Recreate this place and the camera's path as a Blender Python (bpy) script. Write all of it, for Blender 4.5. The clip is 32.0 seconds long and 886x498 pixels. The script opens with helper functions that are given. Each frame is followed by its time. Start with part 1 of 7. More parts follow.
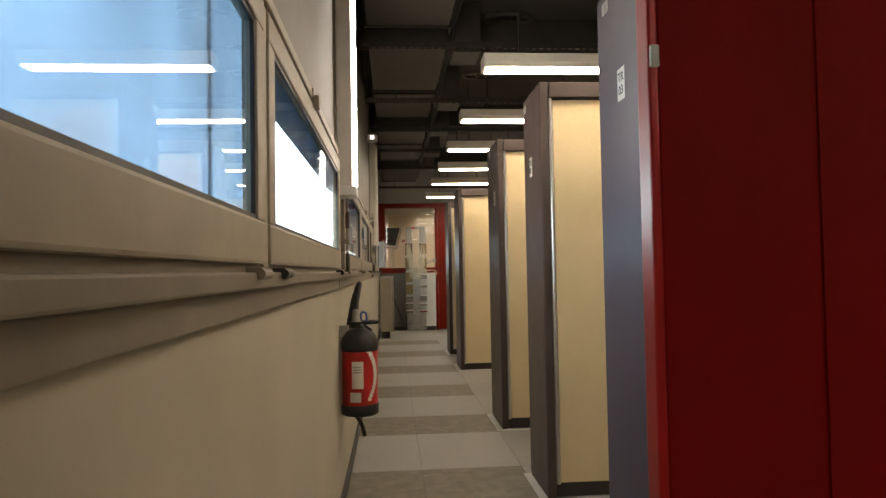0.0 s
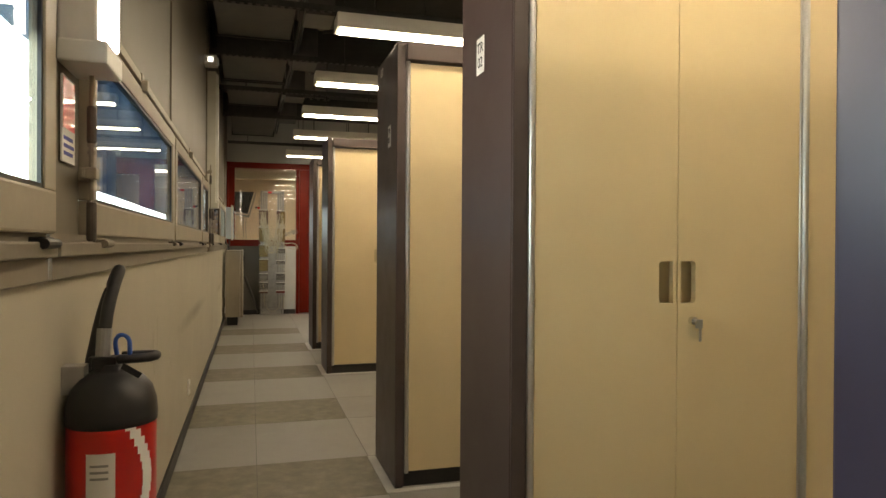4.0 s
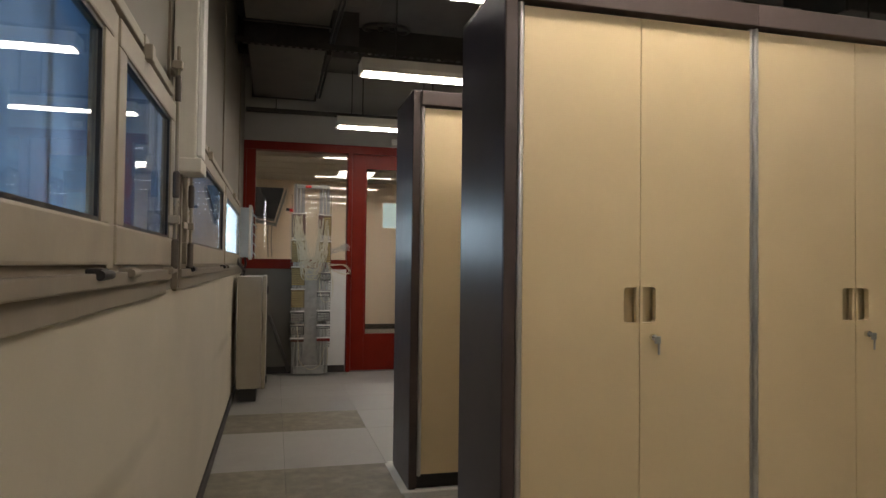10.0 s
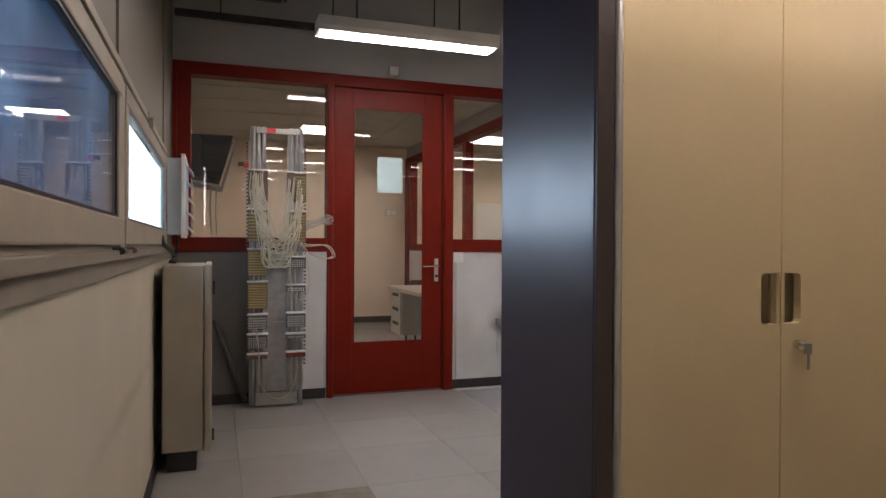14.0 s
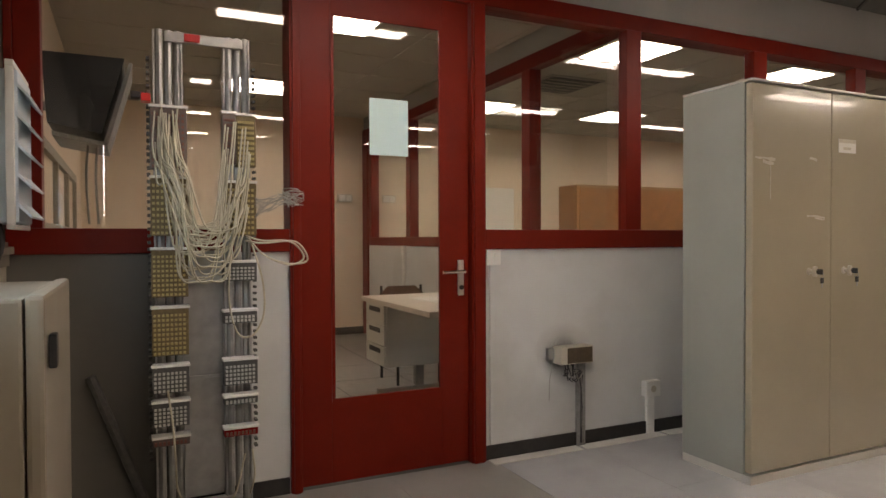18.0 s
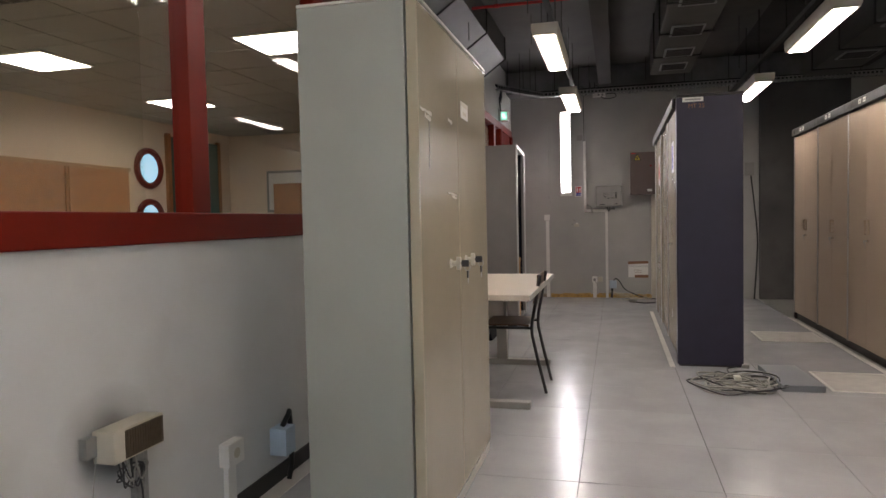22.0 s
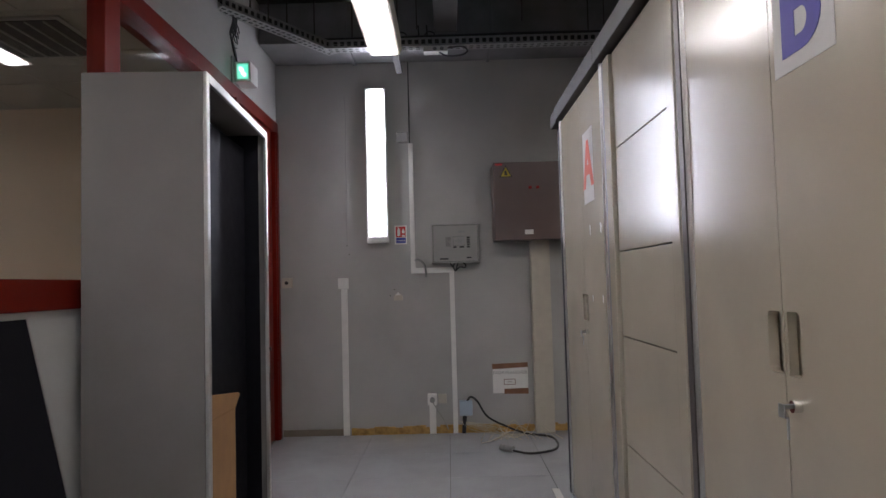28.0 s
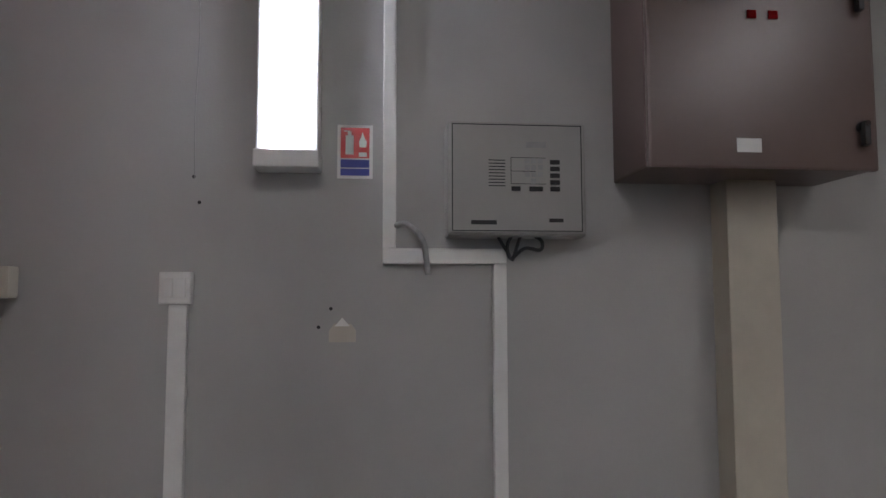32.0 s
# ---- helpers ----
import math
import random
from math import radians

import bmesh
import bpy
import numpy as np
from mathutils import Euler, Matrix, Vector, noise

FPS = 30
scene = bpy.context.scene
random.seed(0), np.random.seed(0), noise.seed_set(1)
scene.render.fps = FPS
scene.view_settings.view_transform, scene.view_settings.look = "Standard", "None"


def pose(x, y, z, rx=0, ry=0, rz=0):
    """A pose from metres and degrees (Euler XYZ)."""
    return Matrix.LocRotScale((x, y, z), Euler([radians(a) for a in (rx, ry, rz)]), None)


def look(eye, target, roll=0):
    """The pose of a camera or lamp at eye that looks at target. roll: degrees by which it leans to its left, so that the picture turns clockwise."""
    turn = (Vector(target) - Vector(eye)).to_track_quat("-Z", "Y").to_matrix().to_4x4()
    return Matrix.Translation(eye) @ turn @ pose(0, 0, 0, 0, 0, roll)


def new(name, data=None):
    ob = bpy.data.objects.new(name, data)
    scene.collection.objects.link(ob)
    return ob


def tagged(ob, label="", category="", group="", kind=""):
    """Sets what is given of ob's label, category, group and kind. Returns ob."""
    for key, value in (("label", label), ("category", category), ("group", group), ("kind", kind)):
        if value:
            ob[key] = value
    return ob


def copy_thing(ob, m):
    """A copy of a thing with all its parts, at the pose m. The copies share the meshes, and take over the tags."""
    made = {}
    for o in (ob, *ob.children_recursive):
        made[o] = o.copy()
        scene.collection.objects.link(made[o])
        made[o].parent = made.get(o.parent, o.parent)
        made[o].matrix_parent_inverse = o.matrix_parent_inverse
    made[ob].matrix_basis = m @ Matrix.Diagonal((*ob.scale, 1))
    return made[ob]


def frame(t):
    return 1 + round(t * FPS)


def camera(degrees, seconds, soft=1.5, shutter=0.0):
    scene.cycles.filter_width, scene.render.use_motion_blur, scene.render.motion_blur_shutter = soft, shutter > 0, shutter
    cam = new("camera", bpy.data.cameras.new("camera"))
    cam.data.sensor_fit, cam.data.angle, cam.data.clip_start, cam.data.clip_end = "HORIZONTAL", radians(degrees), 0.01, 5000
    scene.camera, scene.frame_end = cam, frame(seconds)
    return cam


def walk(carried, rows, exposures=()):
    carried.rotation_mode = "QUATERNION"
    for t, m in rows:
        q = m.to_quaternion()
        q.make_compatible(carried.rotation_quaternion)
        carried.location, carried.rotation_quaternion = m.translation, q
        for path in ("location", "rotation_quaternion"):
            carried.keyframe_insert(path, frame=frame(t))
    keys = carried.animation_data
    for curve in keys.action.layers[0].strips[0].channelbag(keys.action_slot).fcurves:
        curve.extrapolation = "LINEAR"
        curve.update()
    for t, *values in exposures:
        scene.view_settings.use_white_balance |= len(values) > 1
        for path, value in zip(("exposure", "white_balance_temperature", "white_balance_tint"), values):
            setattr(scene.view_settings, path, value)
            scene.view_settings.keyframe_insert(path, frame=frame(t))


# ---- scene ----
cam = camera(67.5, 32.0)
PATH = [
    (0, (0.262, 0.114, 1.138), (0.414, 2.107, 1.204), -1.0),
    (0.5, (0.295, 0.34, 1.142), (0.494, 2.329, 1.218), -1.5),
    (1, (0.288, 0.525, 1.138), (0.59, 2.5, 1.234), -1.6),
    (1.5, (0.261, 0.723, 1.138), (0.679, 2.676, 1.243), -1.5),
    (2, (0.254, 0.9, 1.133), (0.749, 2.834, 1.236), -1.4),
    (2.5, (0.283, 1.092, 1.145), (0.828, 3.013, 1.259), -1.0),
    (4.5, (0.387, 2.101, 1.138), (0.932, 4.024, 1.104), 0.8),
    (5, (0.385, 2.402, 1.142), (0.886, 4.338, 1.113), 0.8),
    (5.5, (0.409, 2.702, 1.117), (0.889, 4.643, 1.067), 0.3),
    (6, (0.452, 3.006, 1.118), (0.78, 4.978, 1.095), 0.6),
    (6.5, (0.46, 3.353, 1.113), (0.764, 5.329, 1.099), 0.7),
    (7, (0.456, 3.661, 1.13), (0.917, 5.607, 1.121), 0.7),
    (7.5, (0.433, 4.021, 1.152), (0.955, 5.951, 1.125), 0.5),
    (8, (0.395, 4.385, 1.136), (0.901, 6.32, 1.118), 0.1),
    (8.5, (0.375, 4.72, 1.139), (0.962, 6.632, 1.118), -0.4),
    (9, (0.4, 5.078, 1.141), (0.945, 7.002, 1.133), 0.5),
    (9.5, (0.386, 5.417, 1.135), (0.903, 7.349, 1.135), 0.8),
    (10, (0.336, 5.745, 1.163), (0.827, 7.683, 1.213), 0.7),
    (10.5, (0.326, 6.077, 1.155), (0.835, 8.011, 1.173), 0.3),
    (11, (0.328, 6.359, 1.158), (0.83, 8.295, 1.202), 0.4),
    (11.5, (0.286, 6.66, 1.173), (0.815, 8.589, 1.191), 0.5),
    (12, (0.266, 6.902, 1.169), (0.872, 8.807, 1.137), 0.8),
    (12.5, (0.291, 7.185, 1.186), (0.85, 9.105, 1.172), 0.4),
    (13, (0.298, 7.429, 1.175), (0.819, 9.36, 1.182), 0.5),
    (13.5, (0.282, 7.71, 1.178), (0.855, 9.627, 1.202), 0.1),
    (14, (0.287, 7.946, 1.159), (0.938, 9.838, 1.149), 0.3),
    (14.5, (0.329, 8.23, 1.191), (0.946, 10.132, 1.202), 0.5),
    (16.5, (0.404, 9.267, 1.173), (1.064, 11.155, 1.178), 0.6),
    (17, (0.428, 9.5, 1.159), (1.127, 11.374, 1.135), 0.9),
    (17.5, (0.407, 9.746, 1.182), (1.214, 11.576, 1.163), 0.5),
    (18, (0.42, 9.965, 1.168), (1.281, 11.769, 1.135), -0.2),
    (18.5, (0.465, 10.192, 1.178), (1.339, 11.991, 1.162), -0.7),
    (19, (0.502, 10.389, 1.157), (1.457, 12.146, 1.132), -0.6),
    (19.5, (0.521, 10.6, 1.158), (1.736, 12.189, 1.129), -1.1),
    (20, (0.554, 10.762, 1.135), (1.861, 12.276, 1.088), -1.2),
    (20.5, (0.646, 10.965, 1.146), (1.942, 12.489, 1.126), -1.4),
    (21, (0.727, 11.141, 1.14), (2.092, 12.603, 1.136), -1.3),
    (21.5, (0.8, 11.373, 1.179), (2.525, 12.383, 1.124), -1.2),
    (22, (0.948, 11.51, 1.164), (2.881, 12.013, 1.079), -1.2),
    (22.5, (1.233, 11.609, 1.152), (3.225, 11.77, 1.081), -1.7),
    (23, (1.546, 11.662, 1.148), (3.543, 11.567, 1.153), -2.2),
    (23.5, (1.873, 11.735, 1.15), (3.866, 11.591, 1.238), -2.1),
    (24, (2.214, 11.729, 1.131), (4.209, 11.655, 1.25), -1.3),
    (24.5, (2.593, 11.67, 1.158), (4.589, 11.619, 1.275), -0.9),
    (26.5, (4.257, 11.561, 1.169), (6.253, 11.624, 1.277), -0.5),
    (27, (4.695, 11.566, 1.148), (6.692, 11.621, 1.239), -1.4),
    (27.5, (5.145, 11.606, 1.145), (7.141, 11.702, 1.237), -1.1),
    (28, (5.63, 11.654, 1.167), (7.628, 11.669, 1.268), -1.5),
    (28.5, (6.084, 11.556, 1.139), (8.081, 11.631, 1.219), -1.2),
    (29, (6.534, 11.71, 1.142), (8.531, 11.785, 1.217), -0.8),
    (29.5, (6.977, 11.769, 1.155), (8.974, 11.713, 1.254), -0.9),
    (30, (7.427, 11.788, 1.172), (9.424, 11.711, 1.257), -0.9),
    (30.5, (7.847, 11.863, 1.168), (9.84, 11.75, 1.277), -0.2),
    (31, (8.233, 11.906, 1.154), (10.221, 11.727, 1.265), -0.3),
    (31.5, (8.648, 11.853, 1.216), (10.645, 11.751, 1.273), -0.6),
    (32, (9.047, 11.951, 1.149), (11.033, 11.766, 1.3), -0.1),
]
EXPO = [(0.0, 0.17, 8000, 17), (1.0, -0.08, 7450, 13), (2.5, -0.06, 7400, 12), (4.5, 0.13, 8900, 13), (5.0, 0.13, 8900, 13), (5.5, 0.15, 8250, 12), (6.0, 0.14, 8000, 13), (7.0, 0.0, 8700, 13), (8.0, 0.0, 7600, 12), (9.0, -0.17, 6950, 13), (10.0, -0.25, 6850, 17), (11.0, -0.1, 6700, 20), (13.0, 0.16, 6500, 24), (14.0, 0.0, 6600, 25), (14.5, 0.03, 6600, 25), (18.0, -0.08, 7450, 23), (21.0, 0.0, 6900, 22), (23.0, -0.05, 6750, 20), (24.5, -0.17, 6750, 21), (26.5, -0.15, 6300, 18), (27.0, -0.15, 6100, 18), (28.0, -0.12, 6050, 20), (29.0, 0.0, 6000, 20), (31.0, -0.02, 5900, 19), (32.0, -0.1, 5900, 19)]
walk(cam, [(t, look(e, g, r)) for t, e, g, r in PATH], EXPO)

# ---- world and daylight ----
world = bpy.data.worlds.new("sky")
scene.world = world
world.use_nodes = True
wn = world.node_tree
sky = wn.nodes.new("ShaderNodeTexSky")
sky.sky_type = "NISHITA"
sky.sun_disc = False
sky.sun_elevation, sky.sun_rotation = radians(35), radians(110)
wn.links.new(sky.outputs[0], wn.nodes["Background"].inputs[0])
wn.nodes["Background"].inputs[1].default_value = 0.15
sun = new("sun", bpy.data.lights.new("sun", "SUN"))
sun.data.energy, sun.data.angle, sun.data.color = 3.0, radians(2.0), (1.0, 0.97, 0.92)
sun.rotation_euler = (radians(55), 0, radians(70))
LAMP = 30.0        # glow of the ceiling tubes
SLOT = 26.0       # glow of the upright wall lamps
OFFICE = 16.5      # glow of the office ceiling lights


# ---- materials ----
def mat(name, base, rough=0.6, metal=0.0, var=0.12, scale=6.0, bump=0.0, fine=60.0, stain=None, stain_scale=1.5, spec=0.5, coat=0.0):
    """Painted or raw surface: base colour with a broad and a fine variation, stains or bright patches, and relief."""
    m = bpy.data.materials.new(name)
    m.use_nodes = True
    nt = m.node_tree
    b = nt.nodes["Principled BSDF"]
    b.inputs["Metallic"].default_value = metal
    b.inputs["Specular IOR Level"].default_value = spec
    b.inputs["Coat Weight"].default_value = coat
    co = nt.nodes.new("ShaderNodeTexCoord")
    geo = nt.nodes.new("ShaderNodeNewGeometry")
    n1 = nt.nodes.new("ShaderNodeTexNoise")
    n1.inputs["Scale"].default_value = scale
    n1.inputs["Detail"].default_value = 3
    n2 = nt.nodes.new("ShaderNodeTexNoise")
    n2.inputs["Scale"].default_value = fine
    n2.inputs["Detail"].default_value = 2
    for n in (n1, n2):
        nt.links.new(geo.outputs["Position"], n.inputs["Vector"])
    mix = nt.nodes.new("ShaderNodeMix")
    mix.data_type = "RGBA"
    lo = [max(0.0, c * (1 - var)) for c in base]
    hi = [min(1.0, c * (1 + var)) for c in base]
    mix.inputs[6].default_value = (*lo, 1)
    mix.inputs[7].default_value = (*hi, 1)
    add = nt.nodes.new("ShaderNodeMath")
    add.operation = "MULTIPLY_ADD"
    add.inputs[1].default_value = 0.2
    nt.links.new(n2.outputs[0], add.inputs[0])
    sub = nt.nodes.new("ShaderNodeMapRange")
    sub.inputs[1].default_value, sub.inputs[2].default_value = 0.3, 0.7
    sub.inputs[4].default_value = 0.8
    nt.links.new(n1.outputs[0], sub.inputs[0])
    nt.links.new(sub.outputs[0], add.inputs[2])
    nt.links.new(add.outputs[0], mix.inputs[0])
    out = mix.outputs[2]
    if stain:
        n3 = nt.nodes.new("ShaderNodeTexNoise")
        n3.inputs["Scale"].default_value = stain_scale
        n3.inputs["Detail"].default_value = 4
        n3.inputs["Roughness"].default_value = 0.55
        nt.links.new(geo.outputs["Position"], n3.inputs["Vector"])
        r3 = nt.nodes.new("ShaderNodeMapRange")
        r3.inputs[1].default_value, r3.inputs[2].default_value = 0.5, 0.78
        r3.inputs[4].default_value = 0.6
        nt.links.new(n3.outputs[0], r3.inputs[0])
        m2 = nt.nodes.new("ShaderNodeMix")
        m2.data_type = "RGBA"
        m2.inputs[7].default_value = (*stain, 1)
        nt.links.new(r3.outputs[0], m2.inputs[0])
        nt.links.new(out, m2.inputs[6])
        out = m2.outputs[2]
    nt.links.new(out, b.inputs["Base Color"])
    rr = nt.nodes.new("ShaderNodeMapRange")
    r_lo, r_hi = max(0.03, rough - 0.08), min(1.0, rough + 0.08)
    if r_lo < 0.285 < r_hi:
        r_lo, r_hi = (0.285, r_hi) if rough >= 0.27 else (r_lo, 0.265)
    rr.inputs[3].default_value, rr.inputs[4].default_value = r_lo, r_hi
    nt.links.new(n1.outputs[0], rr.inputs[0])
    nt.links.new(rr.outputs[0], b.inputs["Roughness"])
    if bump:
        bp = nt.nodes.new("ShaderNodeBump")
        bp.inputs["Strength"].default_value = bump
        bp.inputs["Distance"].default_value = 0.2 / fine
        nt.links.new(n2.outputs[0], bp.inputs["Height"])
        nt.links.new(bp.outputs[0], b.inputs["Normal"])
    return m


def per_piece(m, amount=0.1):
    """Let each piece that shares the material differ a little in lightness."""
    nt = m.node_tree
    b = nt.nodes["Principled BSDF"]
    src = b.inputs["Base Color"].links[0].from_socket
    info = nt.nodes.new("ShaderNodeObjectInfo")
    hsv = nt.nodes.new("ShaderNodeHueSaturation")
    r = nt.nodes.new("ShaderNodeMapRange")
    r.inputs[3].default_value, r.inputs[4].default_value = 1 - amount, 1 + amount
    nt.links.new(info.outputs["Random"], r.inputs[0])
    nt.links.new(r.outputs[0], hsv.inputs["Value"])
    nt.links.new(src, hsv.inputs["Color"])
    nt.links.new(hsv.outputs[0], b.inputs["Base Color"])
    return m


def glow(name, colour, strength):
    m = bpy.data.materials.new(name)
    m.use_nodes = True
    b = m.node_tree.nodes["Principled BSDF"]
    b.inputs["Base Color"].default_value = (0.8, 0.8, 0.8, 1)
    b.inputs["Emission Color"].default_value = (*colour, 1)
    b.inputs["Emission Strength"].default_value = strength
    return m


def glassy(name, tint=(0.95, 0.98, 0.97), rough=0.0):
    m = bpy.data.materials.new(name)
    m.use_nodes = True
    nt = m.node_tree
    nt.nodes.remove(nt.nodes["Principled BSDF"])
    tr = nt.nodes.new("ShaderNodeBsdfTransparent")
    tr.inputs[0].default_value = (*tint, 1)
    gl = nt.nodes.new("ShaderNodeBsdfGlossy")
    gl.inputs["Roughness"].default_value = rough
    lw = nt.nodes.new("ShaderNodeLayerWeight")
    lw.inputs[0].default_value = 0.5
    pw = nt.nodes.new("ShaderNodeMath")
    pw.operation, pw.inputs[1].default_value = "POWER", 6.0
    fr = nt.nodes.new("ShaderNodeMath")
    fr.operation, fr.inputs[1].default_value, fr.inputs[2].default_value = "MULTIPLY_ADD", 0.9, 0.045
    mx = nt.nodes.new("ShaderNodeMixShader")
    nt.links.new(lw.outputs["Facing"], pw.inputs[0])
    nt.links.new(pw.outputs[0], fr.inputs[0])
    nt.links.new(fr.outputs[0], mx.inputs[0])
    nt.links.new(tr.outputs[0], mx.inputs[1])
    nt.links.new(gl.outputs[0], mx.inputs[2])
    nt.links.new(mx.outputs[0], nt.nodes["Material Output"].inputs[0])
    return m


CREAM = mat("cream_wall_paint", (0.42, 0.38, 0.29), 0.7, var=0.07, scale=2.5, bump=0.15, fine=120, stain=(0.38, 0.33, 0.25), stain_scale=1.1)


def scuff_band(m, x, y, z, wide, long, high, colour, share):
    """A long soft scuff left on a wall by things that brushed along it."""
    nt = m.node_tree
    b = nt.nodes["Principled BSDF"]
    src = b.inputs["Base Color"].links[0].from_socket
    geo = nt.nodes.new("ShaderNodeNewGeometry")
    mp = nt.nodes.new("ShaderNodeMapping")
    mp.inputs["Location"].default_value = (-x / wide, -y / long, -z / high)
    mp.inputs["Scale"].default_value = (1 / wide, 1 / long, 1 / high)
    ln = nt.nodes.new("ShaderNodeVectorMath")
    ln.operation = "LENGTH"
    ns = nt.nodes.new("ShaderNodeTexNoise")
    ns.inputs["Scale"].default_value = 2.6
    ad = nt.nodes.new("ShaderNodeMath")
    ad.operation = "ADD"
    rg_ = nt.nodes.new("ShaderNodeMapRange")
    rg_.inputs[1].default_value, rg_.inputs[2].default_value = 1.6, 0.6
    rg_.inputs[4].default_value = share
    mx = nt.nodes.new("ShaderNodeMix")
    mx.data_type = "RGBA"
    mx.inputs[7].default_value = (*colour, 1)
    nt.links.new(geo.outputs["Position"], mp.inputs["Vector"])
    nt.links.new(geo.outputs["Position"], ns.inputs["Vector"])
    nt.links.new(mp.outputs[0], ln.inputs[0])
    nt.links.new(ln.outputs["Value"], ad.inputs[0])
    nt.links.new(ns.outputs[0], ad.inputs[1])
    nt.links.new(ad.outputs[0], rg_.inputs[0])
    nt.links.new(rg_.outputs[0], mx.inputs[0])
    nt.links.new(src, mx.inputs[6])
    nt.links.new(mx.outputs[2], b.inputs["Base Color"])


scuff_band(CREAM, 0.0, 6.85, 0.665, 9.0, 1.15, 0.055, (0.17, 0.145, 0.10), 0.55)
scuff_band(CREAM, 0.0, 10.6, 0.60, 9.0, 0.9, 0.05, (0.20, 0.17, 0.12), 0.35)
# Cream darkened far below the lower wall's, as little lamp light reaches up.
UPPER = mat("dimmed_cream_cladding", (0.140, 0.122, 0.090), 0.5, var=0.08, scale=2.0, bump=0.05, stain=(0.110, 0.094, 0.068), stain_scale=1.6)
GREYWALL = mat("grey_wall_paint", (0.40, 0.39, 0.365), 0.7, var=0.06, scale=2.5, bump=0.2, fine=140, stain=(0.30, 0.29, 0.27), stain_scale=1.3)
PALEWALL = mat("pale_grey_partition_paint", (0.58, 0.585, 0.57), 0.6, var=0.06, scale=3, bump=0.1, fine=120, stain=(0.42, 0.41, 0.37), stain_scale=1.7)
scuff_band(PALEWALL, 2.62, 13.0, 0.50, 0.15, 9.0, 0.13, (0.05, 0.048, 0.045), 0.75)
OFFICEWALL = mat("beige_office_wall", (0.74, 0.61, 0.47), 0.7, var=0.05, scale=2, bump=0.1, fine=120)
SASH = mat("grey_cream_window_paint", (0.31, 0.27, 0.205), 0.5, var=0.12, scale=9, bump=0.08, stain=(0.25, 0.21, 0.16), stain_scale=5)
# Soiled paint, also darkened for the shade under the projecting sashes.
SILL = mat("soiled_shaded_sill_paint", (0.20, 0.17, 0.13), 0.6, var=0.15, scale=7, bump=0.1, stain=(0.18, 0.15, 0.11), stain_scale=4)
TAUPE = mat("dark_taupe_cabinet_enamel", (0.074, 0.050, 0.045), 0.36, var=0.08, scale=10, bump=0.03, fine=150, spec=0.3)
# Unseen cabinet backs, made pale to bounce light onto the facing doors.
BOUNCEBACK = mat("pale_bounce_cabinet_back", (0.48, 0.44, 0.36), 0.5, var=0.06, scale=5, bump=0.03)
# Row-end enamel again, with the blue window reflection mixed into its colour.
SKYTAUPE = mat("window_tinted_cabinet_enamel", (0.040, 0.034, 0.060), 0.30, var=0.08, scale=8, bump=0.04, fine=150, spec=0.6)
VIOLET = mat("dark_violet_hall_enamel", (0.022, 0.019, 0.038), 0.45, var=0.12, scale=8, bump=0.03, fine=120, spec=0.45)
HEADER = mat("brown_header_enamel", (0.064, 0.046, 0.041), 0.42, var=0.1, scale=10, bump=0.05, spec=0.35)
PALEHEADER = mat("faded_brown_header_enamel", (0.10, 0.075, 0.068), 0.42, var=0.1, scale=10, bump=0.05, spec=0.35)
BEIGE = mat("beige_tambour_door", (0.64, 0.50, 0.29), 0.42, var=0.04, scale=4, bump=0.02, fine=250, stain=(0.58, 0.45, 0.26), stain_scale=1.5)
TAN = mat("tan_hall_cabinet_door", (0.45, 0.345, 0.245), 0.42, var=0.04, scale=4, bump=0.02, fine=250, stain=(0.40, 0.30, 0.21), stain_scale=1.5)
GREIGE = mat("pale_grey_beige_door", (0.43, 0.38, 0.295), 0.24, spec=0.9, var=0.05, scale=4, bump=0.06, fine=300, stain=(0.35, 0.32, 0.265), stain_scale=3)
ALU = mat("brushed_aluminium", (0.58, 0.57, 0.55), 0.34, metal=0.95, var=0.06, scale=12)
CHROME = mat("chrome", (0.75, 0.75, 0.74), 0.12, metal=1.0, var=0.03)
BLACK = mat("black_plastic", (0.018, 0.018, 0.019), 0.45, var=0.2, scale=20)
RUBBER = mat("black_rubber_skirting", (0.022, 0.020, 0.019), 0.6, var=0.2, scale=14, stain=(0.06, 0.055, 0.05), stain_scale=6)
PLINTH = mat("black_brown_plinth", (0.030, 0.026, 0.024), 0.5, var=0.15, scale=12)
RED = mat("dark_red_joinery_gloss", (0.15, 0.009, 0.003), 0.42, var=0.1, scale=6, bump=0.02, fine=50, spec=0.18)
DEEPRED = mat("deep_red_panel", (0.21, 0.003, 0.003), 0.6, var=0.10, scale=5, bump=0.05, spec=0.12)
TAPEBIT = mat("pale_tape_film", (0.55, 0.51, 0.42), 0.35, var=0.12, scale=60)
# Cup plates darker than the doors: the recess shade is in their colour.
RECESS = mat("shaded_recess_plate", (0.33, 0.265, 0.17), 0.45, var=0.08, scale=20)
RECESSTAN = mat("shaded_tan_recess_plate", (0.45, 0.35, 0.20), 0.45, var=0.06, scale=20)
SOCKETFACE = mat("dark_brown_terminal_face", (0.07, 0.05, 0.03), 0.5, var=0.2, scale=60)
BOLTSLEEVE = mat("dull_brown_painted_sleeve", (0.085, 0.07, 0.055), 0.5, var=0.15, scale=20)
POST = mat("dull_dark_metal_post", (0.11, 0.098, 0.096), 0.38, metal=0.5, var=0.12, scale=9, stain=(0.10, 0.09, 0.09), stain_scale=3)
DRIP = mat("dried_pale_drip", (0.50, 0.46, 0.36), 0.7, var=0.12, scale=30)
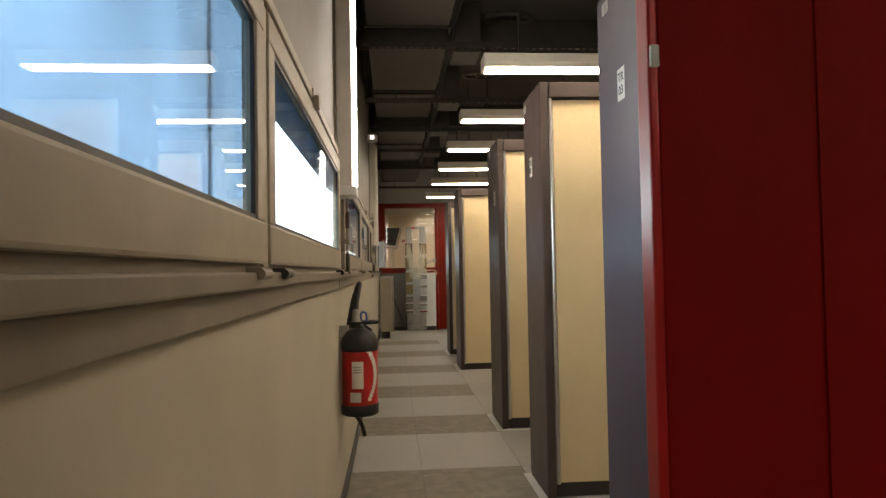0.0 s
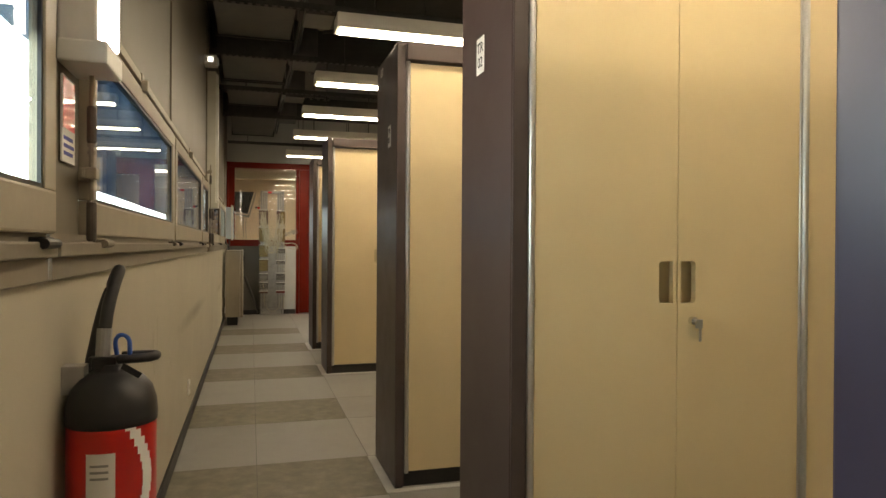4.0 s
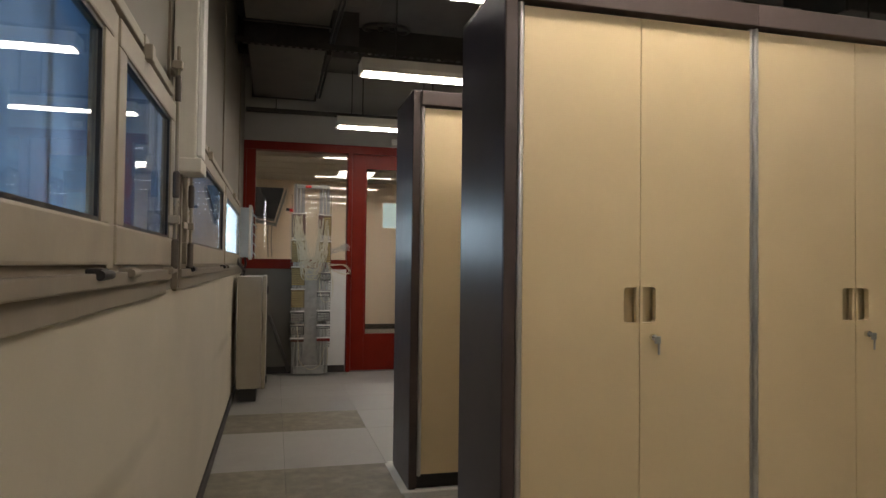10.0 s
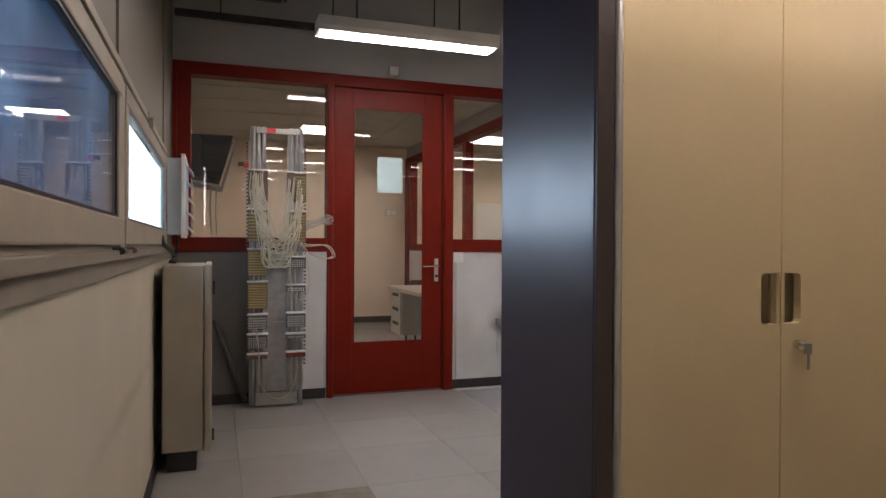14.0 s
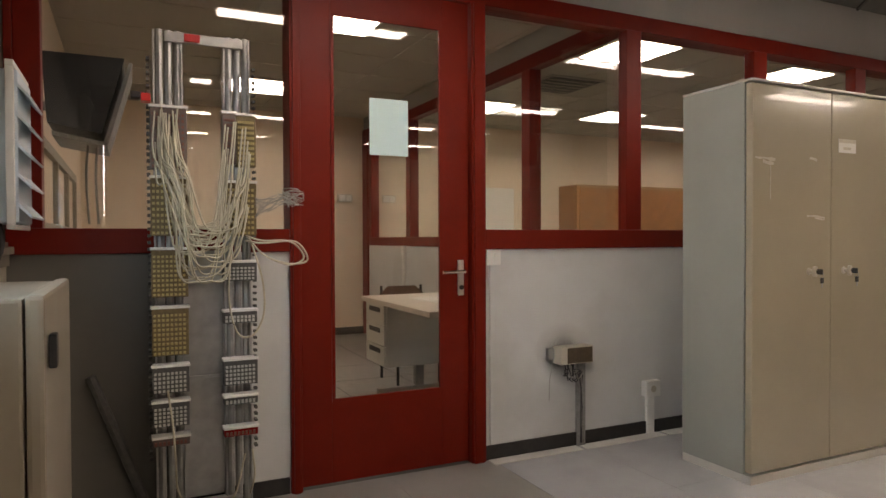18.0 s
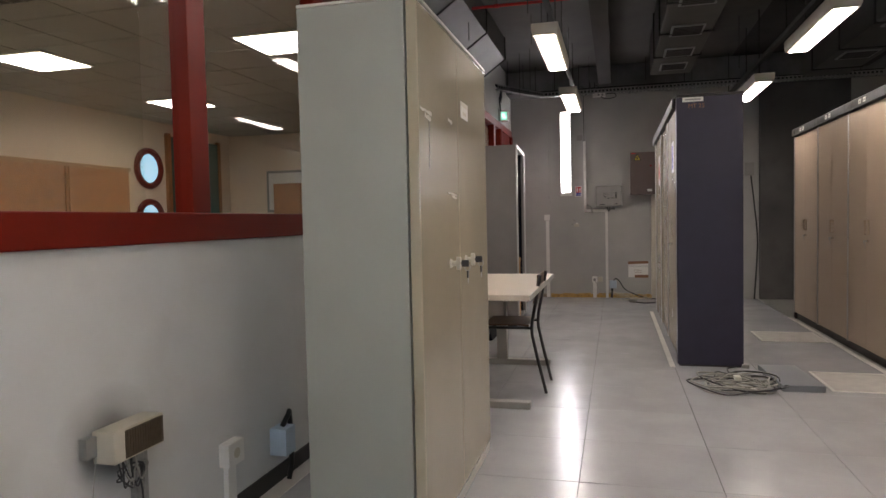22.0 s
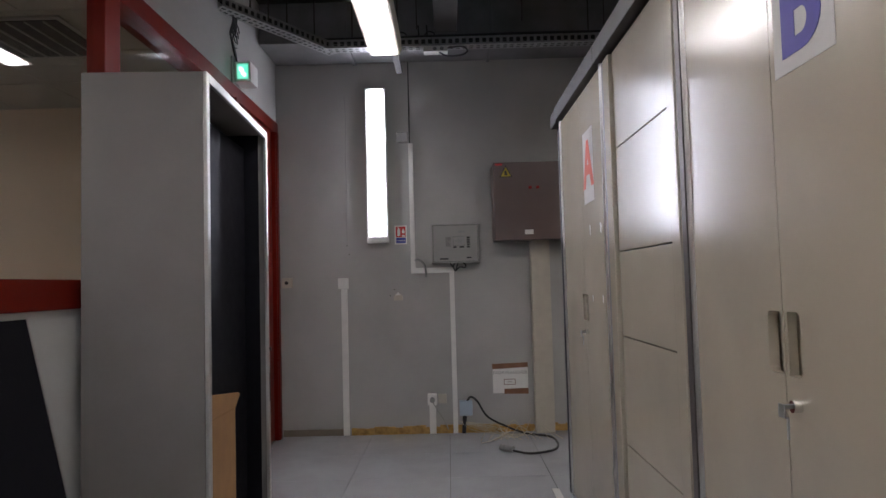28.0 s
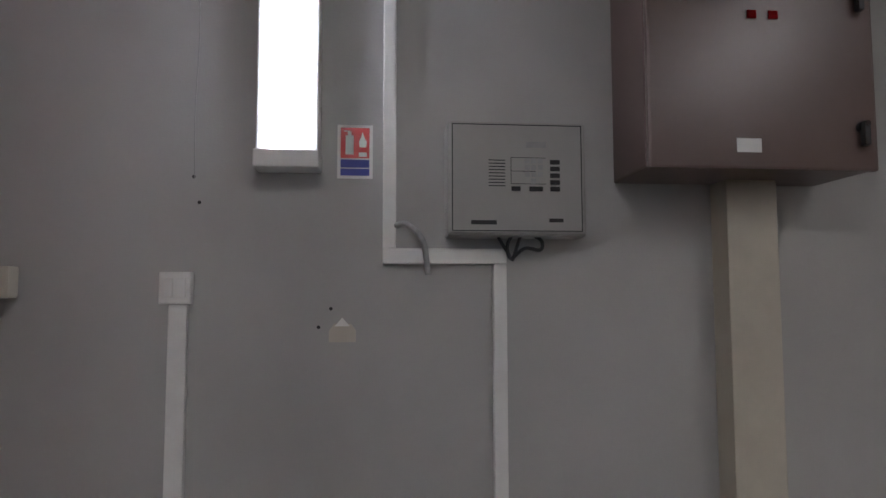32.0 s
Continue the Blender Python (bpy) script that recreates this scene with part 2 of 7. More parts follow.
# Lighter copy of the leaf's red, carrying the light on its rim.
REDEDGE = mat("lit_red_door_edge", (0.42, 0.010, 0.010), 0.3, var=0.08, scale=10, spec=0.3)
WARMBOX = mat("brownish_grey_painted_steel", (0.27, 0.235, 0.18), 0.4, var=0.08, scale=6, bump=0.05)
FIRERED = mat("signal_red_enamel", (0.55, 0.018, 0.015), 0.28, var=0.06, scale=10, coat=0.3)
WHITE = mat("white_plastic", (0.72, 0.71, 0.67), 0.45, var=0.05, scale=15)
PAPER = mat("white_paper", (0.75, 0.74, 0.70), 0.85, var=0.04, scale=20)
PAPERGREY = mat("printed_grey", (0.30, 0.30, 0.29), 0.85, var=0.1, scale=40)
INK = mat("black_print", (0.03, 0.03, 0.03), 0.8, var=0.1)
TILE = per_piece(mat("pale_grey_floor_tile", (0.27, 0.26, 0.237), 0.45, var=0.07, scale=12, bump=0.04, fine=60, stain=(0.22, 0.21, 0.19), stain_scale=2.2), 0.06)
DARKTILE = per_piece(mat("worn_olive_grey_floor_tile", (0.16, 0.145, 0.105), 0.6, var=0.28, scale=14, bump=0.15, fine=70, stain=(0.27, 0.25, 0.20), stain_scale=9), 0.06)
HALLTILE = per_piece(mat("blue_grey_floor_tile", (0.43, 0.435, 0.445), 0.25, spec=0.95, var=0.06, scale=4, bump=0.02, fine=40, stain=(0.31, 0.315, 0.325), stain_scale=1.3), 0.03)
GROUT = mat("dark_floor_joint", (0.10, 0.095, 0.09), 0.8, var=0.2)
FLOORTRIM = mat("off_white_floor_trim", (0.55, 0.54, 0.50), 0.55, var=0.12, scale=12, stain=(0.35, 0.33, 0.3), stain_scale=6)
OFFICEFLOOR = mat("mottled_grey_lino", (0.24, 0.225, 0.20), 0.35, var=0.35, scale=16, bump=0.02)
SOFFIT = mat("sooty_concrete_soffit", (0.045, 0.042, 0.037), 0.85, var=0.25, scale=4, bump=0.3, fine=60, stain=(0.024, 0.022, 0.02), stain_scale=2.5)
ENDDUCT = mat("dusty_galvanised_sheet", (0.20, 0.20, 0.20), 0.5, metal=0.3, var=0.25, scale=5, stain=(0.09, 0.09, 0.092), stain_scale=1.6)
TRAYSTEEL = mat("dull_perforated_steel", (0.34, 0.34, 0.33), 0.42, metal=0.6, var=0.15, scale=18)
BLUESOFFIT = mat("dark_slate_painted_soffit", (0.105, 0.10, 0.095), 0.75, var=0.2, scale=4, bump=0.2, stain=(0.035, 0.034, 0.036), stain_scale=2.0)
DUCT = mat("dull_galvanised_duct", (0.095, 0.09, 0.08), 0.5, metal=0.4, var=0.2, scale=7, stain=(0.05, 0.047, 0.043), stain_scale=3)
TRAY = mat("dark_galvanised_tray", (0.06, 0.056, 0.05), 0.55, metal=0.5, var=0.2, scale=20)
STEEL = mat("galvanised_steel", (0.38, 0.38, 0.37), 0.4, metal=0.8, var=0.15, scale=18)
LAMPBODY = mat("cream_lamp_housing", (0.66, 0.63, 0.54), 0.45, var=0.04, scale=10)
CABLE = mat("dark_cable_sheath", (0.03, 0.03, 0.032), 0.55, var=0.2)
WIRE = mat("ivory_wire", (0.50, 0.455, 0.34), 0.5, var=0.10, scale=30)
GREYWIRE = mat("grey_cable_sheath", (0.32, 0.31, 0.28), 0.55, var=0.15, scale=30)
KRONE = mat("ochre_terminal_block", (0.15, 0.105, 0.045), 0.55, var=0.2, scale=60)
GREYBLOCK = mat("grey_terminal_block", (0.26, 0.26, 0.25), 0.55, var=0.2, scale=60)
BLOCKDARK = mat("dark_grey_terminal_body", (0.075, 0.073, 0.068), 0.55, var=0.2, scale=60)
DADODARK = mat("darker_dado", (0.125, 0.12, 0.105), 0.55, var=0.1, scale=4, bump=0.05, stain=(0.12, 0.115, 0.10), stain_scale=2.5)
IVORY = mat("aged_ivory_plastic", (0.50, 0.46, 0.37), 0.5, var=0.07, scale=12)
OPENGREY = mat("mid_grey_open_cabinet", (0.20, 0.19, 0.18), 0.45, var=0.06, scale=5, bump=0.05)
GREYBOX = mat("grey_painted_steel", (0.32, 0.31, 0.285), 0.4, var=0.06, scale=6, bump=0.05)
GREENGREY = mat("grey_green_cabinet_side", (0.34, 0.355, 0.31), 0.42, var=0.05, scale=4, bump=0.05)
KHAKI = mat("glossy_khaki_cabinet_door", (0.41, 0.365, 0.265), 0.19, var=0.04, scale=3, bump=0.03, fine=20, coat=0.3)
OFFWHITE = mat("off_white_cabinet_enamel", (0.62, 0.61, 0.55), 0.4, var=0.05, scale=5, bump=0.05)
BROWNBOX = mat("brown_enclosure_enamel", (0.115, 0.078, 0.066), 0.30, var=0.06, scale=8, bump=0.08, fine=260)
AGEDWHITE = mat("aged_off_white_enamel", (0.44, 0.43, 0.375), 0.4, var=0.05, scale=5, bump=0.05)
CARD = mat("brown_cardboard", (0.36, 0.20, 0.085), 0.85, var=0.1, scale=12)
TAPE = mat("brown_parcel_tape", (0.22, 0.10, 0.045), 0.4, var=0.12, scale=20)
TABLETOP = mat("cream_table_laminate", (0.62, 0.55, 0.46), 0.35, var=0.05, scale=10)
WOOD = mat("brown_plywood", (0.115, 0.062, 0.038), 0.4, var=0.25, scale=14, bump=0.05)
OAK = mat("orange_brown_wood", (0.34, 0.15, 0.055), 0.45, var=0.2, scale=12)
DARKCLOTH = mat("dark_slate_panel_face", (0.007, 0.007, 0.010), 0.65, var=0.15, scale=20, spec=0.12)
CEILTILE = mat("white_mineral_ceiling_tile", (0.47, 0.44, 0.38), 0.9, var=0.08, scale=30, bump=0.3, fine=200)


def see_through(m, share=0.6):
    """Let daylight from behind seep through a thin sheet."""
    nt = m.node_tree
    b = nt.nodes["Principled BSDF"]
    seep = nt.nodes.new("ShaderNodeBsdfTranslucent")
    mx = nt.nodes.new("ShaderNodeMixShader")
    mx.inputs[0].default_value = share
    nt.links.new(b.inputs["Base Color"].links[0].from_socket, seep.inputs[0])
    nt.links.new(b.outputs[0], mx.inputs[1])
    nt.links.new(seep.outputs[0], mx.inputs[2])
    nt.links.new(mx.outputs[0], nt.nodes["Material Output"].inputs[0])
    return m


# Pale patches coloured into both blinds stand in for bright cloud in the panes.
SHUTTER = see_through(mat("cloud_patched_blue_blind", (0.13, 0.185, 0.25), 0.5, var=0.35, scale=1.6, stain=(0.72, 0.84, 0.95), stain_scale=1.4))
PALEBLIND = see_through(mat("cloud_patched_pale_blind", (0.32, 0.41, 0.50), 0.5, var=0.4, scale=1.5, stain=(1.0, 1.0, 1.0), stain_scale=1.3), 0.8)
HAZE = glow("overcast_glow_sheet", (0.56, 0.79, 1.0), 9.0)
CONCRETE = mat("pale_outside_paving", (0.55, 0.55, 0.53), 0.9, var=0.1, scale=2)
GLASS = glassy("clear_window_glass")
INNERGLASS = glassy("partition_glass", (0.96, 0.97, 0.95))
PLEXI = mat("frosted_blue_white_guard", (0.55, 0.65, 0.72), 0.35, var=0.05)
FROST = mat("pale_blue_paper_sheet", (0.50, 0.66, 0.66), 0.8, var=0.04)
TUBE = glow("lit_tube_diffuser", (1.0, 0.96, 0.86), LAMP)
COOLTUBE = glow("lit_upright_diffuser", (0.93, 0.96, 1.0), SLOT)
PANELGLOW = glow("lit_office_louvre", (1.0, 0.97, 0.90), OFFICE)
EXITGREEN = glow("exit_sign_green", (0.1, 0.9, 0.5), 1.2)
EXITWHITE = glow("lit_small_lens", (0.9, 0.95, 1.0), 3.0)
BLUEWINDOW = glow("daylit_porthole_pane", (0.25, 0.62, 0.85), 1.0)
PINBLUE = mat("bright_blue_pin", (0.015, 0.10, 0.45), 0.4, var=0.05)
YELLOW = mat("warning_yellow", (0.62, 0.48, 0.03), 0.5, var=0.05)
BLUE = mat("sign_blue", (0.04, 0.05, 0.30), 0.5, var=0.08)
LETTERRED = mat("red_letter_paint", (0.62, 0.10, 0.06), 0.6, var=0.08)
LETTERBLUE = mat("blue_letter_paint", (0.09, 0.08, 0.35), 0.6, var=0.08)
SLABGREY = mat("dark_blue_grey_loose_tile", (0.19, 0.205, 0.225), 0.35, var=0.06, scale=6)
LIGHTBLUE = mat("pale_blue_plastic", (0.42, 0.52, 0.60), 0.45, var=0.06)
TEAL = mat("teal_folder_card", (0.03, 0.32, 0.30), 0.6, var=0.08)
FOAM = mat("ochre_wall_foam", (0.42, 0.26, 0.08), 0.9, var=0.35, scale=25, bump=0.5)
CORK = mat("brown_noticeboard", (0.36, 0.22, 0.11), 0.8, var=0.1)
GREENDOOR = mat("dark_green_door_paint", (0.03, 0.09, 0.075), 0.4, var=0.1)


# ---- building helpers ----
def bx(bm, x0, x1, y0, y1, z0, z1, bevel=0.0):
    """A box, with softened edges where bevel is given."""
    r = bmesh.ops.create_cube(bm, size=1.0)
    vs = r["verts"]
    for v in vs:
        v.co = Vector((x0 + (v.co.x + 0.5) * (x1 - x0), y0 + (v.co.y + 0.5) * (y1 - y0), z0 + (v.co.z + 0.5) * (z1 - z0)))
    if bevel:
        es = list({e for v in vs for e in v.link_edges})
        bmesh.ops.bevel(bm, geom=es, offset=bevel, segments=2, affect="EDGES", profile=0.6)
    return bm


def box(x0, x1, y0, y1, z0, z1, bevel=0.0):
    return bx(bmesh.new(), x0, x1, y0, y1, z0, z1, bevel)


def rod(bm, a, b, r, seg=10, r2=None):
    """A round bar from a to b."""
    a, b = Vector(a), Vector(b)
    d = b - a
    m = Matrix.Translation((a + b) / 2) @ d.to_track_quat("Z", "Y").to_matrix().to_4x4()
    bmesh.ops.create_cone(bm, cap_ends=True, segments=seg, radius1=r, radius2=r if r2 is None else r2, depth=d.length, matrix=m)
    return bm


def prism(bm, outline, place, deep):
    """A flat outline of (u, v) pairs, set into space by place(u, v, d), drawn out from depth 0 to deep."""
    lo = [bm.verts.new(place(u, v, 0.0)) for u, v in outline]
    hi = [bm.verts.new(place(u, v, deep)) for u, v in outline]
    bm.faces.new(lo)
    bm.faces.new(hi[::-1])
    n = len(outline)
    for i in range(n):
        bm.faces.new((lo[i], hi[i], hi[(i + 1) % n], lo[(i + 1) % n]))
    bmesh.ops.recalc_face_normals(bm, faces=bm.faces)
    return bm


def smooth_line(pts, steps=6):
    """A flowing line through the given points."""
    p = [Vector(q) for q in pts]
    p = [2 * p[0] - p[1]] + p + [2 * p[-1] - p[-2]]
    out = []
    for i in range(1, len(p) - 2):
        for k in range(steps):
            t = k / steps
            a, b, c, d = p[i - 1], p[i], p[i + 1], p[i + 2]
            out.append(0.5 * ((2 * b) + (c - a) * t + (2 * a - 5 * b + 4 * c - d) * t * t + (3 * b - a - 3 * c + d) * t ** 3))
    out.append(p[-2])
    return out


def hose(bm, pts, r, seg=6, steps=6):
    """A cable or hose along a flowing line."""
    line = smooth_line(pts, steps)
    rings = []
    for i, c in enumerate(line):
        d = (line[min(i + 1, len(line) - 1)] - line[max(i - 1, 0)]).normalized()
        side = d.cross(Vector((0.31, 0.17, 0.93))).normalized()
        up = d.cross(side)
        rings.append([bm.verts.new(c + r * (math.cos(a) * side + math.sin(a) * up)) for a in [2 * math.pi * k / seg for k in range(seg)]])
    for a, b in zip(rings, rings[1:]):
        for k in range(seg):
            f = bm.faces.new((a[k], a[(k + 1) % seg], b[(k + 1) % seg], b[k]))
            f.smooth = True
    bm.faces.new(rings[0][::-1])
    bm.faces.new(rings[-1])
    return bm


def part(name, bm, material, parent=None, label="", smooth=False):
    me = bpy.data.meshes.new(name)
    if smooth:
        for f in bm.faces:
            f.smooth = True
    bm.to_mesh(me)
    bm.free()
    me.materials.append(material)
    ob = new(name, me)
    ob.parent = parent
    if label:
        ob["label"] = label
    return ob


def thing(name, label, category, at=(0, 0, 0), group="", kind="", turn=0.0):
    ob = new(name)
    ob.empty_display_size = 0.1
    ob.location = at
    ob.rotation_euler = (0, 0, radians(turn))
    return tagged(ob, label, category, group, kind)


def solid(name, bm, material, label, category="", kind="structure"):
    return tagged(part(name, bm, material), label, category, "", kind)


def lettering(name, text, size, material, parent, m):
    """Raised writing turned into a mesh."""
    cu = bpy.data.curves.new(name, "FONT")
    cu.body, cu.size, cu.extrude, cu.align_x, cu.align_y = text, size, 0.0004, "CENTER", "CENTER"
    cu.offset = 0.035 * size if size > 0.2 else 0.0
    tmp = bpy.data.objects.new(name, cu)
    scene.collection.objects.link(tmp)
    me = bpy.data.meshes.new_from_object(tmp.evaluated_get(bpy.context.evaluated_depsgraph_get()))
    bpy.data.objects.remove(tmp)
    me.materials.clear()
    me.materials.append(material)
    ob = new(name, me)
    ob.parent = parent
    ob.matrix_basis = m
    return ob




def soot(name, colour, scale):
    """A soft smudge: dark dirt that thins out towards its rim."""
    m = bpy.data.materials.new(name)
    m.use_nodes = True
    nt = m.node_tree
    b = nt.nodes["Principled BSDF"]
    b.inputs["Base Color"].default_value = (*colour, 1)
    b.inputs["Roughness"].default_value = 0.85
    co = nt.nodes.new("ShaderNodeTexCoord")
    mp = nt.nodes.new("ShaderNodeMapping")
    mp.inputs["Location"].default_value = (-1.0, 0.0, -1.0)
    mp.inputs["Scale"].default_value = (2.0, 0.0, 2.0)
    gr = nt.nodes.new("ShaderNodeTexGradient")
    gr.gradient_type = "SPHERICAL"
    ns = nt.nodes.new("ShaderNodeTexNoise")
    ns.inputs["Scale"].default_value = scale
    ns.inputs["Detail"].default_value = 4
    mu = nt.nodes.new("ShaderNodeMath")
    mu.operation = "MULTIPLY"
    nt.links.new(co.outputs["Generated"], mp.inputs["Vector"])
    nt.links.new(mp.outputs[0], gr.inputs[0])
    nt.links.new(co.outputs["Object"], ns.inputs["Vector"])
    nt.links.new(gr.outputs[1], mu.inputs[0])
    nt.links.new(ns.outputs[0], mu.inputs[1])
    thin = nt.nodes.new("ShaderNodeMath")
    thin.operation = "MULTIPLY"
    thin.inputs[1].default_value = 0.32
    nt.links.new(mu.outputs[0], thin.inputs[0])
    nt.links.new(thin.outputs[0], b.inputs["Alpha"])
    return m


SOOT = soot("soot_smudge", (0.05, 0.047, 0.042), 9.0)
# ---- large structure ----
CEIL = 3.25
WINDOWS = [(-0.42, 1.335), (1.52, 3.17), (3.59, 5.19), (5.41, 7.10), (7.29, 7.92), (8.405, 10.10), (10.335, 12.06)]
GLASS_LOW, GLASS_TOP = 1.238, 1.606

# left wall, with the window band cut through it
wall = bmesh.new()
bx(wall, -0.060, 0.0, -2.0, 13.1, -0.05, 1.072)
solid("wall_west", wall, CREAM, "cream painted lower wall with scuffs and stains", "wall")
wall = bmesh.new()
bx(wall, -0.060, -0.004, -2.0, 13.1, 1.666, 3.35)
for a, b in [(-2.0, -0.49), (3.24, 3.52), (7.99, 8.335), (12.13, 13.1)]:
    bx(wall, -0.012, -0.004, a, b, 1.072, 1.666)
solid("wall_west_upper", wall, UPPER, "cream metal cladding above the window band, darkened for weak lamp light", "wall")
seams = bmesh.new()
for y in (-0.9, 1.43, 3.25, 5.30, 7.98, 8.39, 10.22, 12.14):
    bx(seams, -0.004, 0.004, y - 0.006, y + 0.006, 1.69, 3.05)
solid("trim", seams, SILL, "dark joint strips between the cladding panels", "trim")

# closing walls
solid("wall_south", box(-0.24, 11.18, -2.2, -2.0, -0.05, 3.35), GREYWALL, "plain grey end wall", "wall")
wall = bmesh.new()
bx(wall, 10.85, 11.13, -2.0, 13.0, -0.05, 3.35)
solid("wall_east", wall, GREYWALL, "grey painted concrete end wall with scuffs", "wall")

# partition to the offices
solid("wall_north_base", (lambda b: (bx(b, 0.66, 1.09, 13.0, 13.1, 0.0, 1.108), bx(b, 2.105, 9.745, 13.0, 13.1, 0.0, 1.108), bx(b, 10.80, 10.85, 13.0, 13.1, 0.0, 2.372), b)[-1])(bmesh.new()), PALEWALL, "pale grey dado wall under the glazed partition", "wall")
# First stretch of dado, up to the rack, in a darker grey.
solid("wall_north_dado", box(0.0, 0.66, 13.0, 13.1, 0.0, 1.108), DADODARK, "dado wall behind the wiring rack, darker than the rest", "wall")
solid("wall_north_top", box(0.0, 10.85, 13.0, 13.1, 2.463, 3.35), GREYWALL, "grey wall above the red glazed partition", "wall")

# floor, ceiling
solid("floor", box(-0.24, 11.13, -2.2, 13.1, -0.06, -0.012), GROUT, "raised floor base under the tiles", "floor")
solid("ceiling", box(-0.24, 11.13, -2.2, 10.0, CEIL, CEIL + 0.1), SOFFIT, "dark sooty concrete soffit", "ceiling")
solid("ceiling_2", box(-0.24, 11.13, 10.0, 13.1, CEIL, CEIL + 0.1), BLUESOFFIT, "dark slate painted soffit", "ceiling")


# ---- windows ----
def window(n, y0, y1, shutter_low):
    w = thing("window_%d" % n, "low awning window in grey-cream frame with dirty glass", "window", kind="structure")
    part("bottom_rail", box(-0.05, 0.022, y0 - 0.07, y1 + 0.07, 1.156, GLASS_LOW, 0.006), SASH, w)
    part("top_rail", box(-0.010, 0.022, y0 - 0.07, y1 + 0.07, GLASS_TOP, 1.666, 0.006), SASH, w)
    for a in (y0 - 0.07, y1):
        part("stile", box(-0.008, 0.021, a, a + 0.07, GLASS_LOW, GLASS_TOP, 0.004), SASH, w)
    part("pane", box(0.004, 0.009, y0, y1, GLASS_LOW, GLASS_TOP), GLASS, w).visible_shadow = False
    gasket = bmesh.new()
    for z in (GLASS_LOW, GLASS_TOP - 0.008):
        bx(gasket, 0.009, 0.016, y0, y1, z, z + 0.008)
    for a in (y0, y1 - 0.008):
        bx(gasket, 0.009, 0.016, a, a + 0.008, GLASS_LOW + 0.008, GLASS_TOP - 0.008)
    part("gasket", gasket, BLACK, w)
    for a in (y0 + 0.02, y1 - 0.05):
        hinge = box(0.0, 0.038, a - 0.008, a + 0.045, 1.128, 1.150, 0.004)
        rod(hinge, (0.036, a - 0.015, 1.138), (0.036, a + 0.065, 1.138), 0.009)
        part("hinge", hinge, SILL if n % 2 else BLACK, w)
    ly = y0 + (0.20 if y1 - y0 < 1.0 else 0.69)
    latch = box(0.0, 0.024, ly - 0.024, ly + 0.024, 1.690, 1.716, 0.004)
    bx(latch, 0.018, 0.040, ly - 0.020, ly + 0.020, 1.655, 1.694, 0.004)
    bx(latch, 0.0, 0.022, ly - 0.016, ly + 0.016, 1.628, 1.655, 0.003)
    part("latch_gap", box(0.016, 0.0185, ly - 0.021, ly + 0.021, 1.684, 1.690), BLACK, w)
    part("latch", latch, SASH, w)
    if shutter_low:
        s = thing("window_blind", "translucent blue blind with painted bright patches behind the window glass", "blind", group="window blinds")
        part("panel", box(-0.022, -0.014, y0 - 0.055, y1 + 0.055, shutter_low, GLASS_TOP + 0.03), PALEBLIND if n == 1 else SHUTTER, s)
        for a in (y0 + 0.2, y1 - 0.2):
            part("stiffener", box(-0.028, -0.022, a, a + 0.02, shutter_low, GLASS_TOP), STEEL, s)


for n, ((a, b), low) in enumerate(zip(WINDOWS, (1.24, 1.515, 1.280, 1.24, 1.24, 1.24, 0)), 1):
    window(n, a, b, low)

mullion = bmesh.new()
for (_, a), (b, _) in zip(WINDOWS, WINDOWS[1:]):
    if b - a < 0.3:
        bx(mullion, -0.012, 0.016, a + 0.069, b - 0.069, 1.150, 1.668)
solid("trim_16", mullion, SASH, "grey-cream mullions between neighbouring windows", "trim")

sill = bmesh.new()
for a, b in [(-2.0, 3.22), (3.24, 7.93), (8.15, 12.98)]:
    bx(sill, -0.01, 0.014, a, b, 1.066, 1.114, 0.003)
    bx(sill, -0.012, 0.010, a, b, 1.114, 1.158)
    bx(sill, -0.06, 0.030, a, b, 1.112, 1.141, 0.004)
solid("window_sill", sill, SILL, "soiled grey-brown sill band under the windows, darkened for overhang shade", "sill")
rail = bmesh.new()
for a, b in [(-2.0, 3.18), (3.52, 7.96), (8.24, 12.14)]:
    bx(rail, -0.004, 0.020, a, b, 1.684, 1.712, 0.004)
solid("trim_2", rail, SASH, "slim operating rail above the windows", "trim")


def espagnolette(y, arm):
    e = thing("window_bolt", "upright steel window bolt with dark sleeves beside the sash", "window bolt", (0.04, y, 1.135), group="window bolts")
    part("bolt_rod", rod(bmesh.new(), (0, 0, 0.09), (0, 0, 0.69), 0.0055, 10), SASH, e)
    for z0, z1, r in ((0.008, 0.098, 0.0105), (0.224, 0.306, 0.0105), (0.52, 0.60, 0.0095)):
        sl = rod(bmesh.new(), (0, 0, z0 + 0.005), (0, 0, z1 - 0.005), r, 12)
        rod(sl, (0, 0, z0), (0, 0, z0 + 0.005), r * 0.75, 12, r)
        rod(sl, (0, 0, z1 - 0.005), (0, 0, z1), r, 12, r * 0.75)
        part("sleeve", sl, BOLTSLEEVE, e, "dark painted grip sleeve")
    for z in (0.200, 0.216):
        part("collar", rod(bmesh.new(), (0, 0, z), (0, 0, z + 0.008), 0.0085, 10), SASH, e)
    lo, hi = sorted((-0.014 if arm > 0 else 0.014, arm))
    for z in (0.145, 0.62):
        g = box(-0.012, 0.012, -0.014, 0.014, z, z + 0.026, 0.004)
        bx(g, -0.020, -0.008, lo, hi, z + 0.002, z + 0.024, 0.003)
        bx(g, -0.040, -0.020, hi - 0.02 if arm > 0 else lo, hi if arm > 0 else lo + 0.02, z + 0.002, z + 0.024)
        part("guide", g, SASH, e)


espagnolette(3.44, 0.08)
espagnolette(7.905, 0.10)
espagnolette(8.285, -0.11)
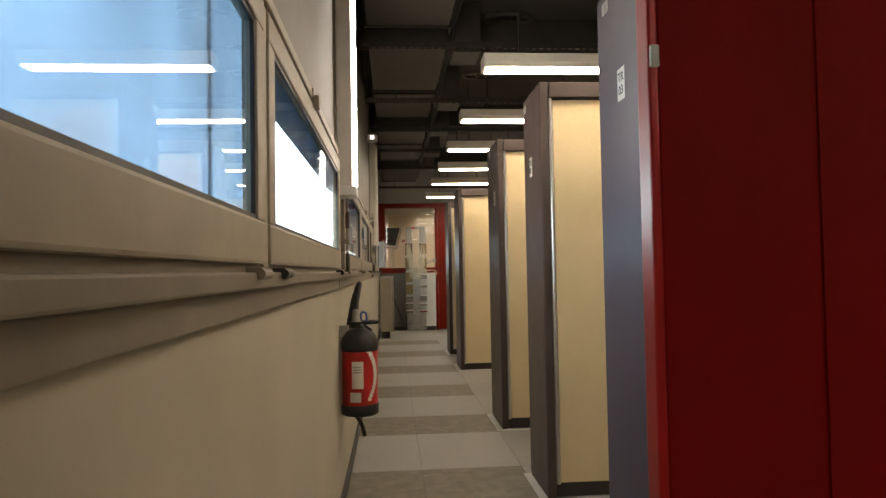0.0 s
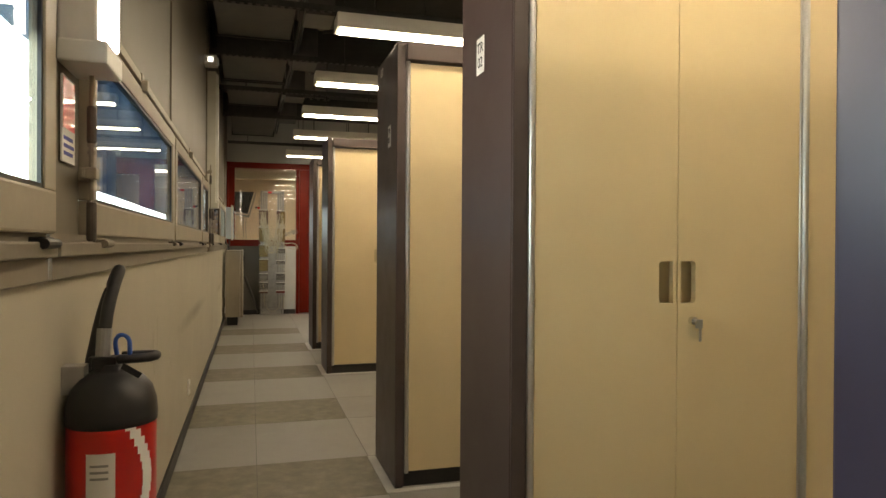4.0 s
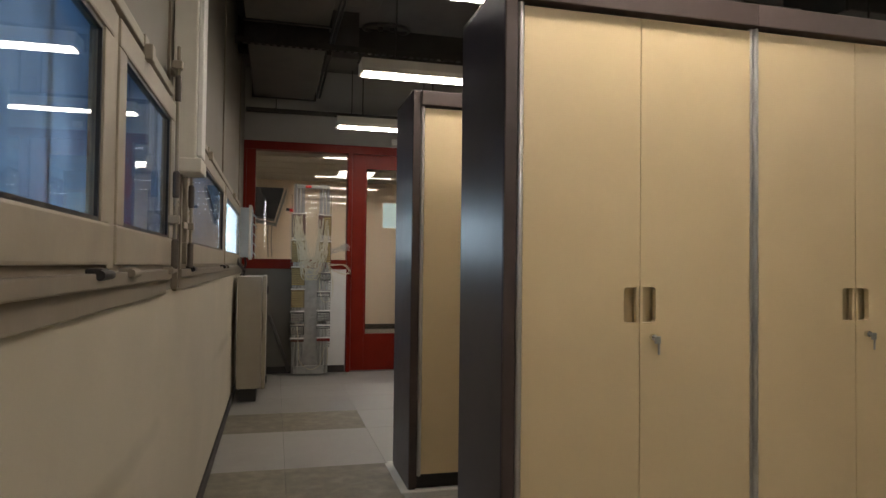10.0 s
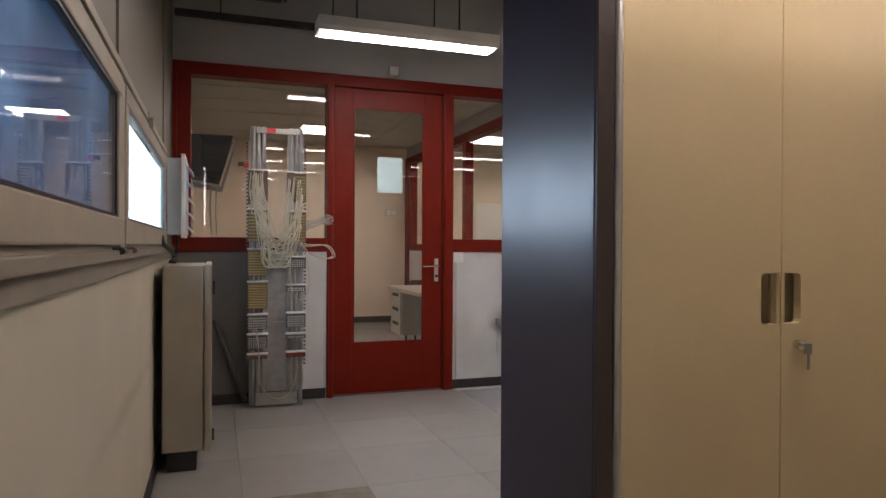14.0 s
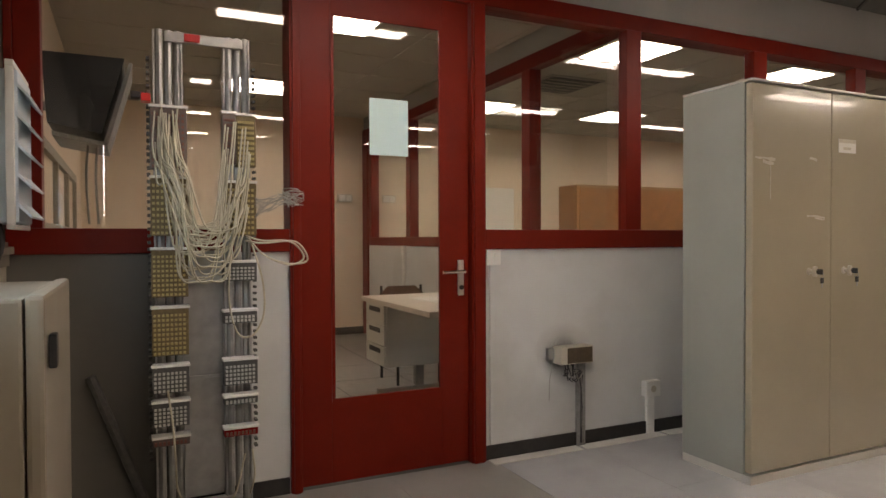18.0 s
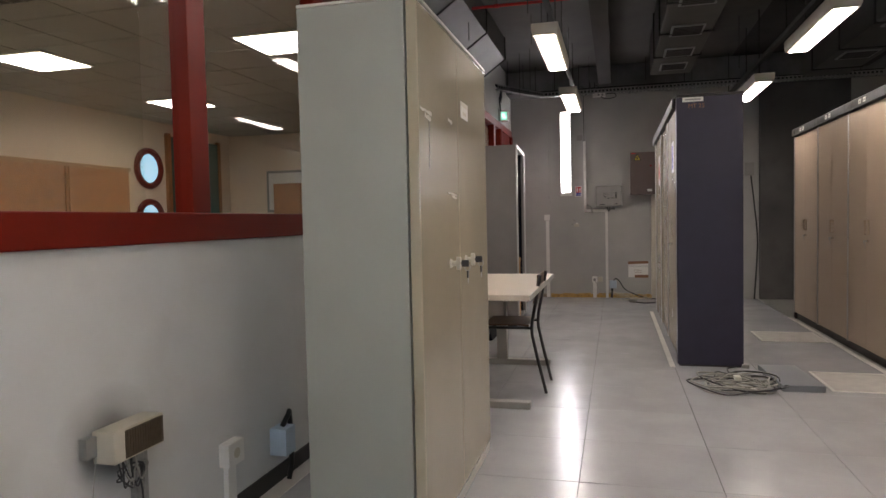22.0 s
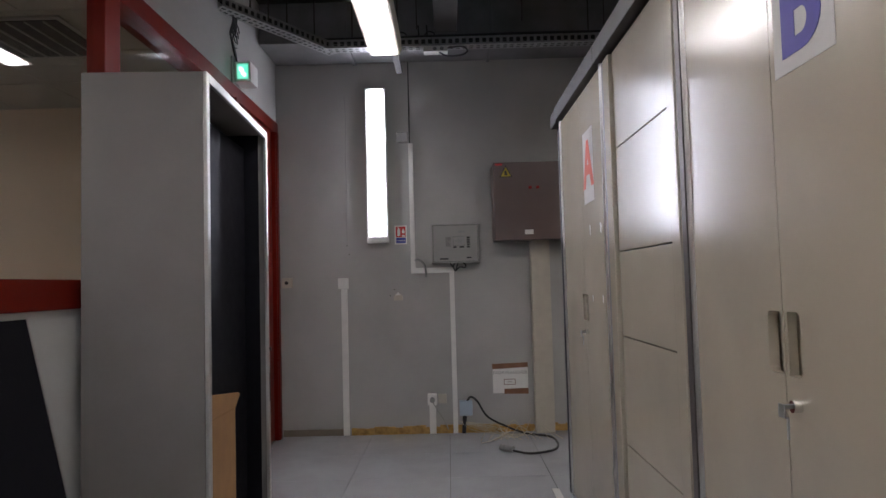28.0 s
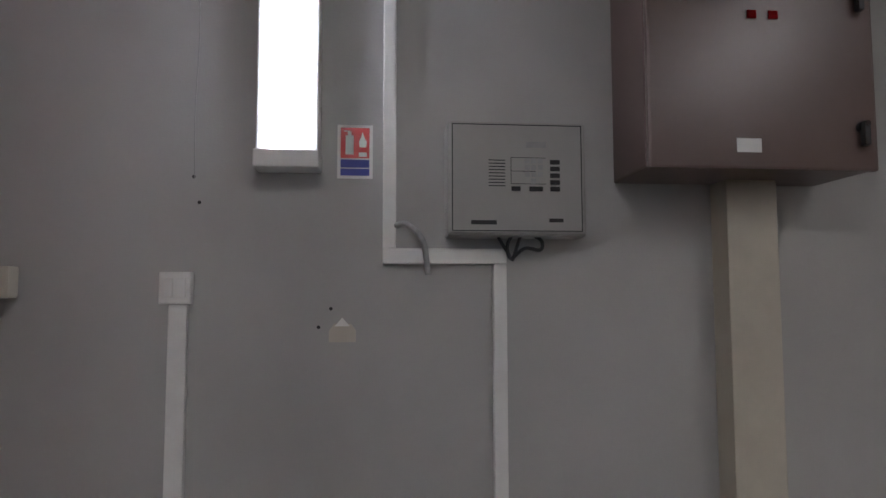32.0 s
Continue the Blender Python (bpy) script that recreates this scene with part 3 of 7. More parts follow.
post = bmesh.new()
bx(post, -0.004, 0.018, 8.135, 8.235, 1.078, 1.70, 0.004)
bx(post, 0.018, 0.024, 8.150, 8.172, 1.078, 1.70, 0.002)
solid("trim_14", post, SILL, "dull brown frame post between the window groups", "trim")

solid("baseboard", box(0.0, 0.012, -2.0, 12.98, 0.0, 0.075, 0.002), RUBBER, "dark rubber skirting along the cream wall", "skirting")
sk = bmesh.new()
for a, b in [(0.27, 1.085), (2.11, 9.74)]:
    bx(sk, a, b, 12.988, 13.0, 0.0, 0.075, 0.002)
solid("baseboard_2", sk, RUBBER, "black rubber skirting along the partition", "skirting")


# ---- red glazed partition ----
def red_part(name, *b, bevel=0.005):
    return part(name, box(*b, bevel), RED, partition)


partition = thing("window_partition", "dark red glazed timber partition to the offices", "partition", kind="structure")
red_part("head", 0.0, 10.85, 12.985, 13.12, 2.372, 2.463)
for a, b in [(0.0, 1.09), (2.105, 9.745)]:
    red_part("rail", a, b, 12.98, 13.12, 1.108, 1.212)
POSTS = [(0.03, 0.124), (3.045, 3.155), (4.095, 4.22), (5.13, 5.25), (6.155, 6.275), (7.16, 7.29), (8.19, 8.314), (9.30, 9.42)]
for a, b in POSTS:
    red_part("post", a, b, 12.985, 13.06, 1.212, 2.372)
red_part("side_post", 0.0, 0.03, 12.985, 13.12, 1.212, 2.372)
for a, b in [(1.09, 1.142), (2.022, 2.105), (9.745, 9.825), (10.72, 10.80)]:
    red_part("jamb", a, b, 12.975, 13.12, 0.0, 2.372)
    red_part("jamb_bead", a + 0.012, b - 0.012, 12.965, 12.976, 0.0, 2.372, bevel=0.003)
EDGES = [0.124, 1.09, 2.105, 3.045, 3.155, 4.095, 4.22, 5.13, 5.25, 6.155, 6.275, 7.16, 7.29, 8.19, 8.314, 9.30, 9.42, 9.745]
for a, b in zip(EDGES[::2], EDGES[1::2]):
    part("pane", box(a, b, 13.03, 13.036, 1.212, 2.372), INNERGLASS, partition).visible_shadow = False


def red_door(n, x0, x1, label, handle_x, way=-1):
    d = thing("door_%d" % n, label, "door", kind="structure")
    z0, z1, g0, g1, m = 0.012, 2.37, 0.395, 2.228, 0.112
    for nm, b in (("stile", (x0, x0 + m + 0.03, z0, z1)), ("stile", (x1 - m - 0.04, x1, z0, z1)), ("bottom_rail", (x0 + m + 0.03, x1 - m - 0.04, z0, g0)), ("top_rail", (x0 + m + 0.03, x1 - m - 0.04, g1, z1))):
        part(nm, box(b[0], b[1], 13.005, 13.05, b[2], b[3], 0.003), RED, d)
    bead = bmesh.new()
    for b in ((x0 + m + 0.03, x0 + m + 0.045, g0, g1), (x1 - m - 0.055, x1 - m - 0.04, g0, g1), (x0 + m + 0.045, x1 - m - 0.055, g0, g0 + 0.015), (x0 + m + 0.045, x1 - m - 0.055, g1 - 0.015, g1)):
        bx(bead, b[0], b[1], 12.999, 13.012, b[2], b[3])
    part("glazing_bead", bead, RED, d)
    part("pane", box(x0 + m + 0.03, x1 - m - 0.04, 13.024, 13.03, g0, g1), INNERGLASS, d).visible_shadow = False
    h = part("door_handle", box(handle_x - 0.016, handle_x + 0.016, 12.993, 13.006, 0.873, 1.055, 0.004), ALU, d, "brushed aluminium handle plate")
    lv = rod(bmesh.new(), (handle_x, 12.995, 0.998), (handle_x, 12.955, 0.998), 0.009)
    rod(lv, (handle_x - way * 0.008, 12.957, 0.998), (handle_x + way * 0.118, 12.957, 0.995), 0.0085)
    part("lever", lv, CHROME, h)
    part("cylinder", rod(bmesh.new(), (handle_x, 12.995, 0.915), (handle_x, 12.985, 0.915), 0.012), BLACK, h)
    return d


red_door(1, 1.147, 2.017, "closed dark red door with tall glass pane", 1.968)
red_door(2, 9.83, 10.715, "dark red glazed door at the corner", 9.893, 1)


# ---- tambour cabinets ----
W_UNIT = 0.867


def half_round(x0, x1, back, front, z0, z1):
    """An upright strip with a rounded face."""
    n, mid, r = 8, (x0 + x1) / 2, (x1 - x0) / 2
    out = [(mid - r * math.cos(math.pi * k / n), back + (front - back) * math.sin(math.pi * k / n) ** 0.6) for k in range(n + 1)]
    return prism(bmesh.new(), out, lambda u, v, d: (u, v, z0 + d), z1 - z0)


def cabinet(at, turn, deep, door_mat, body_mat, label, group, key=True, w=W_UNIT, panels=False, header=HEADER, handles=True, seam=None, grip=0.984):
    """A tall two-door cabinet; its front looks along its own -y."""
    c = thing("cabinet", label, "cabinet", at, group, turn=turn)
    part("body", box(0.0, w, 0.040, deep, 0.07, 2.0), body_mat, c)
    part("plinth", box(0.0, w, 0.02, deep - 0.01, 0.0, 0.07), PLINTH, c)
    part("header", box(0.0, w, -0.040, deep, 2.0, 2.075, 0.004), header, c)
    part("edge_strip", half_round(0.0, 0.022, 0.0, -0.020, 0.072, 1.998), ALU, c, "bright aluminium edge strip")
    part("edge_strip", half_round(w - 0.012, w, 0.0, -0.014, 0.072, 1.998), ALU, c, "bright aluminium edge strip")
    mid = (0.5 if seam is None else seam) * w
    r, nw, n0, n1 = 0.010, 0.057, grip, grip + 0.116
    for side in (-1, 1):
        far = 0.0225 if side < 0 else w - 0.0125
        inner = mid + side * 0.0015
        if panels:
            continue
        arc = [(inner + side * (nw - r + r * math.sin(a)), n1 - r + r * math.cos(a)) for a in (0, 0.8, 1.57)]
        arc2 = [(inner + side * (nw - r + r * math.cos(a)), n0 + r - r * math.sin(a)) for a in (0, 0.8, 1.57)]
        notch = [(inner, n1), *arc, *arc2, (inner, n0)] if handles else []
        outline = [(far, 0.080), (far, 1.99), (inner, 1.99), *notch, (inner, 0.080)]
        dr = part("door", prism(bmesh.new(), outline, lambda u, v, d: (u, -0.012 + d, v), 0.02), door_mat, c)
        if not handles:
            continue
        x0, x1 = sorted((inner + side * 0.001, inner + side * (nw + 0.045)))
        part("handle_cup", box(x0, x1, 0.024, 0.038, n0 - 0.006, n1 + 0.006), RECESS if door_mat is GREIGE else RECESSTAN, dr)
        xl = sorted((inner + side * 0.001, inner + side * 0.010))
        part("handle_lip", box(*xl, -0.010, 0.007, n0, n1), door_mat, dr)
        if side > 0 and key:
            kx = mid + 0.046
            lock = part("lock", rod(bmesh.new(), (kx, -0.012, grip - 0.048), (kx, -0.027, grip - 0.048), 0.011, 14), CHROME, dr, "chrome lock")
            k = box(kx - 0.011, kx + 0.011, -0.046, -0.043, grip - 0.066, grip - 0.042, 0.001)
            bx(k, kx - 0.003, kx + 0.003, -0.046, -0.027, grip - 0.051, grip - 0.044)
            bx(k, kx + 0.004, kx + 0.012, -0.040, -0.038, grip - 0.103, grip - 0.064, 0.001)
            part("key", k, STEEL, lock)
    if panels:
        joints = (0.08, 0.27, 0.58, 0.962, 1.262, 1.637, 1.994)
        for z0, z1 in zip(joints, [z - 0.004 for z in joints[1:]]):
            part("panel", box(0.158, w - 0.135, -0.004, 0.016, z0, z1, 0.002), door_mat, c)
        for xa, xb in ((0.030, 0.062), (w - 0.052, w - 0.018)):
            part("channel", box(xa, xb, -0.014, 0.018, 0.08, 1.99, 0.003), POST, c)
        for xa, xb in ((0.066, 0.148), (w - 0.125, w - 0.056)):
            part("channel", box(xa, xb, -0.018, 0.018, 0.08, 1.99, 0.006), GREIGE, c)
    return c


def end_panel(at, deep, material, label, tag="", flip=1, brown=HEADER, tag_at=(0.26, 1.72)):
    """The dark side of a cabinet row, with its corner post."""
    e = thing("end_panel", label, "cabinet side", at, "cabinet row ends")
    x0, x1 = sorted((0.0, -0.042 * flip))
    part("panel", box(x0, x1, -0.006, deep, 0.012, 2.073, 0.004), material, e)
    part("corner_post", box(x0 + 0.001, x1, -0.016, -0.006, 0.012, 2.073, 0.003), brown, e)
    part("top_cap", box(x0, x1, -0.016, deep, 2.073, 2.083, 0.003), brown, e)
    part("foot", box(x0 + 0.004, x1 - 0.004, 0.0, deep - 0.01, 0.0, 0.012), PLINTH, e)
    if tag:
        s = thing("label_sticker", "white sticker lettered %s on the cabinet side" % tag.replace("\n", " "), "sticker", (at[0] + x0 - 0.0006, at[1] + tag_at[0], tag_at[1]), "row stickers")
        part("sheet", box(-0.0005, 0.0005, -0.032, 0.032, -0.052, 0.052), PAPER, s)
        lettering("letters", tag, 0.042, INK, s, Matrix(((0, 0, -1, -0.0012), (-1, 0, 0, 0), (0, 1, 0, 0.0), (0, 0, 0, 1))))
    return e


def number_plate(at):
    s = thing("row_plate", "small white card with printed bars on the cabinet side", "label", at, "row plates")
    part("card", box(-0.0006, 0.0006, -0.03, 0.03, -0.02, 0.02), PAPER, s)
    bars = bmesh.new()
    for k in range(4):
        bx(bars, -0.0012, -0.0007, -0.024, 0.018 - 0.006 * (k % 2), -0.014 + 0.008 * k, -0.011 + 0.008 * k)
    part("print", bars, PAPERGREY, s)


ROWS_SOUTH = [(1.045, 1.955, 3, SKYTAUPE, "TR\n03", 0.45, 0.222, 1.729, 0.50), (1.056, 3.395, 3, TAUPE, "TR\n02", 0.41, 0.236, 1.688, 0.515), (1.070, 4.85, 3, TAUPE, "TR\n01", 0.49, 0.16, 1.671, 0.535), (1.066, 7.71, 4, SKYTAUPE, "", 0.48, 0, 0, 0.50), (1.066, 9.14, 9, SKYTAUPE, "", 0.23, 0, 0, 0.515)]
for X0, yf, count, m, tag, deep, tag_y, tag_z, seam_at in ROWS_SOUTH:
    end_panel((X0, yf, 0.0), deep if yf < 9 else 0.46, m, "dark brown-violet enamelled end of the cabinet row", tag, tag_at=(tag_y, tag_z))
    if yf < 5:
        number_plate((X0 - 0.0435, yf + 0.36, 2.03))
    for i in range(count):
        cabinet((X0 + i * W_UNIT, yf, 0.0), 0, deep, BEIGE, BOUNCEBACK, "tall beige two-door filing cabinet with recessed handles", "filing cabinets", seam=seam_at, header=HEADER if i != 1 else PALEHEADER)
    trim = bmesh.new()
    bx(trim, X0 - 0.085, X0 - 0.045, yf - 0.05, yf + (deep if yf < 9 else 0.47), -0.010, 0.004)
    bx(trim, X0 - 0.085, X0 + count * W_UNIT, yf - 0.05, yf - 0.012, -0.010, 0.003)
    solid("trim_3", trim, FLOORTRIM, "off-white floor edging strip round a cabinet row", "trim")

# north side of the long row: it looks to the hall
NX = 8.99
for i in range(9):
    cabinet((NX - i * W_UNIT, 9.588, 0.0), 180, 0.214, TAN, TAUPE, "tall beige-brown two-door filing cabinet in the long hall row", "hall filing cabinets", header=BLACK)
end_panel((NX, 9.146, 0.0), 0.45, TAUPE, "dark end of the long cabinet row", flip=-1)
trim = box(1.0, 9.07, 9.610, 9.648, -0.010, 0.004)
solid("trim_4", trim, FLOORTRIM, "off-white floor edging strip along the long row", "trim")
sq = bmesh.new()
rng = random.Random(4)
for i in range(9):
    x = NX - i * W_UNIT
    for k in range(9):
        bx(sq, x - 0.30 + 0.026 * k, x - 0.288 + 0.026 * k, 9.6275, 9.6305, 2.014, 2.060)
solid("trim_5", sq, BLOCKDARK, "vent louvres along the cabinet headers", "trim")
for i in range(9):
    for dx in (0.36, 0.46):
        p = thing("header_card", "small white card on the cabinet header", "label", (NX - i * W_UNIT - dx, 9.6305, 2.038), "header cards")
        part("card", box(-0.026, 0.026, -0.002, 0.001, -0.018, 0.018), PAPER, p)
        part("print", box(-0.018, 0.018, 0.001, 0.0016, -0.006, 0.006), PAPERGREY, p)

# dark short row with lettered doors
BY0, BY1 = 10.575, 11.033
blue_units = [(9.098, 0.918, False), (8.18, 0.885, True), (7.295, 0.863, False)]
for x, w, pan in blue_units:
    cabinet((x, BY1, 0.0), 180, 0.457, GREIGE, VIOLET, "tall pale grey-beige cabinet with aluminium edges" if not pan else "tall cabinet closed by stacked grey-beige shutter panels", "lettered cabinets", w=w, panels=pan, header=PLINTH, seam=0.537 if x > 8.5 else 0.512, grip=0.982)
e = lettered_end = thing("end_panel", "dark violet-grey enamelled end of the lettered cabinets", "cabinet side", (6.385, BY0, 0), "cabinet row ends")
part("panel", box(-0.04, 0.047, 0.0, 0.474, 0.012, 2.066, 0.006), VIOLET, e)
part("top_cap", box(-0.044, 0.047, -0.004, 0.478, 2.066, 2.086, 0.004), PLINTH, e)
part("foot", box(-0.03, 0.047, 0.01, 0.46, 0.0, 0.012), PLINTH, e)
part("card", box(-0.0415, -0.040, 0.28, 0.43, 2.028, 2.062), PAPER, e)
part("card_print", box(-0.0425, -0.0416, 0.30, 0.41, 2.040, 2.050), PAPERGREY, e)
e = thing("end_panel", "dark enamelled end of the lettered cabinets by the wall", "cabinet side", (9.285, BY0, 0), "cabinet row ends")
part("panel", box(0.0, 0.03, 0.0, 0.450, 0.012, 2.075, 0.005), VIOLET, e)
part("filler", box(-0.186, 0.0, 0.02, 0.448, 0.012, 2.0, 0.012), POST, e, "dull dark metal filler post")
part("header", box(-0.186, 0.0, 0.0, 0.490, 2.0, 2.075, 0.004), PLINTH, e)
solid("trim_12", box(6.29, 9.4, 11.07, 11.11, -0.010, 0.003), FLOORTRIM, "off-white floor edging strip along the lettered row", "trim")


# ---- lamps ----
def ceiling_lamp(x0, yc, length=1.19):
    l = thing("ceiling_lamp", "hanging cream fluorescent lamp with lit diffuser", "ceiling lamp", (x0, yc, 2.475), "ceiling lamps")
    out = [(-0.085, 0.0), (0.085, 0.0), (0.095, 0.03), (0.095, 0.085), (-0.095, 0.085), (-0.095, 0.03)]
    part("housing", prism(bmesh.new(), out, lambda u, v, d: (d, u, v), length), LAMPBODY, l)
    part("diffuser", box(0.022, length - 0.022, -0.066, 0.066, -0.006, 0.004), TUBE, l, "lit white diffuser")
    for x in (0.25, length - 0.25):
        part("hanger", rod(bmesh.new(), (x, 0, 0.085), (x, 0, CEIL - 2.475), 0.006, 6), TRAY, l)
    return l


first = ceiling_lamp(0.88, 4.465)
# The pair at -1.36 is never in view; added to light the red leaf.
for yc in (-1.36, 1.55, 3.02, 4.465, 5.975, 7.40, 8.80, 10.27, 12.09):
    for x0 in (0.88, 3.36):
        if (yc, x0) != (4.465, 0.88):
            copy_thing(first, Matrix.Translation((x0, yc, 2.475)))
for yc in (10.065, 11.985):
    for x0 in (5.77, 8.17):
        copy_thing(first, Matrix.Translation((x0, yc, 2.475)))


def wall_lamp(at, turn, lit, low, high):
    l = thing("wall_lamp", "upright %s wall lamp in a white metal housing" % ("lit" if lit else "unlit"), "wall lamp", at, "upright wall lamps", turn=turn)
    h = high - low
    part("housing", box(-0.08, 0.08, -0.075, 0.0, 0.0, h, 0.006), LAMPBODY if not lit else WHITE, l)
    part("diffuser", box(-0.056, 0.056, -0.092, -0.075, 0.045, h - 0.02, 0.004), COOLTUBE if lit else WHITE, l, "lit diffuser" if lit else "ribbed unlit diffuser")
    part("end_cap", box(-0.084, 0.084, -0.094, 0.0, -0.012, 0.035, 0.005), WHITE if lit else LAMPBODY, l)
    return l


wall_lamp((0.0, 3.40, 1.52), 90, True, 1.52, 2.78)
wall_lamp((0.0, 8.15, 1.475), 90, False, 1.475, 2.68)
wall_lamp((10.85, 12.197, 1.501), -90, True, 1.501, 2.71)

# ---- floor tiles ----
DARK_ROWS = [(0.50, 1.10), (1.94, 2.53), (3.36, 3.955), (4.79, 5.36), (6.17, 6.765), (7.60, 8.17), (9.02, 9.63), (10.495, 11.075)]


def tile_mesh(w, d):
    bm = bmesh.new()
    g = 0.0012
    bx(bm, g, w - g, g, d - g, -0.012, 0.0, 0.0006)
    me = bpy.data.meshes.new("tile")
    bm.to_mesh(me)
    bm.free()
    return me


tiles = thing("floor_tiles", "pale grey and worn olive raised-floor tiles", "floor tiles", kind="structure")
COLS = [0.0] + [0.412 + 0.578 * k for k in range(20)]
bounds = [-2.0]
for a, b in DARK_ROWS:
    bounds += [a, b]
bounds += [11.675, 12.275, 13.0]
dark = {round(a, 3) for a, b in DARK_ROWS}
cache = {}
for i, (xa, xb) in enumerate(zip(COLS, COLS[1:])):
    xb = min(xb, 10.85)
    if xa >= 10.85:
        continue
    for ya, yb in zip(bounds, bounds[1:]):
        if yb < 9.3 and xa > 4.3:
            continue
        if ya < -1 and xa > 2:
            continue
        is_dark = round(ya, 3) in dark and xa < 0.9 and ya < 11
        hall = ya > 9.5 and xa > 2.1
        m = DARKTILE if is_dark else HALLTILE if hall else TILE
        k = (round(xb - xa, 3), round(yb - ya, 3), m.name)
        if k not in cache:
            cache[k] = tile_mesh(xb - xa, yb - ya)
            cache[k].materials.append(m)
        ob = new("tile", cache[k])
        ob.location = (xa, ya, 0.0)
        ob.parent = tiles

# ---- aisle things ----
def lathe(profile, seg=24, centre=(0, 0, 0)):
    """A turned shape from (radius, height) pairs."""
    bm = bmesh.new()
    rings = []
    for r, z in profile:
        rings.append([bm.verts.new((centre[0] + r * math.cos(2 * math.pi * k / seg), centre[1] + r * math.sin(2 * math.pi * k / seg), centre[2] + z)) for k in range(seg)])
    for a, b in zip(rings, rings[1:]):
        for k in range(seg):
            bm.faces.new((a[k], a[(k + 1) % seg], b[(k + 1) % seg], b[k])).smooth = True
    bm.faces.new(rings[0][::-1])
    bm.faces.new(rings[-1])
    return bm


def curved_label(r, a0, a1, z0, z1, bm=None, seg=8):
    bm = bm or bmesh.new()
    lo, hi = [], []
    for k in range(seg + 1):
        a = radians(a0 + (a1 - a0) * k / seg)
        lo.append(bm.verts.new((r * math.cos(a), r * math.sin(a), z0)))
        hi.append(bm.verts.new((r * math.cos(a), r * math.sin(a), z1)))
    for k in range(seg):
        bm.faces.new((lo[k], lo[k + 1], hi[k + 1], hi[k])).smooth = True
    return bm


ext = thing("fire_extinguisher", "red fire extinguisher with black cap hung on the wall", "fire extinguisher", (0.095, 3.375, 0.452))
part("cylinder", lathe([(0.086, 0.05), (0.088, 0.055), (0.088, 0.30), (0.088, 0.315)]), FIRERED, ext)
part("foot_ring", lathe([(0.078, 0.0), (0.090, 0.006), (0.0905, 0.052), (0.086, 0.056)]), BLACK, ext)
part("cap", lathe([(0.0895, 0.308), (0.091, 0.325), (0.089, 0.35), (0.080, 0.38), (0.062, 0.402), (0.040, 0.415), (0.026, 0.419), (0.024, 0.43)]), BLACK, ext)
part("valve", box(-0.038, 0.010, -0.020, 0.020, 0.418, 0.446, 0.005), BLACK, ext)
lev = bmesh.new()
bx(lev, -0.045, 0.020, -0.014, 0.014, 0.436, 0.446, 0.003)
hose(lev, [(0.015, -0.022, 0.442), (0.05, -0.026, 0.443), (0.082, -0.016, 0.444), (0.084, 0.012, 0.444), (0.05, 0.022, 0.443), (0.015, 0.018, 0.442)], 0.010, 8)
part("lever", lev, BLACK, ext)
part("pin_ring", hose(bmesh.new(), [(0.012, -0.02, 0.452), (0.010, -0.024, 0.482), (0.022, -0.028, 0.494), (0.036, -0.026, 0.484), (0.038, -0.024, 0.452)], 0.0048), PINBLUE, ext, "blue safety pin")
part("tag", prism(bmesh.new(), [(0.028, 0.436), (0.064, 0.412), (0.056, 0.402), (0.022, 0.424)], lambda u, v, d: (u, -0.036 + d, v), 0.002), BLACK, ext)
part("collar", rod(bmesh.new(), (-0.018, -0.004, 0.446), (-0.016, 0.004, 0.505), 0.0155, 14), STEEL, ext, "bright crimped sleeve")
part("discharge_hose", hose(bmesh.new(), [(-0.016, 0.004, 0.500), (-0.012, 0.020, 0.55), (-0.003, 0.045, 0.603), (0.0, 0.072, 0.627), (-0.014, 0.088, 0.60), (-0.034, 0.075, 0.53), (-0.052, 0.060, 0.43), (-0.064, 0.062, 0.34), (-0.074, 0.066, 0.24)], 0.0135, 10), BLACK, ext)
part("nozzle_tail", hose(bmesh.new(), [(-0.07, 0.066, 0.25), (-0.06, 0.05, 0.05), (0.0, 0.02, -0.045), (0.02, 0.01, -0.11)], 0.010, 8), BLACK, ext)
part("label", curved_label(0.0886, -112, -76, 0.135, 0.262), PAPER, ext, "white maintenance label")
pr = bmesh.new()
for z in (0.235, 0.222, 0.209):
    curved_label(0.0889, -107, -84, z, z + 0.005, pr)
part("label_print", pr, PAPERGREY, ext)
part("label", curved_label(0.0886, -118, -84, 0.072, 0.118), PAPER, ext)
swirl = bmesh.new()
for k in range(14):
    f = k / 13
    curved_label(0.0886, -62 + 26 * math.sin(3.0 * f) - 6 * f, -50 + 30 * math.sin(3.0 * f) - 4 * f, 0.075 + 0.0175 * k, 0.0925 + 0.0175 * k, swirl, 3)
part("badge", swirl, PAPER, ext, "white curved stripe")
part("bracket", box(-0.095, -0.05, -0.02, 0.02, 0.37, 0.43, 0.003), STEEL, ext)

sign = thing("wall_sign", "red and white extinguisher notice on the wall", "sign", (0.004, 3.40, 1.39), "notices")
part("plate", box(-0.004, 0.0, -0.05, 0.05, -0.08, 0.10), PAPER, sign)
part("field", box(0.0, 0.0008, -0.046, 0.046, -0.01, 0.096), FIRERED, sign)
part("text_block", (lambda b: ([bx(b, 0.0, 0.0008, -0.04, 0.03 + 0.01 * (k % 2), -0.066 + 0.016 * k, -0.058 + 0.016 * k) for k in range(3)], b)[-1])(bmesh.new()), BLUE, sign)

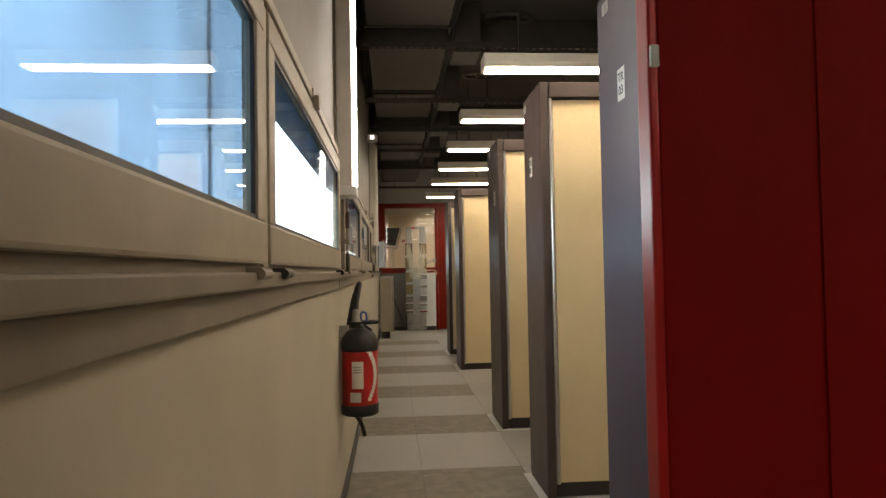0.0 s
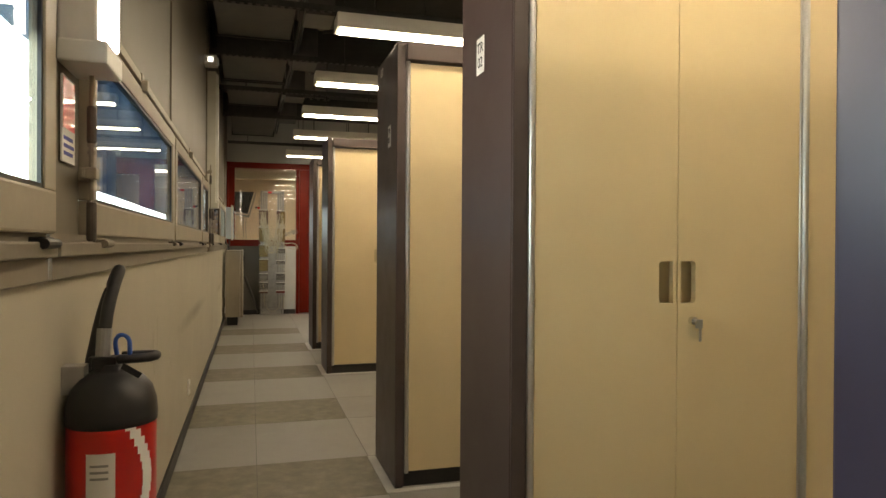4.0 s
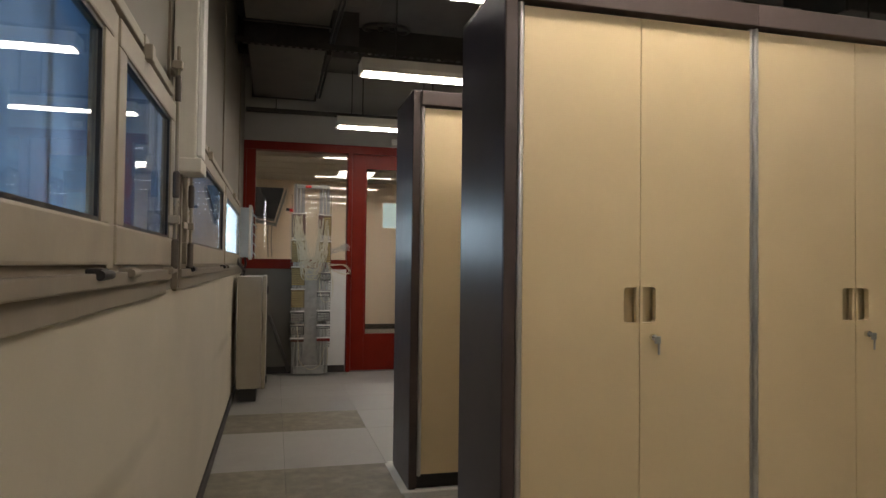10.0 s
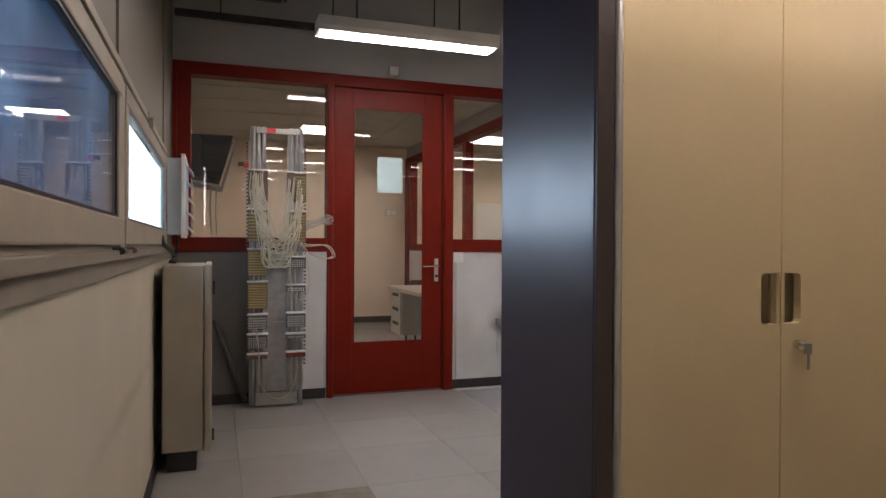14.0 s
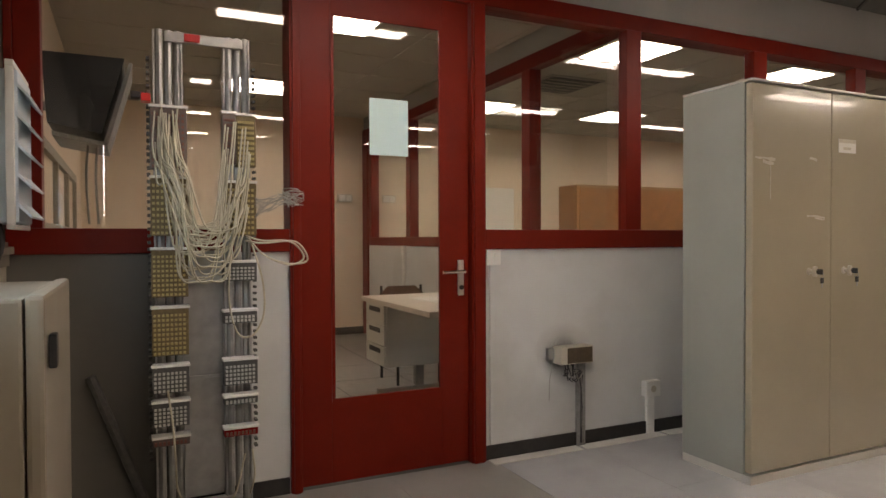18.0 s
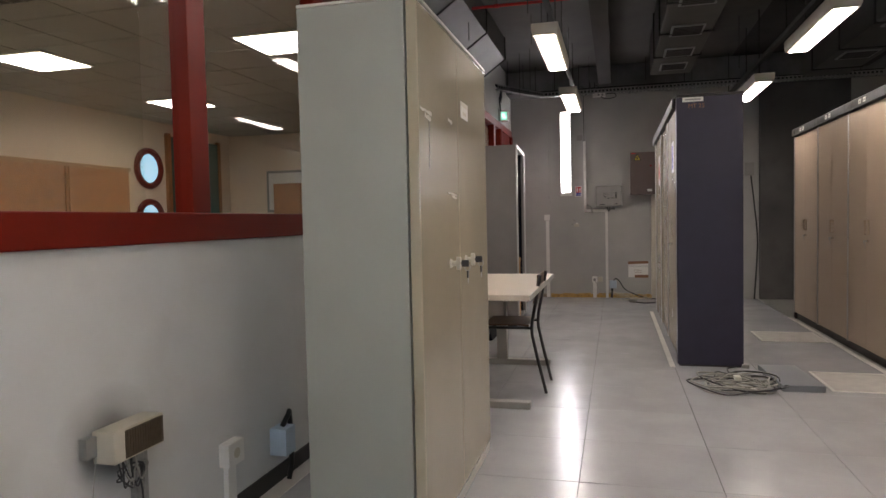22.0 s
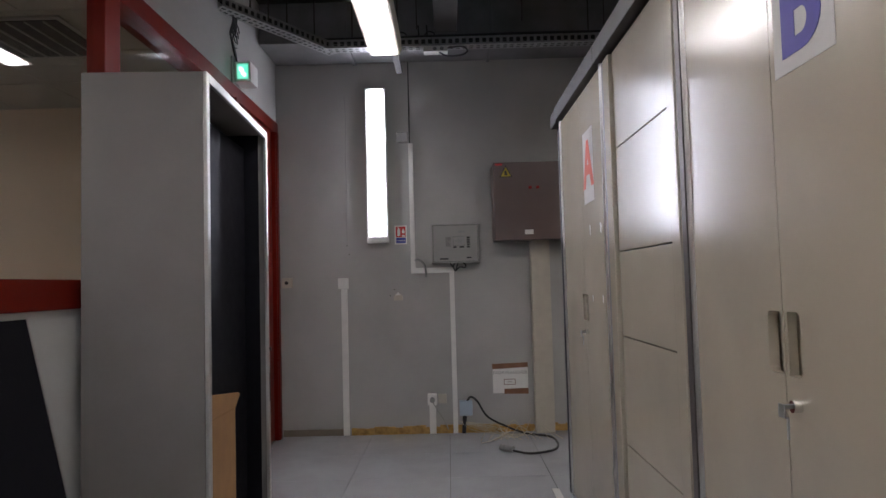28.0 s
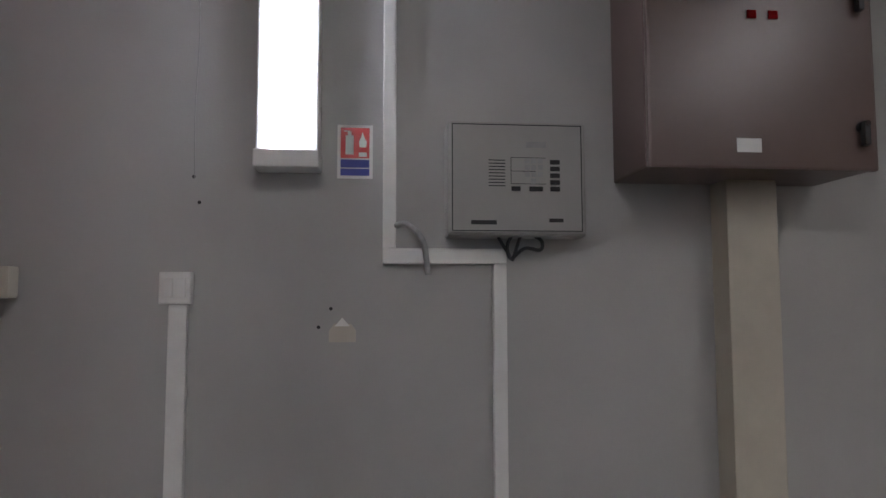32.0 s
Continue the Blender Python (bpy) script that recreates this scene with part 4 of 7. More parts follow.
for y, z in ((6.27, 0.235), (12.25, 0.15)):
    s = thing("wall_socket", "small white cover plate low on the cream wall", "socket", (0.0, y, z), "wall sockets")
    part("plate", box(0.0, 0.012, -0.04, 0.04, -0.045, 0.045, 0.004), WHITE, s)
    part("well", rod(bmesh.new(), (0.012, 0, 0), (0.0135, 0, 0), 0.018, 14), IVORY, s)

em = thing("emergency_light", "small white emergency light with lit lens", "emergency light", (0.0, 7.70, 2.63))
part("case", box(0.0, 0.10, -0.07, 0.07, 0.0, 0.075, 0.008), WHITE, em)
part("lens", box(0.10, 0.112, -0.045, 0.045, 0.012, 0.062, 0.004), PLEXI, em)
part("lamp_eye", box(0.03, 0.07, -0.0725, -0.07, 0.018, 0.056), EXITWHITE, em)

# scuffs and drips on the cream wall
sc = bmesh.new()
rg = random.Random(7)
for y0, z0, y1, z1, w in ((4.72, 0.78, 4.76, 0.57, 0.006), (4.83, 0.83, 4.85, 0.70, 0.004), (4.60, 0.56, 4.62, 0.40, 0.006), (5.3, 0.62, 5.32, 0.50, 0.004)):
    for k in range(5):
        t, u = k / 5, (k + 0.75) / 5
        bx(sc, 0.0, 0.0008, y0 + (y1 - y0) * t - w * rg.uniform(0.3, 1), y0 + (y1 - y0) * u + w * rg.uniform(0.2, 0.6), z0 + (z1 - z0) * u, z0 + (z1 - z0) * t)
solid("trim_6", sc, DRIP, "thin dried white drips on the wall", "stain")

# red leaf by the entrance
leaf = thing("door_3", "deep red metal door leaf standing open at the entrance", "door", kind="structure")
part("leaf", box(0.629, 1.03, 0.990, 1.026, 0.01, 2.35, 0.003), DEEPRED, leaf)
part("edge", box(0.614, 0.628, 0.986, 1.030, 0.01, 2.35, 0.004), REDEDGE, leaf)
part("fold", box(0.855, 0.863, 0.986, 0.990, 0.01, 2.35, 0.001), DEEPRED, leaf)
part("latch_plate", box(0.615, 0.627, 0.978, 0.986, 1.41, 1.44, 0.002), IVORY, leaf)

# off-white cabinet set back between the rows
wc = thing("cabinet", "off-white enamelled steel cabinet set back in its row", "cabinet", (1.785, 5.93, 0.0))
part("body", box(0.0, 1.2, 0.02, 0.43, 0.05, 1.96, 0.006), AGEDWHITE, wc)
part("side_sheet", box(-0.004, 0.0, 0.03, 0.42, 0.06, 1.95), AGEDWHITE, wc)
part("base", box(0.02, 1.18, 0.04, 0.45, 0.0, 0.05), PLINTH, wc)
for a in (0.012, 0.604):
    dr = part("door", box(a, a + 0.584, 0.0, 0.018, 0.07, 1.94, 0.004), AGEDWHITE, wc)
    part("handle", box(a + 0.53, a + 0.55, -0.02, 0.0, 0.92, 1.06, 0.004), CHROME, dr)
bolts = bmesh.new()
for z in (0.4, 1.85, 1.90):
    for y in (0.06, 0.39):
        rod(bolts, (-0.004, y, z), (-0.007, y, z), 0.005, 8)
part("bolt_set", bolts, STEEL, wc)


# ---- ceiling services over the aisle ----
def tray(n, y, x0, x1, z=2.80):
    b = bmesh.new()
    for dy in (-0.022, 0.018):
        bx(b, x0, x1, y + dy, y + dy + 0.004, z, z + 0.042)
    bx(b, x0, x1, y - 0.018, y + 0.018, z + 0.038, z + 0.042)
    k = x0
    while k < x1:
        bx(b, k, k + 0.028, y - 0.018, y + 0.018, z, z + 0.004)
        k += 0.055
    for k in (x0 + 0.3, (x0 + x1) / 2, x1 - 0.3):
        rod(b, (k, y, z + 0.04), (k, y, CEIL), 0.005, 6)
    tagged(part("cable_tray", b, TRAY), "dark perforated channel hung under the soffit", "cable tray", "cable trays")


for n, y in enumerate((2.0, 3.5, 5.0, 6.6, 7.95, 9.30, 10.85)):
    tray(n, y, 0.02, 6.0)
tray(9, 12.87, 0.02, 2.2, 2.74)

for n, (y0, y1, z) in enumerate(((0.4, 1.9, 2.93), (2.1, 3.4, 2.90), (3.6, 4.9, 2.93), (5.15, 6.45, 2.88), (6.75, 7.80, 2.93), (8.1, 9.2, 2.89), (9.45, 10.7, 2.93), (11.0, 12.7, 2.86))):
    d = thing("air_duct", "flat dull metal duct section under the soffit", "air duct", (0.0, y0, z), "duct sections")
    part("casing", box(0.10, 0.70, 0.0, y1 - y0, 0.0, CEIL - z, 0.008), DUCT, d)
    part("flange", box(0.08, 0.72, -0.015, 0.015, -0.012, CEIL - z, 0.003), TRAY, d)
    part("flange", box(0.08, 0.72, y1 - y0 - 0.015, y1 - y0 + 0.015, -0.012, CEIL - z, 0.003), TRAY, d)
for n, y in enumerate((3.75, 5.25, 6.85, 8.2, 9.75, 11.2)):
    d = thing("junction_duct", "pale metal branch box beside the duct", "duct branch", (0.76, y, 2.86), "duct branches")
    part("casing", box(0.0, 0.22, 0.0, 0.34, 0.0, CEIL - 2.86, 0.006), DUCT, d)
    part("collar", box(-0.04, 0.0, 0.05, 0.29, 0.03, 0.22, 0.004), TRAY, d)
    ring = thing("cast_recess", "oval cast ring on the dark soffit", "ceiling ring", (1.25, y + 0.28, CEIL - 0.004), "soffit rings")
    part("rim", hose(bmesh.new(), [(0.20 * math.cos(a), 0.11 * math.sin(a), -0.012) for a in [k * math.pi / 8 for k in range(17)]], 0.018, 6, 2), DUCT, ring)
    for dx in (-0.05, 0.05):
        part("stud", rod(bmesh.new(), (dx, 0, 0.0), (dx, 0, -0.03), 0.022), DUCT, ring)
b = bmesh.new()
rg = random.Random(3)
for k in range(2):
    x = 0.74 + 0.03 * k
    hose(b, [(x, -1.5, 2.96), (x + 0.03, 2.0, 2.93), (x - 0.02, 5.0, 2.97), (x + 0.02, 8.0, 2.94), (x, 11.0, 2.97), (x, 12.95, 2.95)], 0.011, 6)
tagged(part("cable_run", b, CABLE), "dark cables running along over the trays", "cables")
beams = bmesh.new()
for y in (2.75, 5.6, 8.45, 11.55):
    bx(beams, 0.0, 10.85, y, y + 0.16, 2.98, CEIL + 0.02)
solid("ceiling_beams", beams, SOFFIT, "dark downstand ribs of the soffit", "ceiling")

# ---- wiring rack ----
rack = thing("wiring_rack", "aluminium telephone distribution frame with terminal blocks and ivory wires", "wiring rack", (0.0, 12.82, 0.0))
COLX = ((0.520, 0.630), (0.785, 0.890))
for x0, x1 in COLX:
    w = (x1 - x0 - 0.02) / 3
    for k in range(3):
        a = x0 + 0.008 + k * (w + 0.004)
        part("rail", rod(bmesh.new(), (a + w / 2, 0.02, 0.02), (a + w / 2, 0.02, 2.0), w / 2, 8), STEEL, rack)
    for a in (x0, x1 - 0.006):
        part("upright", box(a, a + 0.006, 0.0, 0.06, 0.0, 1.995), STEEL, rack)
part("back_plate", box(0.632, 0.783, 0.05, 0.056, 0.10, 1.12, 0.001), STEEL, rack)
part("top_bar", box(0.56, 0.86, -0.01, 0.006, 1.95, 1.99, 0.003), STEEL, rack)
part("red_tag", box(0.635, 0.695, -0.018, -0.011, 1.955, 1.987, 0.002), FIRERED, rack)
part("foot_plate", box(0.56, 0.85, -0.01, 0.03, 0.015, 0.10, 0.004), STEEL, rack)
part("cross_bar", box(0.60, 0.80, -0.006, 0.004, 0.60, 0.612), STEEL, rack)


def block(x0, x1, z0, z1, material, rows, cols=8, lug=KRONE):
    bl = part("terminal_block", box(x0, x1, -0.055, -0.004, z0, z1, 0.003), material, rack)
    b = bmesh.new()
    for r in range(rows):
        for c in range(cols):
            a = x0 + 0.006 + (x1 - x0 - 0.012) * c / cols
            zz = z0 + 0.006 + (z1 - z0 - 0.018) * r / rows
            bx(b, a, a + (x1 - x0) / cols * 0.55, -0.062, -0.055, zz, zz + (z1 - z0) / rows * 0.45)
    tagged(part("lug_field", b, lug, bl), kind="stuff")
    part("marker", box(x0 - 0.004, x1 + 0.004, -0.060, -0.002, z1, z1 + 0.010, 0.002), WHITE, bl)


LUG = mat("pale_terminal_lug", (0.44, 0.34, 0.14), 0.5, var=0.2)
GLUG = mat("pale_grey_lug", (0.45, 0.44, 0.40), 0.5, var=0.2)
BROWNLUG = mat("rust_brown_lug", (0.16, 0.06, 0.04), 0.6, var=0.2)
La, Lb = 0.505, 0.640
Ra, Rb = 0.772, 0.905
for x0, x1, z0, z1, m, rows, lug in (
    (La, Lb, 1.44, 1.68, BROWNBOX, 10, BROWNLUG), (La, Lb, 1.18, 1.405, KRONE, 9, LUG), (La, Lb, 0.94, 1.125, KRONE, 9, LUG),
    (La, Lb, 0.71, 0.895, KRONE, 9, LUG), (La, Lb, 0.562, 0.665, BLOCKDARK, 5, GLUG), (La, Lb, 0.43, 0.525, BLOCKDARK, 5, GLUG), (La, Lb, 0.355, 0.385, BROWNBOX, 1, BROWNLUG),
    (Ra + 0.055, Rb, 1.463, 1.67, KRONE, 9, LUG), (Ra, Ra + 0.054, 1.47, 1.675, BROWNBOX, 9, BROWNLUG), (Ra, Rb, 1.18, 1.395, KRONE, 9, LUG), (Ra, Rb, 0.996, 1.07, BLOCKDARK, 4, GLUG),
    (Ra, Rb, 0.823, 0.87, BLOCKDARK, 2, GLUG), (Ra, Rb, 0.57, 0.67, BLOCKDARK, 5, GLUG), (Ra, Rb, 0.49, 0.52, BLOCKDARK, 1, GLUG), (Ra, Rb, 0.36, 0.39, DEEPRED, 1, BROWNLUG)):
    block(x0, x1, z0, z1, m, rows, lug=lug)
comb = bmesh.new()
for k in range(60):
    z = 0.30 + k * 0.0265
    bx(comb, 0.494, 0.506, -0.04, 0.0, z, z + 0.012)
    bx(comb, 0.896, 0.908, -0.03, 0.0, z, z + 0.010)
tagged(part("wire_comb", comb, BLOCKDARK, rack), kind="stuff")
rg = random.Random(11)
for k in range(34):
    xs = 0.545 + rg.uniform(-0.025, 0.06)
    zs = rg.uniform(1.54, 1.68)
    xe = 0.825 + rg.uniform(-0.05, 0.06)
    ze = rg.uniform(1.2, 1.66)
    low = rg.uniform(0.985, 1.22)
    m = (xs + xe) / 2 + rg.uniform(-0.03, 0.03)
    d = -0.075 - rg.uniform(0.0, 0.05)
    line = [(xs, -0.062, zs), (xs + rg.uniform(-0.01, 0.02), d, zs - 0.16), (xs + 0.03 + rg.uniform(-0.01, 0.02), d - 0.02, (zs + low) / 2), (m - 0.06, d - 0.02, low + 0.03), (m, d - 0.02, low), (m + 0.06, d - 0.02, low + 0.02), (xe - 0.03, d, (ze + low) / 2), (xe, -0.062, ze)]
    part("wire", hose(bmesh.new(), line, 0.0036, 5, 5), WIRE, rack)
for k in range(2):
    part("wire", hose(bmesh.new(), [(0.86, -0.06, 1.18 - 0.02 * k), (0.92, -0.10, 1.16 - 0.01 * k), (1.03 + 0.02 * k, -0.12, 1.155), (1.09 + 0.015 * k, -0.10, 1.09 - 0.01 * k), (1.03, -0.10, 1.06 + 0.004 * k), (0.93, -0.09, 1.10), (0.87, -0.06, 1.17)], 0.0042, 5), WIRE, rack)
for k in range(14):
    a = [(1.04 + rg.uniform(-0.05, 0.06), -0.08 + rg.uniform(-0.03, 0.03), 1.335 + rg.uniform(-0.035, 0.04)) for _ in range(4)]
    part("loose_wire", hose(bmesh.new(), [(0.90, -0.06, 1.28 + rg.uniform(-0.04, 0.06)), (0.95, -0.08, 1.31 + rg.uniform(-0.03, 0.03)), *a], 0.0016, 4, 5), GREYWIRE, rack)
for pts in ([(0.56, -0.06, 0.575), (0.575, -0.09, 0.45), (0.585, -0.09, 0.30), (0.60, -0.08, 0.16), (0.70, -0.08, 0.075), (0.80, -0.08, 0.12), (0.85, -0.07, 0.29)],
            [(0.88, -0.06, 1.16), (0.92, -0.09, 1.0), (0.925, -0.09, 0.86), (0.88, -0.09, 0.775), (0.82, -0.09, 0.79), (0.79, -0.08, 0.93), (0.80, -0.07, 1.12)],
            [(0.88, -0.06, 0.30), (0.885, -0.08, 0.20), (0.87, -0.06, 0.12)]):
    part("wire", hose(bmesh.new(), pts, 0.0042, 5), WIRE, rack)
part("cable_clip", box(0.475, 0.51, -0.06, 0.0, 1.70, 1.73, 0.004), FIRERED, rack)
part("cable_clip", box(0.44, 0.485, -0.055, -0.01, 1.71, 1.735, 0.004), BLACK, rack)

# electric cabinet and louvred fan by the window
eb = thing("electric_cabinet", "brownish grey steel electrical cabinet standing against the wall", "electric cabinet", (0.0, 11.49, 0.0))
part("body", box(0.042, 0.235, 0.0, 0.63, 0.12, 1.052, 0.008), WARMBOX, eb)
part("door", box(0.238, 0.272, -0.004, 0.634, 0.115, 1.058, 0.010), WARMBOX, eb)
part("catch", box(0.275, 0.29, 0.03, 0.07, 0.905, 0.975, 0.004), BLACK, eb)
part("catch", box(0.275, 0.286, 0.03, 0.05, 0.16, 0.22, 0.004), BLACK, eb)
part("base", box(0.06, 0.20, 0.08, 0.55, 0.0, 0.12), PLINTH, eb)
part("flex", hose(bmesh.new(), [(0.07, 0.45, 1.052), (0.07, 0.47, 1.10), (0.03, 0.26, 1.16), (0.02, 0.3, 1.2)], 0.012, 8), BLACK, eb)
brace = tagged(part("brace", rod(bmesh.new(), (0.285, 12.95, 0.62), (0.50, 12.93, 0.03), 0.02, 8), BLOCKDARK), "dark grey sloping pipe brace beside the electric cabinet", "pipe")
fan = thing("louvre_fan", "white louvred ventilator box on the window post", "ventilator", (0.0, 12.40, 1.20))
part("case", box(0.004, 0.118, 0.012, 0.328, 0.02, 0.50, 0.008), PLEXI, fan)
part("frame", box(0.086, 0.11, -0.01, 0.35, 0.0, 0.015, 0.003), WHITE, fan)
part("frame", box(0.086, 0.11, -0.01, 0.35, 0.505, 0.525, 0.003), WHITE, fan)
for y in (-0.01, 0.335):
    part("frame", box(0.086, 0.11, y, y + 0.015, 0.015, 0.505, 0.003), WHITE, fan)
for k in range(5):
    z = 0.035 + 0.094 * k
    part("louvre", prism(bmesh.new(), [(0.086, z + 0.07), (0.150, z), (0.155, z + 0.005), (0.09, z + 0.078)], lambda u, v, d: (u, 0.008 + d, v), 0.324), PLEXI, fan)
part("cord", hose(bmesh.new(), [(0.05, 0.1, 0.02), (0.06, 0.08, -0.05), (0.04, 0.05, -0.12), (0.03, -0.1, -0.15)], 0.010, 6), BLACK, fan)

# ---- things on the partition ----
def plate(name, label, cat, x, z, w, h, deep, m, y=13.0, bevel=0.004):
    t = thing(name, label, cat, (x, y, z))
    part("plate", box(-w / 2, w / 2, -deep, 0.0, -h / 2, h / 2, bevel), m, t)
    return t


sw = plate("light_switch", "white double light switch beside the red door frame", "switch", 2.148, 1.066, 0.085, 0.083, 0.03, WHITE)
for dx in (-0.018, 0.018):
    part("rocker", box(dx - 0.014, dx + 0.014, -0.034, -0.03, -0.026, 0.026, 0.002), WHITE, sw)
part("trunking", box(-0.012, 0.012, -0.014, 0.0, -0.985, -0.042, 0.002), PALEWALL, sw)
kr = thing("terminal_box", "old ivory telephone terminal box with loose wires", "terminal box", (2.634, 13.0, 0.522))
part("case", box(-0.105, 0.11, -0.09, -0.012, -0.045, 0.052, 0.006), IVORY, kr)
ribs = bmesh.new()
for k in range(14):
    bx(ribs, -0.055 + k * 0.011, -0.047 + k * 0.011, -0.094, -0.09, -0.035, 0.042)
part("face", box(-0.062, 0.104, -0.0925, -0.09, -0.038, 0.045), SOCKETFACE, kr)
part("vent_rib", ribs, SOCKETFACE, kr)
solid("trim_13", box(2.40, 2.80, 12.9965, 12.9985, 0.40, 0.70), SOOT, "dark soot smudge on the partition round the terminal box", "stain")
part("bracket", box(-0.145, -0.105, -0.03, -0.002, -0.02, 0.04, 0.002), STEEL, kr)
part("trunking", box(0.055, 0.105, -0.03, 0.0, -0.522, -0.046, 0.003), GREYBLOCK, kr, "open grey slotted trunking")
for k in range(9):
    a = rg.uniform(-0.08, 0.03)
    part("loose_wire", hose(bmesh.new(), [(a, -0.05, -0.045), (a + rg.uniform(-0.03, 0.03), -0.07, -0.10 - rg.uniform(0, 0.06)), (a + rg.uniform(-0.03, 0.05), -0.06, -0.12 + rg.uniform(0, 0.04)), (0.03 + rg.uniform(0, 0.04), -0.04, -0.10), (0.07, -0.035, -0.2), (0.075 + rg.uniform(-0.01, 0.015), -0.036, -0.5)], 0.003, 5), GREYWIRE if k % 3 == 0 else CABLE, kr)
part("loose_wire", hose(bmesh.new(), [(-0.11, -0.03, -0.02), (-0.15, -0.05, -0.12), (-0.155, -0.05, -0.24)], 0.002, 4), GREYWIRE, kr)
so = plate("power_socket", "white power socket on trunking above the skirting", "socket", 3.224, 0.272, 0.108, 0.092, 0.045, WHITE)
part("well", rod(bmesh.new(), (0, -0.045, 0), (0, -0.047, 0), 0.02, 16), IVORY, so)
part("trunking", box(-0.028, 0.028, -0.022, 0.0, -0.272, -0.045, 0.002), WHITE, so)
bt = plate("blue_socket", "pale blue plug box low behind the grey cabinet", "socket", 3.60, 0.20, 0.09, 0.12, 0.08, LIGHTBLUE)
part("flex", hose(bmesh.new(), [(0, -0.04, 0.06), (0.02, -0.06, 0.11), (0.05, -0.05, 0.10), (0.06, -0.05, -0.1), (0.03, -0.05, -0.19)], 0.012, 6), BLACK, bt)
sn = plate("ceiling_sensor", "small white detector above the door", "detector", 1.60, 2.52, 0.075, 0.06, 0.05, WHITE)
sh = thing("paper_sheet", "pale blue sheet taped on the door glass", "paper", (1.588, 13.023, 1.711))
part("sheet", box(-0.101, 0.101, -0.0012, 0.0, -0.138, 0.138), FROST, sh)
strip = bmesh.new()
for k, (a, b2) in enumerate(((2.12, 2.68), (2.70, 3.28), (3.30, 3.98))):
    bx(strip, a, b2, 12.905, 12.985, -0.010, 0.004)
solid("trim_7", strip, FLOORTRIM, "white floor edging along the partition", "trim")

# ---- hall things ----
gc = thing("cabinet", "tall grey-green steel cabinet with glossy khaki doors and hanging keys", "cabinet", (3.047, 12.132, 0.0))
GW, GD, GH = 1.168, 0.425, 1.908
part("body", box(0.0, GW, 0.042, GD, 0.04, GH - 0.012, 0.004), GREENGREY, gc)
part("top", box(-0.004, GW + 0.004, -0.004, GD, GH - 0.012, GH, 0.004), OFFWHITE, gc)
part("base", box(0.004, GW - 0.004, 0.004, GD, 0.0, 0.04), OFFWHITE, gc)
SEAM = 0.565
for a, b in ((0.002, SEAM - 0.002), (SEAM + 0.002, GW - 0.002)):
    dr = part("door", box(a, b, -0.002, 0.036, 0.055, GH - 0.02, 0.005), KHAKI, gc)
    kx = SEAM - 0.165 if a < 0.1 else SEAM + 0.10
    kz = 0.998
    knob = rod(bmesh.new(), (kx, -0.002, kz), (kx, -0.008, kz), 0.019, 18, 0.014)
    rod(knob, (kx, -0.008, kz), (kx, -0.026, kz), 0.010, 14)
    wing = [(0.012 * math.cos(a), 0.026 * math.sin(a)) for a in [math.pi * i / 8 for i in range(16)]]
    prism(knob, wing, lambda u, v, d: (kx + u, -0.026 - d, kz + v), 0.016)
    kn = part("turn_knob", knob, IVORY, dr, "off-white winged turning knob")
    part("lock", rod(bmesh.new(), (kx, -0.042, kz), (kx, -0.046, kz), 0.008, 14), CHROME, kn)
    part("key_head", box(kx - 0.003, kx + 0.003, -0.074, -0.046, kz - 0.013, kz + 0.013, 0.002), BLACK, kn, "black plastic key head")
    part("ring", hose(bmesh.new(), [(kx, -0.068 + 0.011 * math.cos(a), kz - 0.016 + 0.013 * math.sin(a)) for a in [math.pi * i / 4 for i in range(9)]], 0.0011, 5, 3), STEEL, kn)
    spare = part("spare_key", box(kx - 0.009, kx + 0.013, -0.072, -0.066, kz - 0.056, kz - 0.028, 0.003), BLACK, kn, "black-headed spare key")
    part("blade", box(kx - 0.001, kx + 0.006, -0.0702, -0.068, kz - 0.076, kz - 0.055), STEEL, spare)
tp = bmesh.new()
rg = random.Random(31)
for x, z, w, h in ((0.38, 1.266, 0.13, 0.014), (0.44, 1.256, 0.07, 0.010), (0.02, 1.535, 0.13, 0.014), (0.07, 1.515, 0.07, 0.018), (0.40, 1.548, 0.05, 0.012)):
    top = [(x + w * i / 5, z + h * rg.uniform(0.55, 1.1) - 0.008 * i / 5) for i in range(6)]
    low = [(x + w * i / 5, z + h * rg.uniform(-0.1, 0.35) - 0.008 * i / 5) for i in range(5, -1, -1)]
    prism(tp, top + low, lambda u, v, d: (u, -0.0022 - d * (1 + 2.5 * (u > x + 0.7 * w)), v), 0.0012)
tagged(part("tape_scrap", tp, TAPEBIT, gc, "torn scraps of pale tape"), kind="stuff")
part("tape_thread", hose(bmesh.new(), [(0.118, -0.004, 1.53), (0.121, -0.005, 1.47), (0.119, -0.0045, 1.40), (0.120, -0.004, 1.345)], 0.0012, 4), TAPEBIT, gc, "thread of pale tape hanging down")
lb = part("label", box(SEAM + 0.055, SEAM + 0.19, -0.0035, -0.002, 1.593, 1.662), PAPER, gc, "white paper label")
part("label_print", (lambda b: (bx(b, SEAM + 0.055, SEAM + 0.19, -0.0042, -0.0036, 1.643, 1.662), bx(b, SEAM + 0.09, SEAM + 0.15, -0.0042, -0.0036, 1.608, 1.622), b)[-1])(bmesh.new()), TAPEBIT, lb)

tb = thing("table", "cream laminate table on grey sled legs", "table", (4.82, 12.0, 0.0))
part("tabletop", box(0.0, 1.55, 0.0, 0.84, 0.680, 0.717, 0.006), TABLETOP, tb)
part("edge_band", box(-0.003, 1.553, -0.004, 0.0, 0.681, 0.716, 0.002), ALU, tb)
